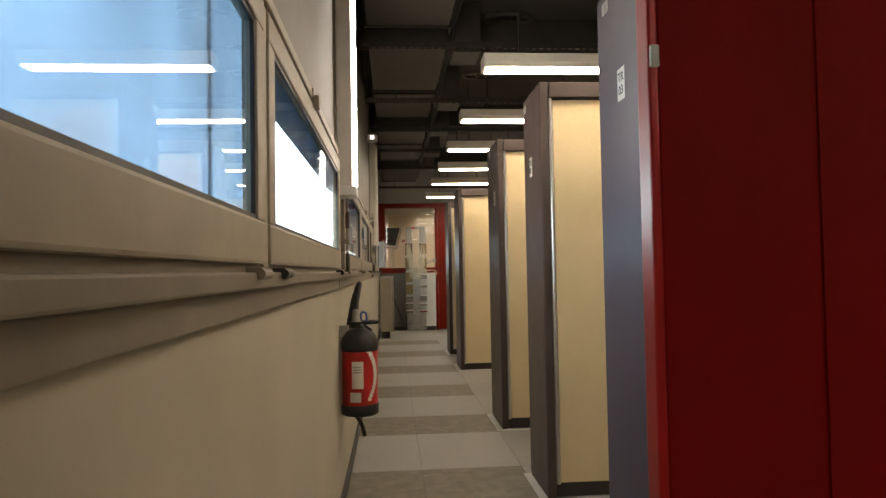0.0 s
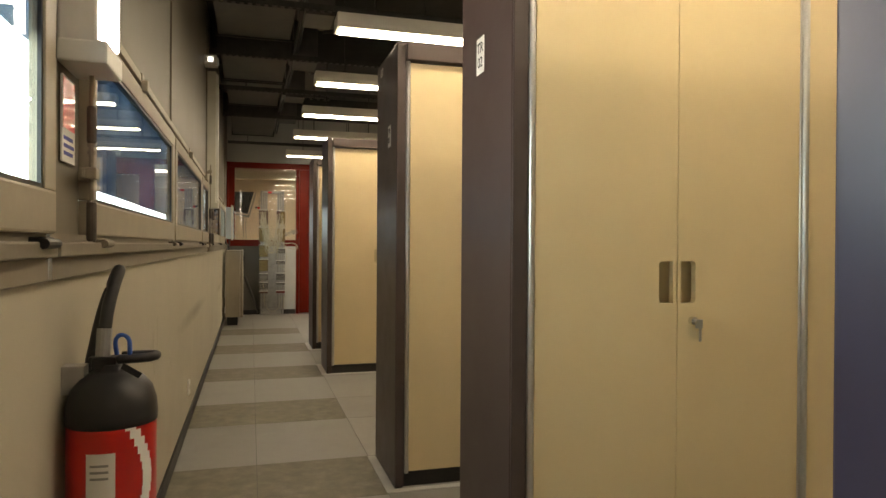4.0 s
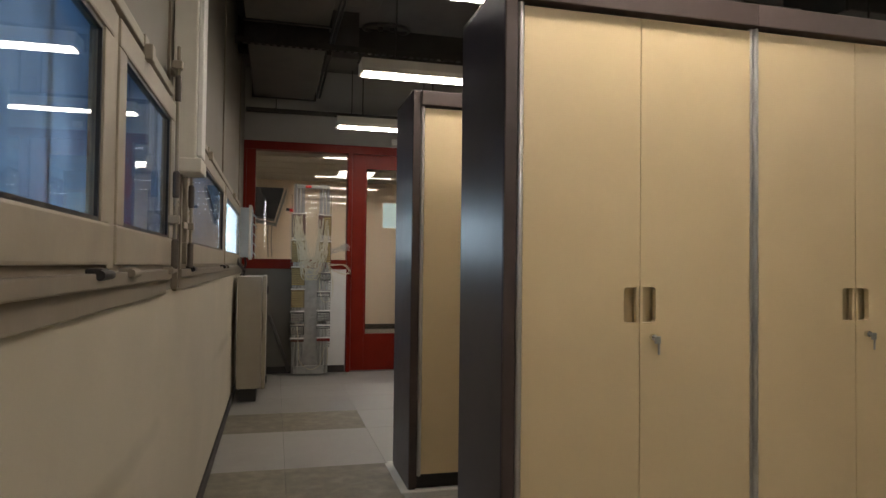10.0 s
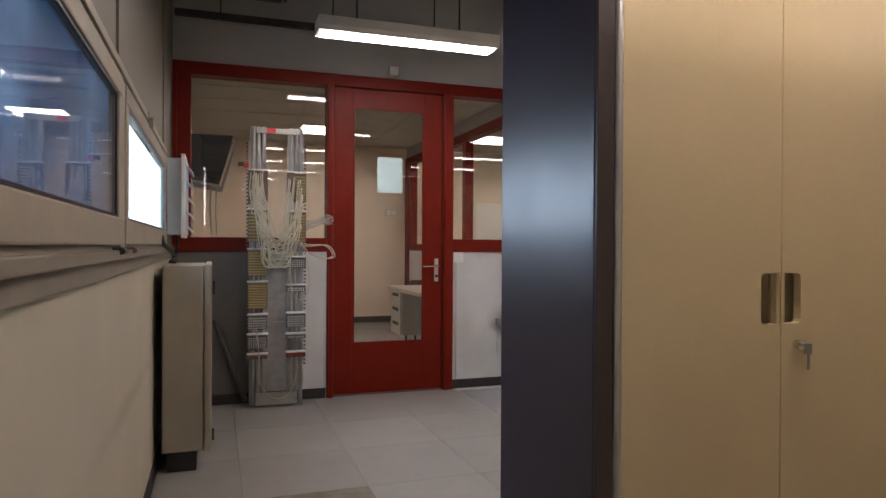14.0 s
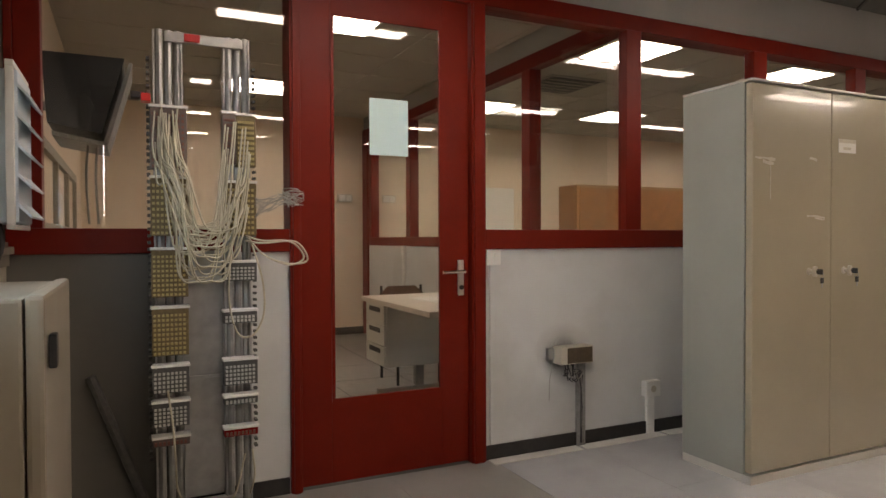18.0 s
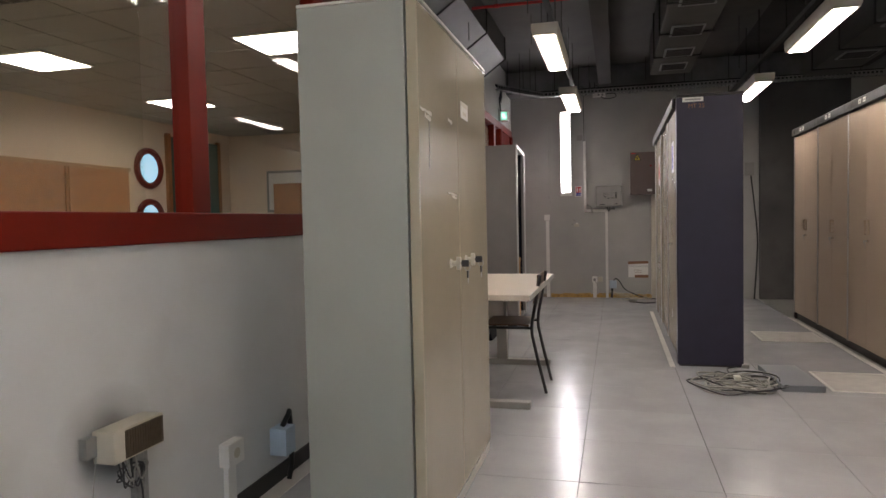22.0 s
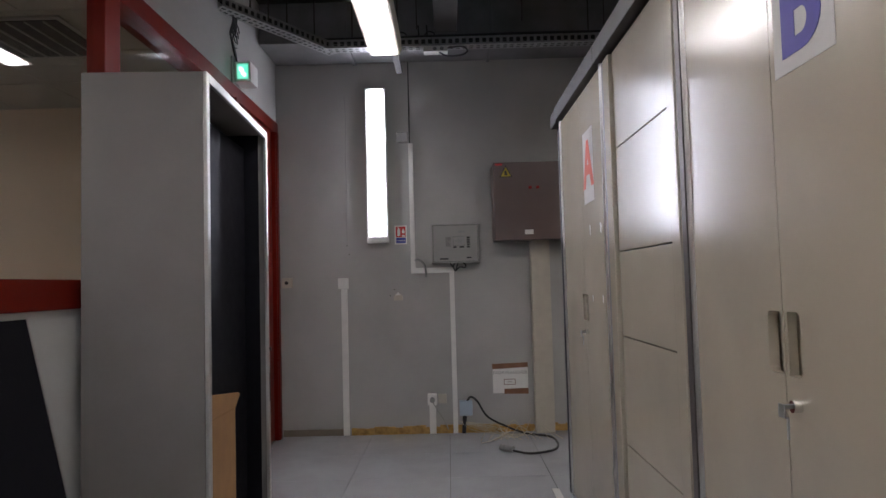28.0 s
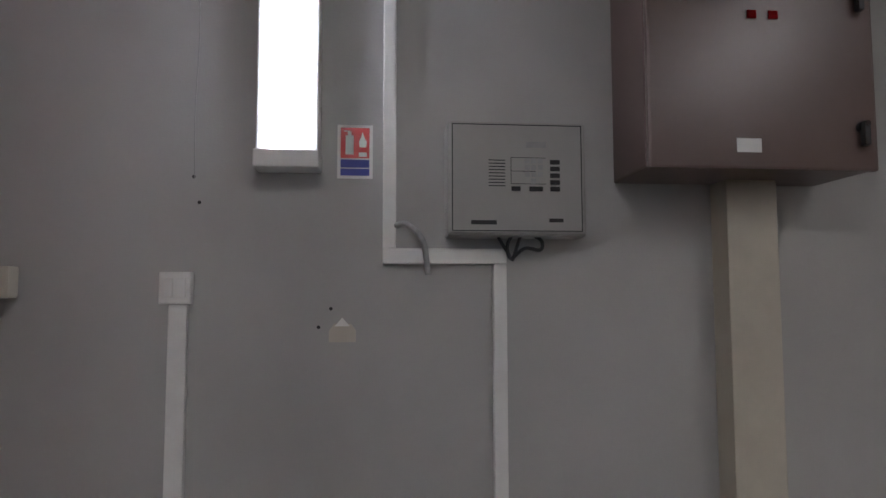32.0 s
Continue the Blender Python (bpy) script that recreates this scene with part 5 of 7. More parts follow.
for x in (0.12, 1.36):
    part("leg", box(x, x + 0.07, 0.36, 0.44, 0.04, 0.68, 0.006), GREYBOX, tb)
    part("foot", box(x, x + 0.07, 0.02, 0.80, 0.0, 0.045, 0.008), GREYBOX, tb)
part("apron", box(0.10, 1.45, 0.38, 0.41, 0.40, 0.68, 0.003), GREYBOX, tb)

ch = thing("chair", "old school chair with brown plywood and black tube frame", "chair", (5.33, 12.055, 0.0))
part("seat", prism(bmesh.new(), [(0.02, 0.445), (0.10, 0.452), (0.36, 0.447), (0.41, 0.437), (0.41, 0.449), (0.36, 0.460), (0.10, 0.465), (0.02, 0.458)], lambda u, v, d: (0.02 + d, u, v), 0.37), WOOD, ch)
part("backrest", prism(bmesh.new(), [(-0.02, 0.60), (-0.045, 0.70), (-0.05, 0.79), (-0.038, 0.79), (-0.033, 0.70), (-0.008, 0.60)], lambda u, v, d: (0.03 + d, u, v), 0.36), WOOD, ch)
for x in (0.025, 0.395):
    part("leg", hose(bmesh.new(), [(x, -0.09, 0.0), (x, -0.02, 0.30), (x, 0.0, 0.44), (x, -0.03, 0.62), (x, -0.06, 0.79)], 0.011, 8), BLACK, ch)
    part("leg", hose(bmesh.new(), [(x, 0.40, 0.0), (x, 0.38, 0.25), (x, 0.35, 0.435)], 0.011, 8), BLACK, ch)
    part("side_rail", rod(bmesh.new(), (x, 0.0, 0.435), (x, 0.36, 0.435), 0.010, 8), BLACK, ch)
part("cross_rail", rod(bmesh.new(), (0.025, 0.36, 0.43), (0.395, 0.36, 0.43), 0.009, 8), BLACK, ch)

fo = thing("folder", "teal cardboard folder on the table", "folder", (5.91, 12.53, 0.717), turn=12)
part("cover", box(0.0, 0.228, 0.0, 0.31, 0.0, 0.006, 0.001), TEAL, fo)
part("label", box(0.03, 0.07, 0.05, 0.08, 0.006, 0.0068), PAPER, fo)
bg = thing("plastic_bag", "crumpled clear plastic bag with small yellow and teal packets", "bag", (5.60, 12.60, 0.717))
rg = random.Random(5)
b = bmesh.new()
bmesh.ops.create_icosphere(b, subdivisions=3, radius=1.0)
for v in b.verts:
    n = noise.noise(v.co * 2.3) * 0.35
    v.co = Vector((v.co.x * 0.13 * (1 + n), v.co.y * 0.17 * (1 + n), max(-0.0, v.co.z * 0.035 * (1 + 2 * n) + 0.018)))
part("film", b, glassy("clear_plastic_film", (0.9, 0.92, 0.92), 0.15), bg)
part("packet", box(-0.06, 0.02, -0.02, 0.06, 0.0, 0.022, 0.003), YELLOW, bg)
part("packet", box(-0.10, -0.03, 0.06, 0.13, 0.0, 0.02, 0.003), TEAL, bg)
part("packet", box(0.02, 0.08, 0.05, 0.11, 0.0, 0.02, 0.003), BLACK, bg)

oc = thing("cabinet", "tall grey open cabinet with bright edges and dark empty inside", "cabinet", (7.99, 12.522, 0.0), turn=3)
OW, OD, OH = 0.985, 0.435, 1.955
part("side_panel", box(0.0, 0.018, 0.004, OD, 0.03, OH, 0.003), OPENGREY, oc)
part("side_panel", box(OW - 0.018, OW, 0.004, OD, 0.03, OH, 0.003), OPENGREY, oc)
part("top", box(0.018, OW - 0.018, 0.004, OD, OH - 0.02, OH), OPENGREY, oc)
part("floor_panel", box(0.018, OW - 0.018, 0.004, OD, 0.03, 0.055), OPENGREY, oc)
part("back", box(0.018, OW - 0.018, OD - 0.012, OD, 0.055, OH - 0.02), OPENGREY, oc)
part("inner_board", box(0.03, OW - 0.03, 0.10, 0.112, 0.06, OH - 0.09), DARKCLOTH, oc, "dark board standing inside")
# Near-black sheets over the inner sides make the inside read dark.
part("inner_dark_sheet", box(0.020, 0.026, 0.03, OD - 0.012, 0.055, OH - 0.02), DARKCLOTH, oc)
part("inner_dark_sheet", box(OW - 0.026, OW - 0.020, 0.03, OD - 0.012, 0.055, OH - 0.02), DARKCLOTH, oc)
part("base", box(0.01, OW - 0.01, 0.02, OD, 0.0, 0.03), PLINTH, oc)
for x in (0.0, OW - 0.03):
    part("edge_strip", box(x, x + 0.03, -0.012, 0.004, 0.03, OH, 0.004), ALU, oc, "bright aluminium edge strip")
part("edge_strip", box(0.03, OW - 0.03, -0.012, 0.004, OH - 0.035, OH, 0.004), ALU, oc)
part("lock", rod(bmesh.new(), (OW - 0.015, -0.012, 0.86), (OW - 0.015, -0.022, 0.86), 0.009), CHROME, oc)
part("striker", box(OW - 0.02, OW - 0.01, -0.014, -0.012, 0.60, 0.74), BLACK, oc)
cb = thing("cardboard_box", "open brown cardboard box inside the cabinet", "box", (8.03, 12.555, 0.055), turn=-1)
part("carton", box(0.0, 0.36, 0.0, 0.30, 0.0, 0.62, 0.003), CARD, cb)
part("flap", prism(bmesh.new(), [(0.0, 0.62), (0.36, 0.62), (0.42, 0.665), (0.40, 0.675), (0.0, 0.725)], lambda u, v, d: (u, d, v), 0.006), CARD, cb)
part("flap", box(0.0, 0.006, 0.0, 0.28, 0.62, 0.70), CARD, cb)

for k, (x, tilt, wide) in enumerate(((7.13, 0.0, 0.40), (7.185, 0.035, 0.415))):
    p = thing("leaning_panel", "dark slate panel with a bright edge leaning on the partition", "panel", (x, 12.985, 0.0), "leaning panels")
    lean = [(-0.26 - tilt, 0.0), (-0.006 - tilt, 1.085), (-0.034 - tilt, 1.09), (-0.289 - tilt, 0.005)]
    part("board", prism(bmesh.new(), lean, lambda u, v, d: (d, u, v), wide), DARKCLOTH, p)
    part("edge", prism(bmesh.new(), [(q[0], q[1]) for q in lean], lambda u, v, d: (wide + 0.0005 + d, u - 0.002, v), 0.006), ALU if k else DARKCLOTH, p)

# floor hatches, lifted tile, cable heap
for x0, x1, y0, y1 in ((5.71, 6.28, 9.66, 10.15), (7.51, 8.05, 9.66, 10.22)):
    hh = thing("floor_hatch", "open floor hatch with pale board inside a white rim", "floor hatch", (x0, y0, 0.0), "floor hatches")
    w, d = x1 - x0, y1 - y0
    part("board", box(0.02, w - 0.02, 0.02, d - 0.02, 0.0004, 0.0016), mat("pale_hatch_board", (0.42, 0.40, 0.37), 0.7, var=0.1, scale=12), hh)
    for bb in ((0, w, 0, 0.02), (0, w, d - 0.02, d), (0, 0.02, 0.02, d - 0.02), (w - 0.02, w, 0.02, d - 0.02)):
        part("rim", box(*bb, 0.0004, 0.005, 0.001), FLOORTRIM, hh)
lt = thing("loose_tile", "blue-grey floor tile lifted out and lying on the floor", "floor tile", (5.67, 10.20, 0.0), turn=3)
part("slab", box(0.0, 0.64, 0.0, 0.255, 0.0, 0.042, 0.004), SLABGREY, lt)
part("underside", box(0.01, 0.59, 0.005, 0.255, 0.0, 0.004), PLINTH, lt)
ck = thing("cable_heap", "heap of coiled grey cables with plugs on the floor", "cables", (5.72, 10.72, 0.0))
rg = random.Random(21)
for k in range(15):
    r = rg.uniform(0.12, 0.235)
    ox, oy, ph = rg.uniform(-0.07, 0.07), rg.uniform(-0.08, 0.08), rg.uniform(0, 6.28)
    n = 12
    pts = [(ox + r * (1 + 0.25 * math.sin(2 * a + ph)) * math.cos(a + ph), oy + 1.15 * r * (1 + 0.2 * math.cos(3 * a)) * math.sin(a + ph), 0.006 + 0.004 * k * abs(math.sin(a * 1.5 + k)) + 0.001 * k) for a in [2 * math.pi * 1.15 * i / n for i in range(n + 1)]]
    part("cable", hose(bmesh.new(), pts, rg.choice((0.004, 0.005, 0.006)), 5, 4), rg.choice((GREYWIRE, CABLE, GREYBLOCK, CABLE, GREYWIRE)), ck)
part("cable", hose(bmesh.new(), [(0.1, -0.1, 0.01), (0.35, -0.02, 0.008), (0.55, -0.02, 0.008), (0.66, -0.14, 0.01)], 0.006, 5), CABLE, ck)
part("plug", box(-0.02, 0.06, -0.02, 0.02, 0.05, 0.075, 0.005), OFFWHITE, ck)
part("plug", box(-0.16, -0.11, -0.10, -0.06, 0.01, 0.035, 0.005), OFFWHITE, ck)
part("plug", box(0.60, 0.68, -0.18, -0.13, 0.0, 0.03, 0.006), GREYBLOCK, ck)

# letters and notices on cabinets
for ch_, x, z, m, w, h in (("A", 8.45, 1.647, LETTERRED, 0.19, 0.31), ("B", 6.738, 1.645, LETTERBLUE, 0.19, 0.25)):
    s = thing("letter_card", "grey card with a large %s letter on the cabinet door" % ("red" if ch_ == "A" else "blue"), "letter sign", (x, 11.0455, z), "letter cards")
    part("card", box(-w / 2, w / 2, 0.0, 0.0008, -h / 2, h / 2), mat("pale_grey_card", (0.55, 0.54, 0.52), 0.6), s)
    if ch_ == "A":
        lettering("letter", ch_, 0.27, m, s, Matrix(((-1, 0, 0, 0), (0, 0, 1, 0.0015), (0, 1, 0, 0.0), (0, 0, 0, 1))))
        continue
    bold = box(0.020, 0.064, 0.001, 0.002, -0.098, 0.098)
    for lo, hi, wide in ((0.003, 0.098, 0.055), (-0.098, 0.003, 0.062)):
        vc, b = (lo + hi) / 2, (hi - lo) / 2
        arc = [math.pi * (0.5 - i / 10) for i in range(11)]
        out = [(-0.020, hi), *((wide * math.cos(a), vc + b * math.sin(a)) for a in arc), (-0.020, lo)]
        inn = [(-0.020, lo + 0.028), *((0.020 * math.cos(a), vc + (b - 0.028) * math.sin(a)) for a in reversed(arc)), (-0.020, hi - 0.028)]
        prism(bold, out + inn, lambda u, v, d: (-u, 0.001 + d, v), 0.001)
    part("letter", bold, m, s)
for x, z, w, h in ((8.453, 1.373, 0.022, 0.045), (8.258, 1.369, 0.026, 0.045), (8.444, 1.083, 0.012, 0.028), (8.26, 1.086, 0.016, 0.032)):
    s = thing("torn_sticker", "small torn white sticker remnant on the cabinet door", "sticker", (x, 11.0455, z), "torn stickers")
    part("scrap", prism(bmesh.new(), [(w / 2, h / 2), (-w * 0.2, h * 0.4), (-w / 2, 0.0), (-w * 0.1, -h * 0.1), (-w * 0.3, -h / 2), (w * 0.3, -h * 0.35), (w * 0.25, 0.0)], lambda u, v, d: (u, d, v), 0.0008), PAPER, s)
nt = thing("notice_sheet", "white printed notice on a cabinet door", "notice", (6.105, 9.602, 1.37))
part("sheet", box(-0.095, 0.095, 0.0, 0.0008, -0.16, 0.16), PAPER, nt)
pb = bmesh.new()
rg = random.Random(9)
for k in range(15):
    w = rg.uniform(0.05, 0.075)
    bx(pb, -w, w, 0.0008, 0.0013, 0.10 - 0.016 * k, 0.106 - 0.016 * k)
bx(pb, -0.09, 0.09, 0.0008, 0.0013, 0.135, 0.155)
part("print", pb, PAPERGREY, nt)
for x, z in ((6.03, 1.72), (5.17, 1.72), (5.37, 1.78)):
    s = thing("door_mark", "small dark printed marks on a cabinet door", "label", (x, 9.602, z), "door marks")
    mb = bmesh.new()
    for k in range(4):
        bx(mb, -0.010, 0.010, 0.0, 0.0008, -0.04 + 0.022 * k, -0.026 + 0.022 * k)
    part("mark", mb, INK, s)
lettering("marking", "MT 25", 0.045, TAPE, lettered_end, Matrix(((0, 0, -1, -0.0412), (-1, 0, 0, 0.33), (0, 1, 0, 1.995), (0, 0, 0, 1))))

# ---- far wall fittings ----
EX = 10.85


def on_wall(name, label, cat, y, z, group=""):
    return thing(name, label, cat, (EX, y, z), group)


def trunk(y0, y1, z0, z1, deep, m=WHITE, label="white plastic cable trunking on the grey wall"):
    t = on_wall("cable_trunking", label, "trunking", (y0 + y1) / 2, z0, "wall trunking")
    h, w = z1 - z0, (y1 - y0) / 2
    part("cover", box(-deep, 0.0, -w, w, 0.0, h - 0.004, 0.003), m, t)
    part("end_cap", box(-deep + 0.002, 0.0, -w + 0.002, w - 0.002, h - 0.004, h), m, t)
    return t


trunk(11.912, 11.948, 1.286, 2.274, 0.025)
trunk(11.611, 11.948, 1.244, 1.286, 0.026)
trunk(11.611, 11.648, 0.0, 1.244, 0.025)
trunk(12.453, 12.501, 0.0, 1.135, 0.02)
trunk(11.78, 11.83, 0.0, 0.224, 0.03)
trunk(10.87, 11.015, 0.0, 1.474, 0.09, IVORY, "wide ivory trunking under the brown enclosure")
rod_b = rod(bmesh.new(), (EX - 0.004, 11.938, 2.27), (EX - 0.004, 11.938, 2.93), 0.004, 6)
tagged(part("wall_wire", rod_b, CABLE), "thin dark wire running up the wall", "wire")
sw = on_wall("light_switch", "white double switch on trunking", "switch", 12.482, 1.179, "wall switches")
part("plate", box(-0.035, 0.0, -0.04, 0.04, -0.042, 0.042, 0.005), WHITE, sw)
for dy in (-0.016, 0.016):
    part("rocker", box(-0.039, -0.035, dy - 0.013, dy + 0.013, -0.025, 0.025, 0.002), WHITE, sw)
sb = on_wall("call_point", "small ivory wall control with dark button", "switch", 12.92, 1.194)
part("case", box(-0.05, 0.0, -0.04, 0.04, -0.04, 0.04, 0.006), IVORY, sb)
part("button", rod(bmesh.new(), (-0.05, 0, 0), (-0.058, 0, 0), 0.014, 14), BLACK, sb)
th = on_wall("wall_stub", "broken tan bracket with white tag", "bracket", 12.053, 1.066)
part("stub", prism(bmesh.new(), [(-0.035, -0.03), (0.035, -0.03), (0.035, 0.0), (0.022, 0.018), (-0.022, 0.018), (-0.035, 0.0)], lambda u, v, d: (-d, u, v), 0.022), IVORY, th)
part("tag", prism(bmesh.new(), [(-0.02, 0.012), (0.02, 0.012), (0.0, 0.035)], lambda u, v, d: (-0.0225 - d, u, v), 0.002), PAPER, th)
hl = bmesh.new()
for y, z in ((12.117, 1.075), (12.085, 1.124), (12.434, 1.407), (12.45, 1.476)):
    rod(hl, (EX, y, z), (EX - 0.001, y, z), 0.005, 8)
solid("trim_8", hl, INK, "small old screw holes in the wall", "holes")
ck_ = hose(bmesh.new(), [(EX - 0.0005, 12.448 + 0.004 * math.sin(2.3 * q), 1.47 + 0.20 * q) for q in range(7)], 0.0013, 4, 3)
solid("trim_15", ck_, PAPERGREY, "hairline crack running up the grey wall", "crack")
sg = on_wall("fire_sign", "red fire extinguisher sign with blue lower band", "sign", 12.024, 1.551)
part("plate", box(-0.003, 0.0, -0.048, 0.048, -0.074, 0.074), PAPER, sg)
part("field", box(-0.0038, -0.003, -0.039, 0.039, -0.018, 0.066), FIRERED, sg)
pic = bmesh.new()
bx(pic, -0.0046, -0.0038, 0.004, 0.026, -0.008, 0.045)
bx(pic, -0.0046, -0.0038, 0.010, 0.020, 0.045, 0.055)
bx(pic, -0.0046, -0.0038, 0.012, 0.030, 0.055, 0.058)
bx(pic, -0.0046, -0.0038, -0.032, -0.010, -0.014, -0.002)
prism(pic, [(-0.030, 0.012), (-0.012, 0.012), (-0.010, 0.028), (-0.016, 0.040), (-0.020, 0.055), (-0.026, 0.036), (-0.032, 0.028)], lambda u, v, d: (-0.0046 + d, u, v), 0.0008)
part("pictogram", pic, PAPER, sg)
bb = bmesh.new()
bx(bb, -0.0038, -0.003, -0.039, 0.039, -0.044, -0.022)
bx(bb, -0.0038, -0.003, -0.039, 0.039, -0.066, -0.047)
part("blue_band", bb, BLUE, sg)

al = on_wall("alarm_panel", "grey wall alarm panel with keypad and printed legends", "alarm panel", 11.594, 1.466)
part("case", box(-0.095, 0.0, -0.186, 0.186, -0.152, 0.152, 0.008), GREYBOX, al)
part("lid", box(-0.104, -0.095, -0.178, 0.180, -0.145, 0.149, 0.003), GREYBOX, al)
ln = bmesh.new()
for bb in ((-0.172, 0.175, 0.141, 0.1435), (-0.172, 0.175, -0.1405, -0.138), (-0.172, -0.1695, -0.138, 0.141), (0.1725, 0.175, -0.138, 0.141)):
    bx(ln, -0.1048, -0.104, *bb)
part("border_line", ln, INK, al)
part("display", box(-0.106, -0.104, -0.075, -0.022, 0.082, 0.098, 0.001), PAPERGREY, al)
kp = bmesh.new()
for r in range(3):
    for c in range(3):
        bx(kp, -0.106, -0.104, -0.066 + 0.0175 * c, -0.053 + 0.0175 * c, 0.004 + 0.018 * r, 0.018 + 0.018 * r)
bx(kp, -0.106, -0.104, -0.048, -0.035, -0.015, -0.001)
part("keypad", kp, PAPERGREY, al)
lg = bmesh.new()
for k in range(9):
    bx(lg, -0.1048, -0.104, 0.034, 0.078, -0.022 + 0.0085 * k, -0.0195 + 0.0085 * k)
for k in range(5):
    bx(lg, -0.1048, -0.104, -0.112, -0.086, -0.034 + 0.018 * k, -0.022 + 0.018 * k)
for bb in ((0.018, 0.0195, -0.015, 0.055), (-0.075, 0.0195, 0.054, 0.0555), (-0.075, 0.0195, -0.0155, -0.014), (-0.048, 0.0195, 0.018, 0.0195)):
    bx(lg, -0.1048, -0.104, *bb)
for y0, y1 in ((-0.006, 0.018), (-0.066, -0.03)):
    bx(lg, -0.1048, -0.104, y0, y1, -0.034, -0.022)
bx(lg, -0.1048, -0.104, 0.058, 0.125, -0.123, -0.112)
bx(lg, -0.1048, -0.104, -0.120, -0.082, -0.116, -0.106)
tagged(part("legend", lg, INK, al), kind="stuff")
for pts in ([(-0.05, 0.0, -0.135), (-0.055, 0.02, -0.17), (-0.04, 0.015, -0.20), (-0.02, 0.0, -0.21)], [(-0.05, -0.03, -0.135), (-0.06, -0.07, -0.16), (-0.05, -0.07, -0.185), (-0.04, -0.03, -0.18), (-0.02, 0.0, -0.205)], [(-0.05, -0.02, -0.135), (-0.05, -0.005, -0.18), (-0.02, 0.0, -0.21)], [(-0.05, 0.05, -0.135), (-0.05, 0.045, -0.15), (-0.03, 0.01, -0.20)]):
    part("lead", hose(bmesh.new(), pts, 0.005, 6), rg.choice((CABLE, GREYWIRE)), al)
pc = tagged(part("cable_plug", hose(bmesh.new(), [(EX - 0.02, 11.914, 1.347), (EX - 0.035, 11.884, 1.349), (EX - 0.045, 11.844, 1.312), (EX - 0.045, 11.832, 1.258), (EX - 0.05, 11.828, 1.213)], 0.008, 7), GREYBLOCK), "short grey cable hanging out of the trunking", "cable")

br = on_wall("electric_enclosure", "brown steel electrical enclosure with two turn locks", "electric box", 10.999, 1.474)
part("case", box(-0.235, 0.0, -0.300, 0.300, 0.0, 0.580, 0.006), BROWNBOX, br)
dr = part("door", box(-0.255, -0.235, -0.302, 0.300, -0.004, 0.586, 0.007), BROWNBOX, br)
for z in (0.107, 0.455):
    lk = rod(bmesh.new(), (-0.255, -0.257, z), (-0.268, -0.257, z), 0.014, 14)
    bx(lk, -0.282, -0.262, -0.264, -0.248, z - 0.050, z + 0.012, 0.004)
    part("turn_lock", lk, BLACK, dr)
    part("lock_face", rod(bmesh.new(), (-0.282, -0.256, z + 0.004), (-0.284, -0.256, z + 0.004), 0.007, 10), CHROME, dr)
tri = part("warning_triangle", prism(bmesh.new(), [(0.155, 0.472), (0.255, 0.472), (0.205, 0.562)], lambda u, v, d: (-0.2555 - d, u, v), 0.0012), INK, dr, "black-edged yellow warning triangle")
part("triangle_field", prism(bmesh.new(), [(0.168, 0.479), (0.242, 0.479), (0.205, 0.548)], lambda u, v, d: (-0.2569 - d, u, v), 0.0006), YELLOW, tri)
part("bolt_mark", prism(bmesh.new(), [(0.190, 0.486), (0.218, 0.488), (0.211, 0.506), (0.219, 0.508), (0.204, 0.528), (0.197, 0.504)], lambda u, v, d: (-0.2577 - d, u, v), 0.0005), INK, tri)
for y in (0.025, -0.032):
    part("indicator", box(-0.261, -0.255, y - 0.012, y + 0.012, 0.381, 0.402, 0.002), DEEPRED, dr, "dark red indicator")
part("plate", box(-0.2565, -0.255, 0.010, 0.074, 0.038, 0.073), PAPER, dr)
part("tag", box(-0.2565, -0.255, 0.232, 0.285, 0.562, 0.578), FIRERED, dr)

ps = on_wall("paper_notice", "handwritten paper notice held by brown tape", "notice", 11.195, 0.411)
part("sheet", box(-0.002, 0.0, -0.138, 0.136, -0.116, 0.108), PAPER, ps)
part("tape", prism(bmesh.new(), [(-0.142, 0.082), (0.138, 0.070), (0.140, 0.112), (-0.138, 0.118)], lambda u, v, d: (-0.0028 + d, u, v), 0.0008), TAPE, ps, "brown parcel tape")
part("tape", prism(bmesh.new(), [(-0.14, -0.124), (0.05, -0.121), (0.048, -0.083), (-0.138, -0.080)], lambda u, v, d: (-0.0028 + d, u, v), 0.0008), TAPE, ps, "brown parcel tape")
lettering("writing", "FAUX-PLANCHER", 0.034, PAPERGREY, ps, Matrix(((0, 0, -1, -0.003), (-1, 0, 0, 0.0), (0, 1, 0, 0.040), (0, 0, 0, 1))))
fr = bmesh.new()
for bb in ((-0.04, 0.05, -0.012, -0.008), (-0.04, 0.05, -0.052, -0.048), (-0.04, -0.036, -0.048, -0.012), (0.046, 0.05, -0.048, -0.012)):
    bx(fr, -0.0032, -0.002, *bb)
bx(fr, -0.0032, -0.002, -0.012, 0.022, -0.032, -0.028)
part("drawn_frame", fr, TAPE, ps)

s1 = on_wall("power_socket", "white socket with grey plug near the floor", "socket", 11.805, 0.265)
part("plate", box(-0.045, 0.0, -0.037, 0.037, -0.042, 0.042, 0.006), WHITE, s1)
part("plug", rod(bmesh.new(), (-0.045, 0, 0), (-0.075, 0, 0), 0.020, 14), GREYBLOCK, s1)
part("lead", hose(bmesh.new(), [(-0.07, 0, -0.01), (-0.075, -0.03, -0.06), (-0.06, -0.09, -0.16), (-0.04, -0.12, -0.23)], 0.004, 5), GREYWIRE, s1)
s2 = on_wall("junction_cover", "small ivory cover plate near the floor", "socket", 11.728, 0.267)
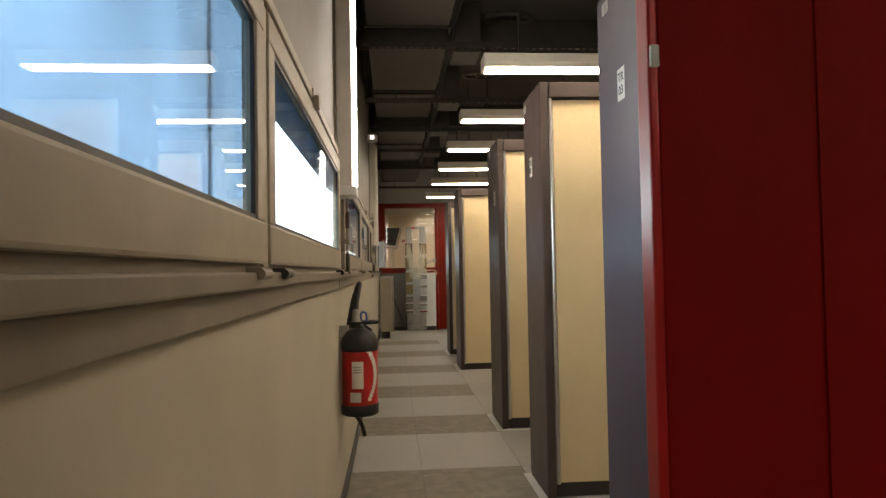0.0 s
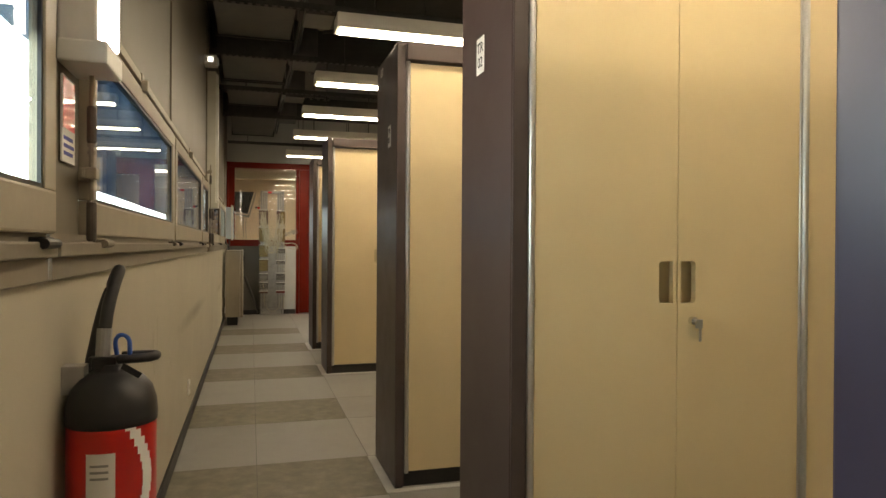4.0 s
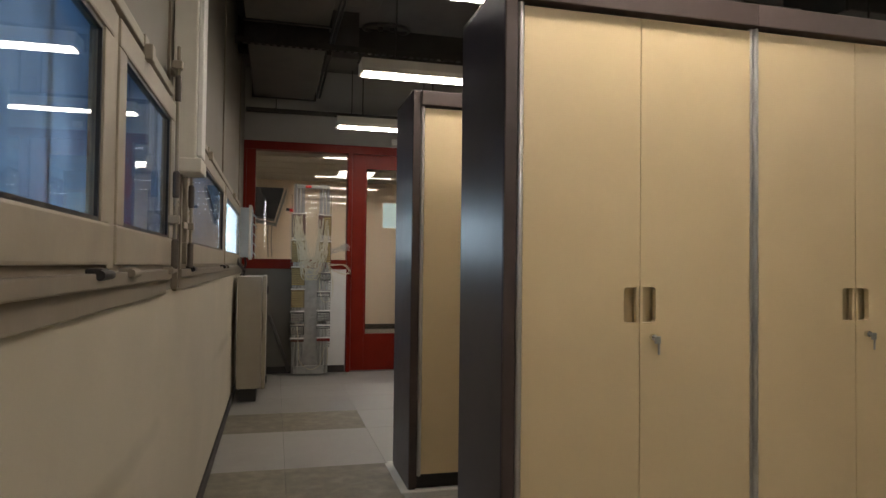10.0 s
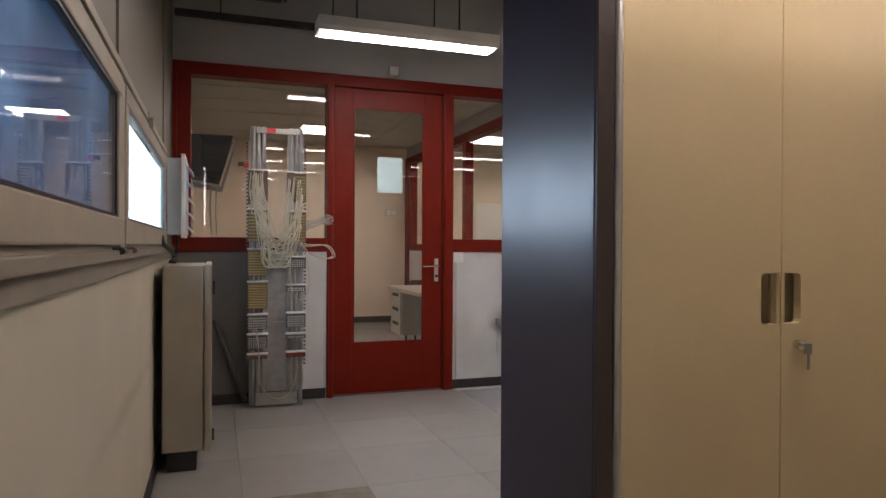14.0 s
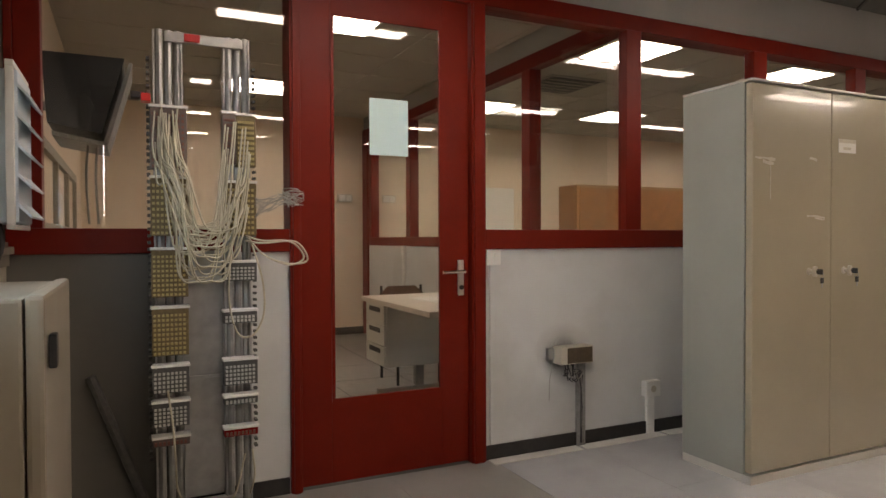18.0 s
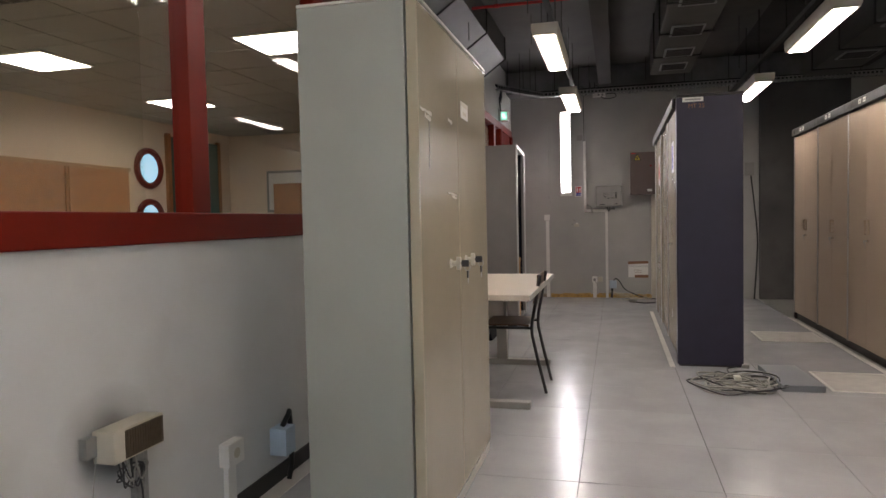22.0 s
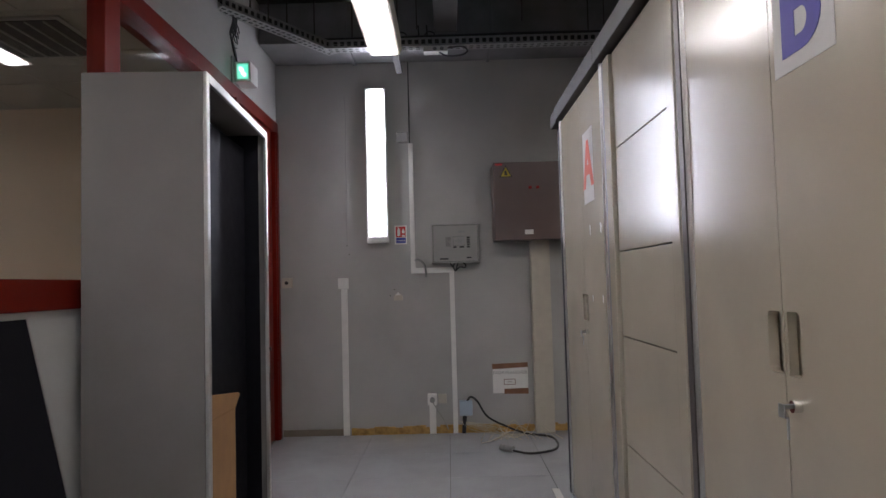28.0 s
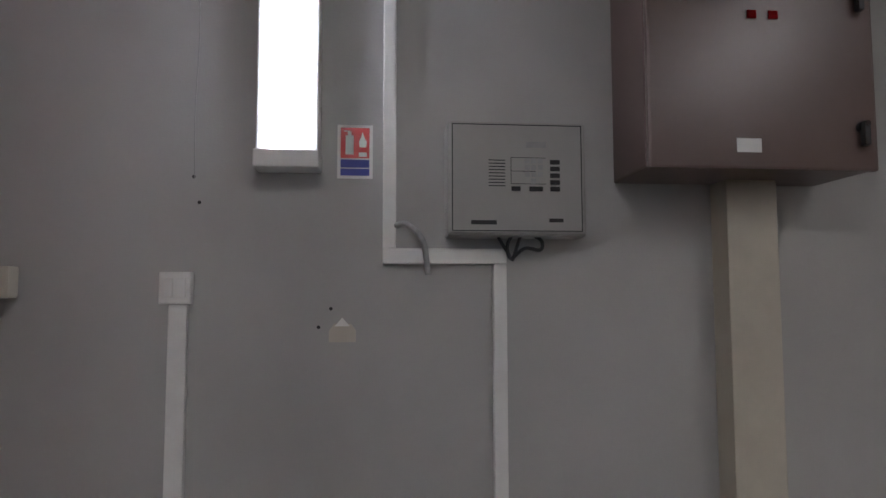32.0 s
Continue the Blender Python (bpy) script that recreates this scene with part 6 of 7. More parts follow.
part("plate", box(-0.03, 0.0, -0.033, 0.033, -0.035, 0.035, 0.004), IVORY, s2)
s3 = on_wall("blue_socket", "pale blue industrial socket with black cable", "socket", 11.547, 0.195)
part("case", box(-0.075, 0.0, -0.05, 0.05, -0.055, 0.055, 0.010), LIGHTBLUE, s3)
part("stem", rod(bmesh.new(), (-0.04, 0.01, -0.055), (-0.05, 0.02, -0.19), 0.016, 10), BLACK, s3)
part("cable", hose(bmesh.new(), [(-0.04, -0.01, 0.055), (-0.05, -0.04, 0.085), (-0.06, -0.09, 0.05), (-0.08, -0.16, -0.06), (-0.12, -0.30, -0.13), (-0.16, -0.45, -0.178), (-0.30, -0.62, -0.178), (-0.62, -0.60, -0.178), (-0.74, -0.42, -0.178), (-0.66, -0.30, -0.178)], 0.008, 8), BLACK, s3, "black rubber cable")
part("plug", rod(bmesh.new(), (-0.66, -0.30, -0.17), (-0.60, -0.22, -0.165), 0.022, 12), GREYBLOCK, s3)
wl = bmesh.new()
rg = random.Random(31)
for k in range(9):
    y = 11.05 + 0.05 * k
    hose(wl, [(EX - 0.05, 11.61, 0.10), (EX - 0.08, 11.45 - 0.03 * k, 0.02 + 0.01 * (k % 3)), (EX - 0.15 - 0.03 * k, y, 0.008), (EX - 0.12 - 0.02 * k, y - 0.10, 0.03 + 0.05 * (k % 3)), (EX - 0.3, y - 0.2, 0.006)], 0.002, 5)
tagged(part("loose_wires", wl, WIRE), "thin ivory wires trailing on the floor by the wall", "wires")
jb = on_wall("junction_box", "grey junction box high on the wall", "junction box", 11.991, 2.321)
part("case", box(-0.05, 0.0, -0.045, 0.045, -0.04, 0.04, 0.005), GREYBOX, jb)
fm = bmesh.new()
rg = random.Random(2)
y = 10.6
while y < 12.44:
    w = rg.uniform(0.03, 0.08)
    bx(fm, EX - rg.uniform(0.006, 0.018), EX, y, min(y + w, 12.44), 0.0, rg.uniform(0.045, 0.065))
    y += w
solid("baseboard_3", fm, FOAM, "ragged ochre glue strip left by a removed skirting", "skirting")
solid("baseboard_4", box(EX - 0.012, EX, 12.50, 12.97, 0.0, 0.05, 0.002), SILL, "grey skirting stub in the corner", "skirting")
pt = bmesh.new()
bx(pt, EX - 0.0012, EX, 9.90, 10.245, 0.58, 1.49)
bx(pt, EX - 0.0012, EX, 10.245, 10.28, 1.43, 1.478)
bx(pt, EX - 0.0012, EX, 10.245, 10.275, 0.945, 0.99)
bx(pt, EX - 0.0012, EX, 9.94, 10.01, 1.49, 1.528)
solid("trim_9", pt, mat("pale_plaster_patch", (0.52, 0.51, 0.53), 0.8, var=0.08, scale=5, stain=(0.42, 0.41, 0.42), stain_scale=5), "pale unpainted patch where a cabinet hung", "patch")
dk = bmesh.new()
for y, z in ((10.148, 1.26), (9.928, 1.27), (10.138, 0.92), (9.91, 0.91), (10.138, 0.82), (9.91, 0.827)):
    rod(dk, (EX - 0.0012, y, z), (EX - 0.004, y, z), 0.005, 8)
solid("trim_10", dk, INK, "old fixing plugs in the patch", "holes")

# corner door papers
for n, (x0, x1, z0, z1, m) in enumerate(((10.10, 10.405, 1.62, 1.898, PAPER), (10.015, 10.437, 1.472, 1.752, PAPER), (10.162, 10.37, 1.378, 1.475, FROST), (10.03, 10.428, 0.79, 1.376, mat("hung_white_cloth", (0.55, 0.56, 0.52), 0.8, var=0.1, scale=8)))):
    s = thing("paper_sheet", "white printed sheets taped on the corner door glass", "paper", (x0, 13.0225, z0), "door sheets")
    part("sheet", box(0.0, x1 - x0, -0.0012 - 0.0004 * n, 0.0, 0.0, z1 - z0), m, s)
    if n == 1:
        pb = bmesh.new()
        for k in range(13):
            bx(pb, 0.22, 0.42, -0.0022, -0.0017, 0.02 + 0.019 * k, 0.027 + 0.019 * k)
        for k in range(4):
            for q in range(2):
                rod(pb, (0.05 + 0.09 * q, -0.0017, 0.045 + 0.063 * k), (0.05 + 0.09 * q, -0.0022, 0.045 + 0.063 * k), 0.022, 10)
        tagged(part("print", pb, PAPERGREY, s), kind="stuff")

# exit sign and cables over the corner
es = thing("exit_sign", "small green lit exit sign box on the wall", "exit sign", (9.88, 12.985, 2.478))
part("case", box(-0.10, 0.06, -0.105, 0.0, 0.0, 0.130, 0.006), WHITE, es)
part("back_box", box(-0.13, 0.02, 0.0, 0.014, -0.02, 0.16, 0.004), GREYBLOCK, es)
part("face", box(-0.104, -0.100, -0.088, -0.020, 0.018, 0.112), EXITGREEN, es, "green lit face")
run = box(-0.1065, -0.104, -0.060, -0.046, 0.045, 0.082)
bx(run, -0.1065, -0.104, -0.074, -0.060, 0.034, 0.052)
bx(run, -0.1065, -0.104, -0.046, -0.034, 0.068, 0.092)
part("pictogram", run, EXITWHITE, es)
for k in range(5):
    lead = hose(bmesh.new(), [(9.62 + 0.015 * k, 12.97 - 0.01 * k, 2.92), (9.66 + 0.01 * k, 12.95, 2.84 - 0.02 * k), (9.68, 12.975, 2.76), (9.72 + 0.012 * k, 12.975, 2.70 - 0.015 * k), (9.78, 12.975, 2.66), (9.80, 12.975, 2.61)], 0.006, 6)
    tagged(part("hanging_cable", lead, CABLE), "dark cable drooping from the tray to the exit sign", "cable", "exit sign cables")
for k in range(3):
    coil = hose(bmesh.new(), [(9.74 + 0.05 * math.cos(a), 12.965 - 0.006 * k, 2.72 + 0.035 * k + 0.04 * math.sin(a)) for a in [i * math.pi / 4 for i in range(8)]], 0.004, 5)
    tagged(part("cable_coil", coil, CABLE), "small coil of dark cable beside the exit sign", "cable", "exit sign cables")

# ---- services under the hall soffit ----
ed = thing("air_duct", "wide galvanised duct along the top of the end wall", "air duct", (10.36, 8.0, 2.93), "hall ducts")
part("casing", box(0.0, 0.488, 0.0, 4.99, 0.0, CEIL - 2.95, 0.008), ENDDUCT, ed)
for y in (0.9, 2.1, 3.3, 4.36):
    part("flange", box(-0.014, 0.488, y - 0.012, y + 0.012, -0.014, CEIL - 2.95, 0.003), ENDDUCT, ed)


def slotted_tray(at, turn, length, label):
    """A perforated steel channel with cables lying in it."""
    t = thing("cable_tray", label, "cable tray", at, "cable trays", turn=turn)
    b = bmesh.new()
    bx(b, 0.0, length, 0.0, 0.10, 0.0, 0.003)
    for y in (0.0, 0.097):
        bx(b, 0.0, length, y, y + 0.003, 0.003, 0.014)
        bx(b, 0.0, length, y, y + 0.003, 0.046, 0.060)
        k = 0.0
        while k < length - 0.02:
            bx(b, k, k + 0.020, y, y + 0.003, 0.014, 0.046)
            k += 0.048
    part("channel", b, TRAYSTEEL, t)
    b = bmesh.new()
    k = 0.015
    while k < length - 0.03:
        for y in (0.02, 0.06):
            bx(b, k, k + 0.026, y, y + 0.018, -0.0012, -0.0004)
        k += 0.048
    tagged(part("slot_strip", b, BLACK, t), kind="stuff")
    for k, y in enumerate((0.03, 0.055, 0.075)):
        part("cable", hose(bmesh.new(), [(length * q / 5, y + 0.008 * math.sin(q * 2 + k), 0.045 + 0.012 * k + 0.006 * math.sin(q + 2 * k)) for q in range(6)], 0.013, 7), CABLE, t)
    for x in (0.25, length * 0.55, length - 0.2):
        part("drop", rod(bmesh.new(), (x, 0.05, 0.06), (x, 0.05, CEIL - at[2]), 0.005, 6), TRAY, t)
    return t


tr = slotted_tray((10.345, 8.3, 2.845), 90, 4.2, "perforated steel cable tray along the end wall")
for k, x in enumerate((3.46, 3.52)):
    part("tie", rod(bmesh.new(), (x, 0.09, 0.05), (x + 0.004, 0.092, 0.15), 0.006, 6), BLACK, tr)
for x in (3.40, 3.60):
    part("loop", hose(bmesh.new(), [(x, 0.09, 0.06), (x + 0.02, 0.095, 0.095), (x + 0.06, 0.095, 0.10), (x + 0.09, 0.09, 0.06)], 0.005, 6), CABLE, tr)
ub = thing("tray_outlet", "pale outlet box with a looped lead under the tray", "outlet", (10.24, 11.62, 2.80))
part("case", box(0.0, 0.08, 0.0, 0.17, 0.0, 0.043, 0.006), WHITE, ub)
for y in (0.04, 0.09):
    part("well", rod(bmesh.new(), (0.0, y, 0.02), (-0.0015, y, 0.02), 0.014, 12), GREYBLOCK, ub)
part("lead", hose(bmesh.new(), [(0.02, 0.0, 0.03), (0.0, -0.10, 0.03), (0.0, -0.14, 0.0), (0.0, -0.10, -0.03), (0.0, 0.0, -0.035), (0.02, 0.06, 0.0)], 0.006, 6), CABLE, ub)
slotted_tray((9.50, 12.96, 2.85), -33, 1.02, "perforated steel tray branch running to the partition")
# lamp support channels
for n, (y, x0, x1) in enumerate(((11.975, 4.2, 10.4), (10.065, 4.2, 10.4))):
    b = bmesh.new()
    bx(b, x0, x1, y - 0.02, y + 0.02, 2.70, 2.74)
    k = x0
    while k < x1:
        bx(b, k, k + 0.03, y - 0.022, y - 0.020, 2.708, 2.732)
        k += 0.06
    for k in (x0 + 0.1, (x0 + x1) / 2, x1 - 0.1):
        rod(b, (k, y, 2.74), (k, y, CEIL), 0.005, 6)
    tagged(part("lamp_channel", b, TRAY), "dark slotted channel carrying the hanging lamps", "lamp channel", "lamp channels")


def big_duct(y0, y1, x0, x1, z, vents):
    d = thing("air_duct", "square galvanised air duct with grilles underneath", "air duct", (x0, y0, z), "hall ducts")
    part("casing", box(0.0, x1 - x0, 0.0, y1 - y0, 0.0, CEIL - z - 0.02, 0.01), DUCT, d)
    x = 0.0
    while x < x1 - x0:
        part("flange", box(x - 0.012, x + 0.012, -0.014, y1 - y0 + 0.014, -0.014, CEIL - z, 0.003), TRAY, d)
        x += 0.9
    for v in vents:
        g = part("grille", box(v, v + 0.34, 0.08, y1 - y0 - 0.08, -0.012, 0.0, 0.004), STEEL, d, "metal air grille")
        part("throat", box(v + 0.03, v + 0.31, 0.10, y1 - y0 - 0.10, -0.014, -0.012), BLACK, g)
        sl = bmesh.new()
        for k in range(6):
            bx(sl, v + 0.04 + 0.045 * k, v + 0.055 + 0.045 * k, 0.10, y1 - y0 - 0.10, -0.018, -0.014)
        part("blade", sl, TRAY, g)


big_duct(10.66, 11.10, 4.6, 9.1, 2.80, (0.35, 1.55, 2.45, 3.25, 3.9))
gr = thing("ceiling_grille", "dark slotted air grille under the soffit", "air grille", (3.36, 9.98, 2.93))
part("frame", box(0.0, 0.36, 0.0, 0.26, 0.0, CEIL - 2.93, 0.004), DUCT, gr)
part("throat", box(0.02, 0.34, 0.02, 0.24, -0.003, -0.0005), BLACK, gr)
for k in range(5):
    part("slat", box(0.02, 0.34, 0.035 + 0.043 * k, 0.045 + 0.043 * k, -0.010, -0.003), TRAY, gr)
big_duct(8.95, 9.42, 3.6, 9.4, 2.72, (1.0, 2.3, 3.4, 4.6))
rp = thing("sprinkler_pipe", "thin red sprinkler pipe crossing under the soffit", "pipe", (6.80, 8.5, 3.04))
part("pipe", rod(bmesh.new(), (0, 0, 0), (0, 4.48, 0), 0.013, 10), FIRERED, rp)
for y in (0.6, 1.7, 2.9, 4.0):
    part("clip", rod(bmesh.new(), (0, y, 0.0), (0, y, CEIL - 3.04), 0.006, 6), TRAY, rp)
    part("joint", rod(bmesh.new(), (0, y - 0.02, 0), (0, y + 0.02, 0), 0.018, 10), FIRERED, rp)
rg = random.Random(17)
dr = bmesh.new()
for k in range(16):
    x, y = rg.uniform(5.0, 10.4), rg.uniform(9.9, 12.9)
    rod(dr, (x, y, rg.uniform(2.7, 2.95)), (x, y, CEIL), 0.004, 5)
tagged(part("drop_rods", dr, TRAY), "thin dark threaded rods hanging from the soffit", "rods", kind="stuff")
sd = thing("air_duct", "sloping grey duct along the top of the partition wall", "air duct", (4.0, 12.72, 2.80), "hall ducts")
part("casing", prism(bmesh.new(), [(0.0, 0.20), (0.28, 0.0), (0.28, 0.45), (0.0, 0.45)], lambda u, v, d: (d, u, v), 4.6), DUCT, sd)
for x in (0.0, 1.15, 2.3, 3.45, 4.58):
    part("flange", prism(bmesh.new(), [(-0.012, 0.195), (0.276, -0.014), (0.28, 0.45), (-0.012, 0.45)], lambda u, v, d: (x + d, u, v), 0.022), TRAY, sd)
cl = thing("column", "dark painted upright casing by the end wall", "column", (10.78, 8.5, 0.0))
part("casing", box(0.0, 0.15, 0.0, 1.10, 0.0, 2.93, 0.006), BLUESOFFIT, cl)
bxs = on_wall("wall_box", "small grey wall box with hanging cable", "junction box", 9.728, 1.783)
part("case", box(-0.06, 0.0, -0.06, 0.06, -0.09, 0.09, 0.006), GREYBOX, bxs)
part("cable", hose(bmesh.new(), [(-0.04, -0.02, -0.09), (-0.06, -0.06, -0.5), (-0.05, -0.10, -1.0), (-0.05, -0.06, -1.79)], 0.010, 6), CABLE, bxs)

# ---- offices behind the partition ----
OC = 2.64
solid("floor_2", box(-0.05, 11.13, 13.1, 17.85, -0.06, 0.0), OFFICEFLOOR, "mottled grey office lino floor", "floor")
jt = bmesh.new()
for k in range(18):
    bx(jt, 0.1 + 0.6 * k, 0.105 + 0.6 * k, 13.12, 17.74, 0.0, 0.0008)
for k in range(8):
    bx(jt, 0.01, 10.92, 13.4 + 0.6 * k, 13.405 + 0.6 * k, 0.0, 0.0008)
solid("trim_11", jt, GROUT, "thin joints of the office floor tiles", "trim")
ce = bmesh.new()
bx(ce, 0.0, 10.85, 13.1, 17.75, OC, OC + 0.05)
for i in range(19):
    bx(ce, 0.0 + 0.6 * i, 0.018 + 0.6 * i, 13.1, 17.74, OC - 0.006, OC)
for i in range(8):
    bx(ce, 0.0, 10.92, 13.25 + 0.6 * i, 13.268 + 0.6 * i, OC - 0.0055, OC)
solid("ceiling_3", ce, CEILTILE, "suspended office ceiling of pale mineral tiles", "ceiling")
solid("wall_office_west", box(-0.05, 0.0, 13.1, 17.75, 0.0, 3.35), OFFICEWALL, "beige office side wall", "wall")
solid("wall_office_back", box(-0.05, 11.13, 17.75, 17.85, 0.0, 3.35), OFFICEWALL, "beige back wall of the offices", "wall")
solid("wall_office_east", box(10.85, 11.13, 13.1, 17.75, 0.0, 3.35), OFFICEWALL, "beige end wall of the large office", "wall")
solid("baseboard_5", box(0.0, 10.85, 17.738, 17.75, 0.0, 0.09, 0.002), RUBBER, "black skirting in the offices", "skirting")
solid("wall_dado", box(3.06, 3.14, 13.12, 17.75, 0.0, 1.085), PALEWALL, "pale dado of the cross partition", "wall")
solid("wall_bulkhead", box(3.06, 3.14, 13.12, 17.75, 2.485, OC), GREYBOX, "grey bulkhead above the cross partition", "wall")
cross = thing("window_partition_2", "dark red glazed cross partition between the offices", "partition", kind="structure")
part("head", box(3.05, 3.15, 13.12, 17.75, 2.385, 2.485, 0.005), RED, cross)
part("rail", box(3.05, 3.15, 13.12, 17.75, 1.085, 1.18, 0.005), RED, cross)
CP = (13.12, 14.02, 15.18, 16.26, 17.45)
for y in CP[1:]:
    part("post", box(3.05, 3.15, y, y + 0.11, 1.18, 2.385, 0.005), RED, cross)
for a, b in zip(CP, CP[1:]):
    part("pane", box(3.097, 3.103, a + 0.11, b, 1.18, 2.385), INNERGLASS, cross).visible_shadow = False
part("end_post", box(3.04, 3.16, 17.56, 17.75, 0.0, 2.485, 0.005), RED, cross)


def ceiling_panel(x, y, lit=True, w=0.6, d=0.6):
    l = thing("office_light", "square louvred office ceiling light" if lit else "square ceiling air grille", "ceiling light" if lit else "air grille", (x, y, OC - 0.006), "office ceiling fittings")
    part("frame", box(-w / 2, w / 2, -d / 2, d / 2, -0.014, 0.0, 0.003), LAMPBODY if lit else GREYBOX, l)
    part("diffuser" if lit else "throat", box(-w / 2 + 0.03, w / 2 - 0.03, -d / 2 + 0.03, d / 2 - 0.03, -0.018, -0.014), PANELGLOW if lit else BLACK, l)
    f = bmesh.new()
    for k in range(1, 6):
        bx(f, -w / 2 + 0.03, w / 2 - 0.03, -d / 2 + d * k / 6 - 0.004, -d / 2 + d * k / 6 + 0.004, -0.026, -0.018)
    part("louvre", f, LAMPBODY if lit else GREYBOX, l)


for x, y, lit in ((1.70, 14.25, True), (1.58, 16.45, True), (4.0, 14.05, True), (5.88, 14.1, True), (5.74, 16.35, True), (4.0, 16.45, True), (7.9, 16.5, True), (9.35, 13.98, False), (4.17, 15.22, False)):
    ceiling_panel(x, y, lit)

dk = thing("desk", "pale grey office desk with three drawers", "desk", (1.995, 13.45, 0.0))
part("desktop", box(0.0, 1.0, 0.0, 1.24, 0.705, 0.74, 0.006), TABLETOP, dk)
part("panel", box(0.60, 0.63, 0.06, 1.19, 0.265, 0.705, 0.003), OFFWHITE, dk)
pd = part("pedestal", box(0.05, 0.60, 0.83, 1.22, 0.265, 0.705, 0.004), OFFWHITE, dk)
for k in range(3):
    z = 0.272 + 0.144 * k
    d2 = part("drawer", box(0.030, 0.050, 0.84, 1.21, z, z + 0.137, 0.004), OFFWHITE, pd)
    part("pull", box(0.026, 0.0305, 0.91, 1.13, z + 0.085, z + 0.118, 0.001), BLACK, pd)
for y in (0.05, 1.14):
    part("leg", box(0.40, 0.47, y, y + 0.05, 0.05, 0.705, 0.004), GREYBOX, dk)
    part("foot", box(0.10, 0.95, y, y + 0.05, 0.0, 0.05, 0.006), GREYBOX, dk)
ds = thing("paper_sheet", "white sheets lying on the desk", "paper", (2.32, 14.12, 0.7405), turn=12)
part("sheet", box(-0.10, 0.11, -0.15, 0.15, 0.0, 0.002), PAPER, ds)
part("sheet", box(-0.06, 0.15, -0.08, 0.22, 0.002, 0.004), PAPER, ds)
c2 = thing("chair", "brown wooden chair behind the desk", "chair", (2.52, 15.0, 0.0))
part("seat", box(-0.2, 0.2, -0.2, 0.2, 0.43, 0.45, 0.006), WOOD, c2)
part("backrest", prism(bmesh.new(), [(-0.20, 0.70), (-0.12, 0.765), (0.12, 0.765), (0.20, 0.70), (0.18, 0.66), (-0.18, 0.66)], lambda u, v, d: (u, 0.18 + d, v), 0.018), WOOD, c2)
for x in (-0.18, 0.18):
    for y, h in ((-0.18, 0.43), (0.19, 0.77)):
        part("leg", rod(bmesh.new(), (x, y, 0.0), (x, y, h), 0.012, 8), BLACK, c2)

for n, (x, y) in enumerate(((2.81, 17.738), (3.38, 17.738))):
    s = thing("double_socket", "white double wall socket", "socket", (x, y, 1.655), "office sockets")
    for dx in (-0.035, 0.045):
        part("plate", box(dx - 0.035, dx + 0.035, -0.03, 0.012, -0.04, 0.04, 0.005), WHITE, s)
    part("mount", box(-0.09, 0.10, -0.012, 0.012, -0.05, 0.05, 0.004), IVORY, s)
cu = thing("control_plate", "white control with trunking on the cross partition", "switch", (3.045, 16.42, 1.04))
part("plate", box(-0.02, 0.015, -0.035, 0.035, -0.05, 0.05, 0.004), WHITE, cu)
part("trunking", box(-0.012, 0.015, -0.012, 0.012, -1.04, -0.05, 0.002), WHITE, cu)

tv = thing("monitor", "dark old monitor hung on a wall bracket", "monitor", (0.02, 13.45, 1.66))
part("case", prism(bmesh.new(), [(0.08, 0.04), (0.30, 0.0), (0.40, 0.36), (0.06, 0.36)], lambda u, v, d: (u, d, v), 0.40), BLACK, tv)
part("tray", prism(bmesh.new(), [(0.10, 0.0), (0.31, -0.04), (0.42, 0.34), (0.435, 0.335), (0.325, -0.06), (0.10, -0.02)], lambda u, v, d: (u, -0.02 + d, v), 0.44), GREYBLOCK, tv)
part("arm", box(-0.02, 0.12, 0.15, 0.19, 0.12, 0.16, 0.004), GREYBLOCK, tv)
for dx in (0.24, 0.28):
    part("lead", hose(bmesh.new(), [(dx, 0.1, -0.03), (dx - 0.01, 0.1, -0.2), (dx, 0.1, -0.42)], 0.006, 5), GREYWIRE, tv)
ow = thing("window_8", "grey framed office window band with pale daylight", "window", (0.0, 14.0, 1.2), kind="structure")
part("frame", box(0.0, 0.03, 0.0, 2.6, 0.0, 0.06), SASH, ow)
part("frame", box(0.0, 0.03, 0.0, 2.6, 0.46, 0.52), SASH, ow)
for y in (0.0, 0.85, 1.7, 2.55):
    part("stile", box(0.0, 0.03, y, y + 0.06, 0.06, 0.46), SASH, ow)

# far side of the large office
for x0, x1 in ((5.95, 6.94), (6.96, 7.94)):
    w = thing("wood_cupboard", "orange-brown wooden cupboard against the office wall", "cupboard", (x0, 17.30, 0.0), "office cupboards")
    part("carcass", box(0.0, x1 - x0, 0.02, 0.44, 0.0, 1.89, 0.005), OAK, w)
    part("door", box(0.03, x1 - x0 - 0.03, 0.0, 0.02, 0.06, 1.85, 0.004), OAK, w)
    part("frame", box(0.0, x1 - x0, -0.006, 0.0, 1.85, 1.89), CORK, w)
for z in (1.97, 1.27):
    p = thing("window_porthole", "round porthole window in a red frame with blue daylight", "window", (8.83, 17.75, z), "portholes")
    r = bmesh.new()
    hose(r, [(0.24 * math.cos(a), -0.02, 0.24 * math.sin(a)) for a in [k * math.pi / 8 for k in range(17)]], 0.045, 8, 3)
    part("rim", r, RED, p)
    part("pane", rod(bmesh.new(), (0, -0.012, 0), (0, -0.006, 0), 0.22, 28), BLUEWINDOW, p)
gd = thing("door_4", "dark green door with wooden frame at the office end", "door", kind="structure")
part("leaf", box(9.27, 10.44, 17.70, 17.75, 0.0, 2.46, 0.004), GREENDOOR, gd)
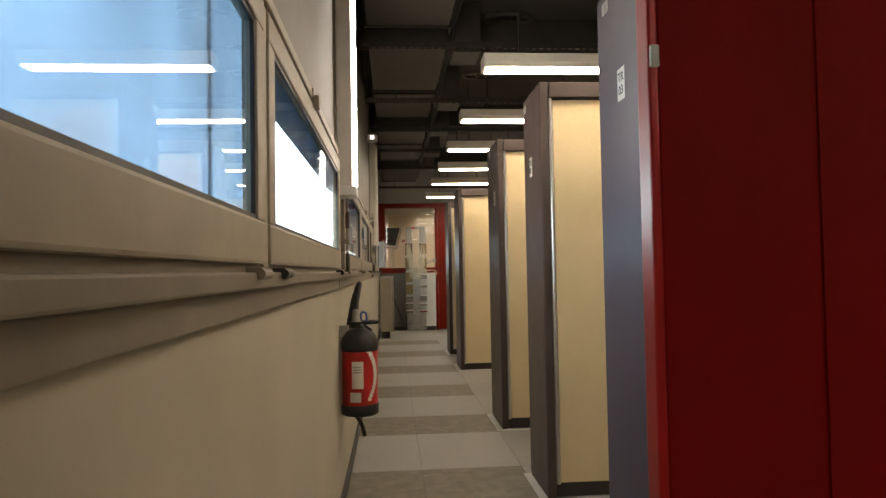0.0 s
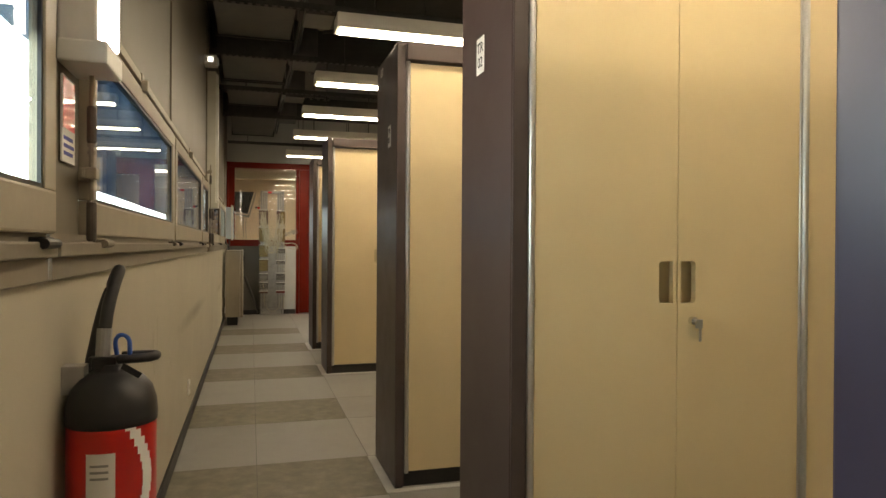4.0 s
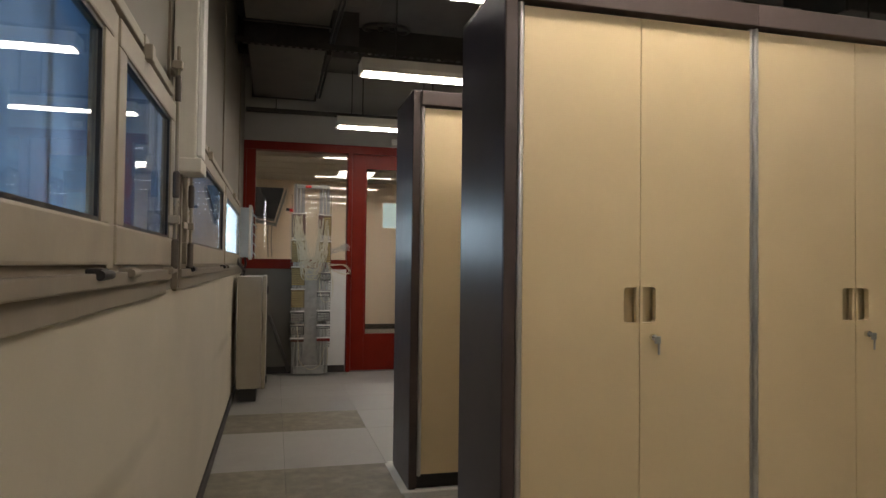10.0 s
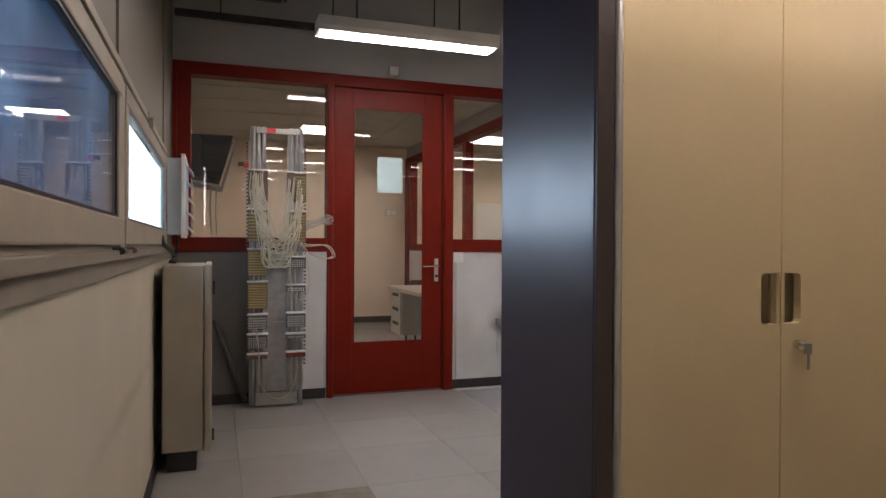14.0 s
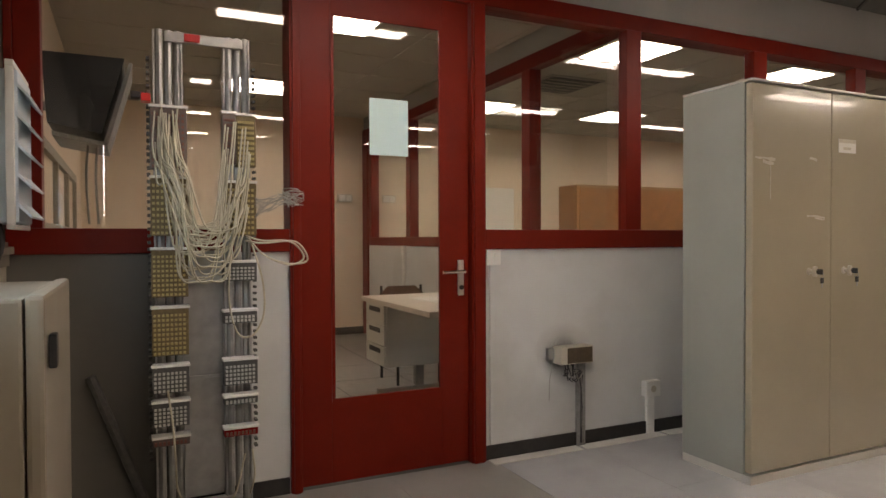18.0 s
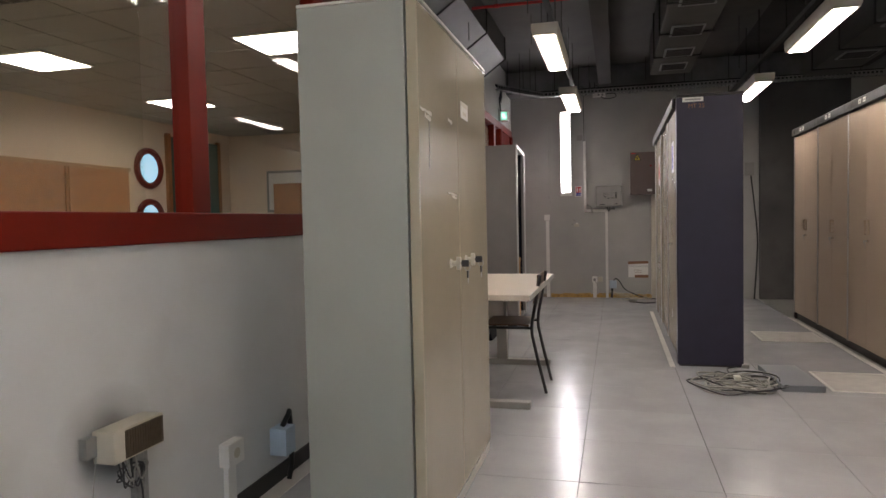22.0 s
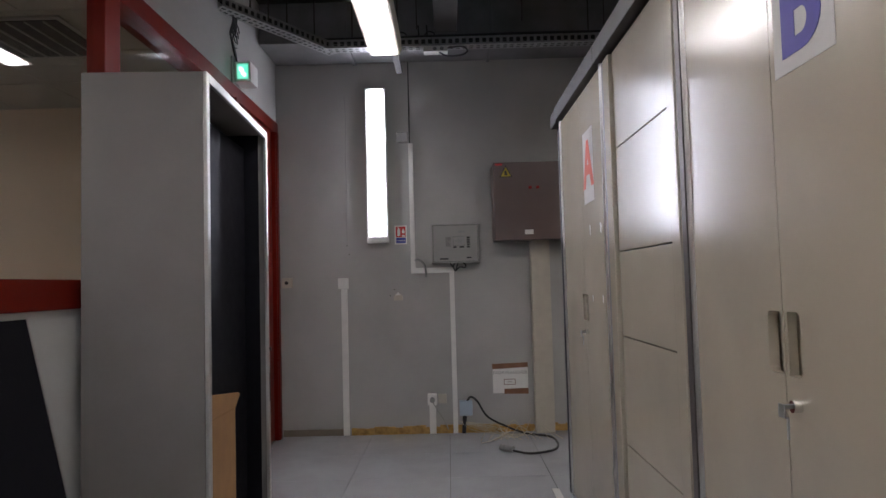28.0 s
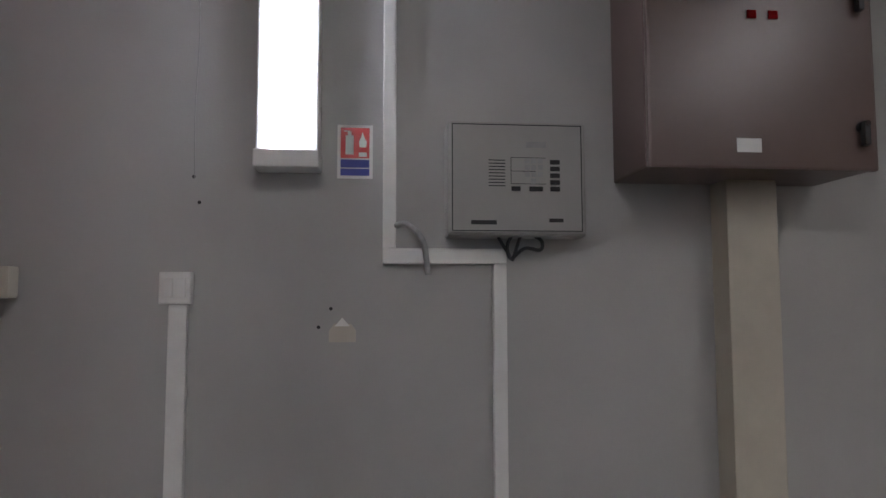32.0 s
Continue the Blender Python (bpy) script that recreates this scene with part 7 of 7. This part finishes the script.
for x in (9.20, 10.44):
    part("jamb", box(x, x + 0.07, 17.69, 17.75, 0.0, 2.50, 0.004), OAK, gd)
ex = thing("exit_sign", "green lit exit sign above the green door", "exit sign", (9.78, 17.75, 2.53))
part("case", box(-0.12, 0.12, -0.05, 0.0, 0.0, 0.075, 0.004), WHITE, ex)
part("face", box(-0.11, 0.11, -0.054, -0.05, 0.006, 0.069), EXITGREEN, ex)
pb = thing("notice_board", "pale board on the beige office wall", "notice board", (4.7, 17.75, 1.56))
part("board", box(-0.5, 0.5, -0.02, 0.0, -0.3, 0.28, 0.003), PAPER, pb)
pb = thing("notice_board", "plan in a dark frame on the office wall", "notice board", (10.85, 16.72, 1.70))
part("board", box(-0.02, 0.0, -0.3, 0.3, -0.3, 0.3, 0.003), PAPER, pb)
part("frame", box(-0.018, 0.0, -0.34, 0.34, -0.34, 0.34, 0.003), GREYBLOCK, pb)
eb2 = thing("meter_box", "grey meter boxes with conduits on the office wall", "meter box", (10.85, 14.46, 2.03))
part("case", box(-0.10, 0.0, -0.10, 0.0, 0.22, 0.45, 0.006), GREYBLOCK, eb2)
part("lid", box(-0.106, -0.10, -0.09, -0.01, 0.24, 0.43), PAPER, eb2)
part("case", box(-0.09, 0.0, -0.10, 0.0, 0.10, 0.20, 0.006), GREYBLOCK, eb2)
part("case", box(-0.12, 0.0, -0.40, -0.20, -0.02, 0.45, 0.006), BROWNBOX, eb2)
for y in (-0.05, -0.30):
    part("conduit", rod(bmesh.new(), (-0.03, y, 0.45), (-0.03, y, OC - 2.03), 0.025, 8), BROWNBOX, eb2)
wd = thing("wood_cupboard", "brown wooden cupboard against the end wall", "cupboard", (10.85, 15.77, 0.0), "office cupboards")
part("carcass", box(-0.42, 0.0, 0.0, 0.95, 0.0, 1.80, 0.005), OAK, wd)
for a in (0.02, 0.48):
    part("door", box(-0.44, -0.42, a, a + 0.45, 0.06, 1.77, 0.004), OAK, wd)

# ---- outside ----
solid("ground", box(-400, -0.25, -300, 300, -0.4, -0.3), CONCRETE, "pale paving outside the windows", "ground")

# Glowing sheet four metres out, added in place of a bright overcast sky.
solid("backdrop", box(-4.2, -4.0, -60, 90, -0.3, 9), HAZE, "glowing sheet on the paving standing in for bright overcast sky", "backdrop")
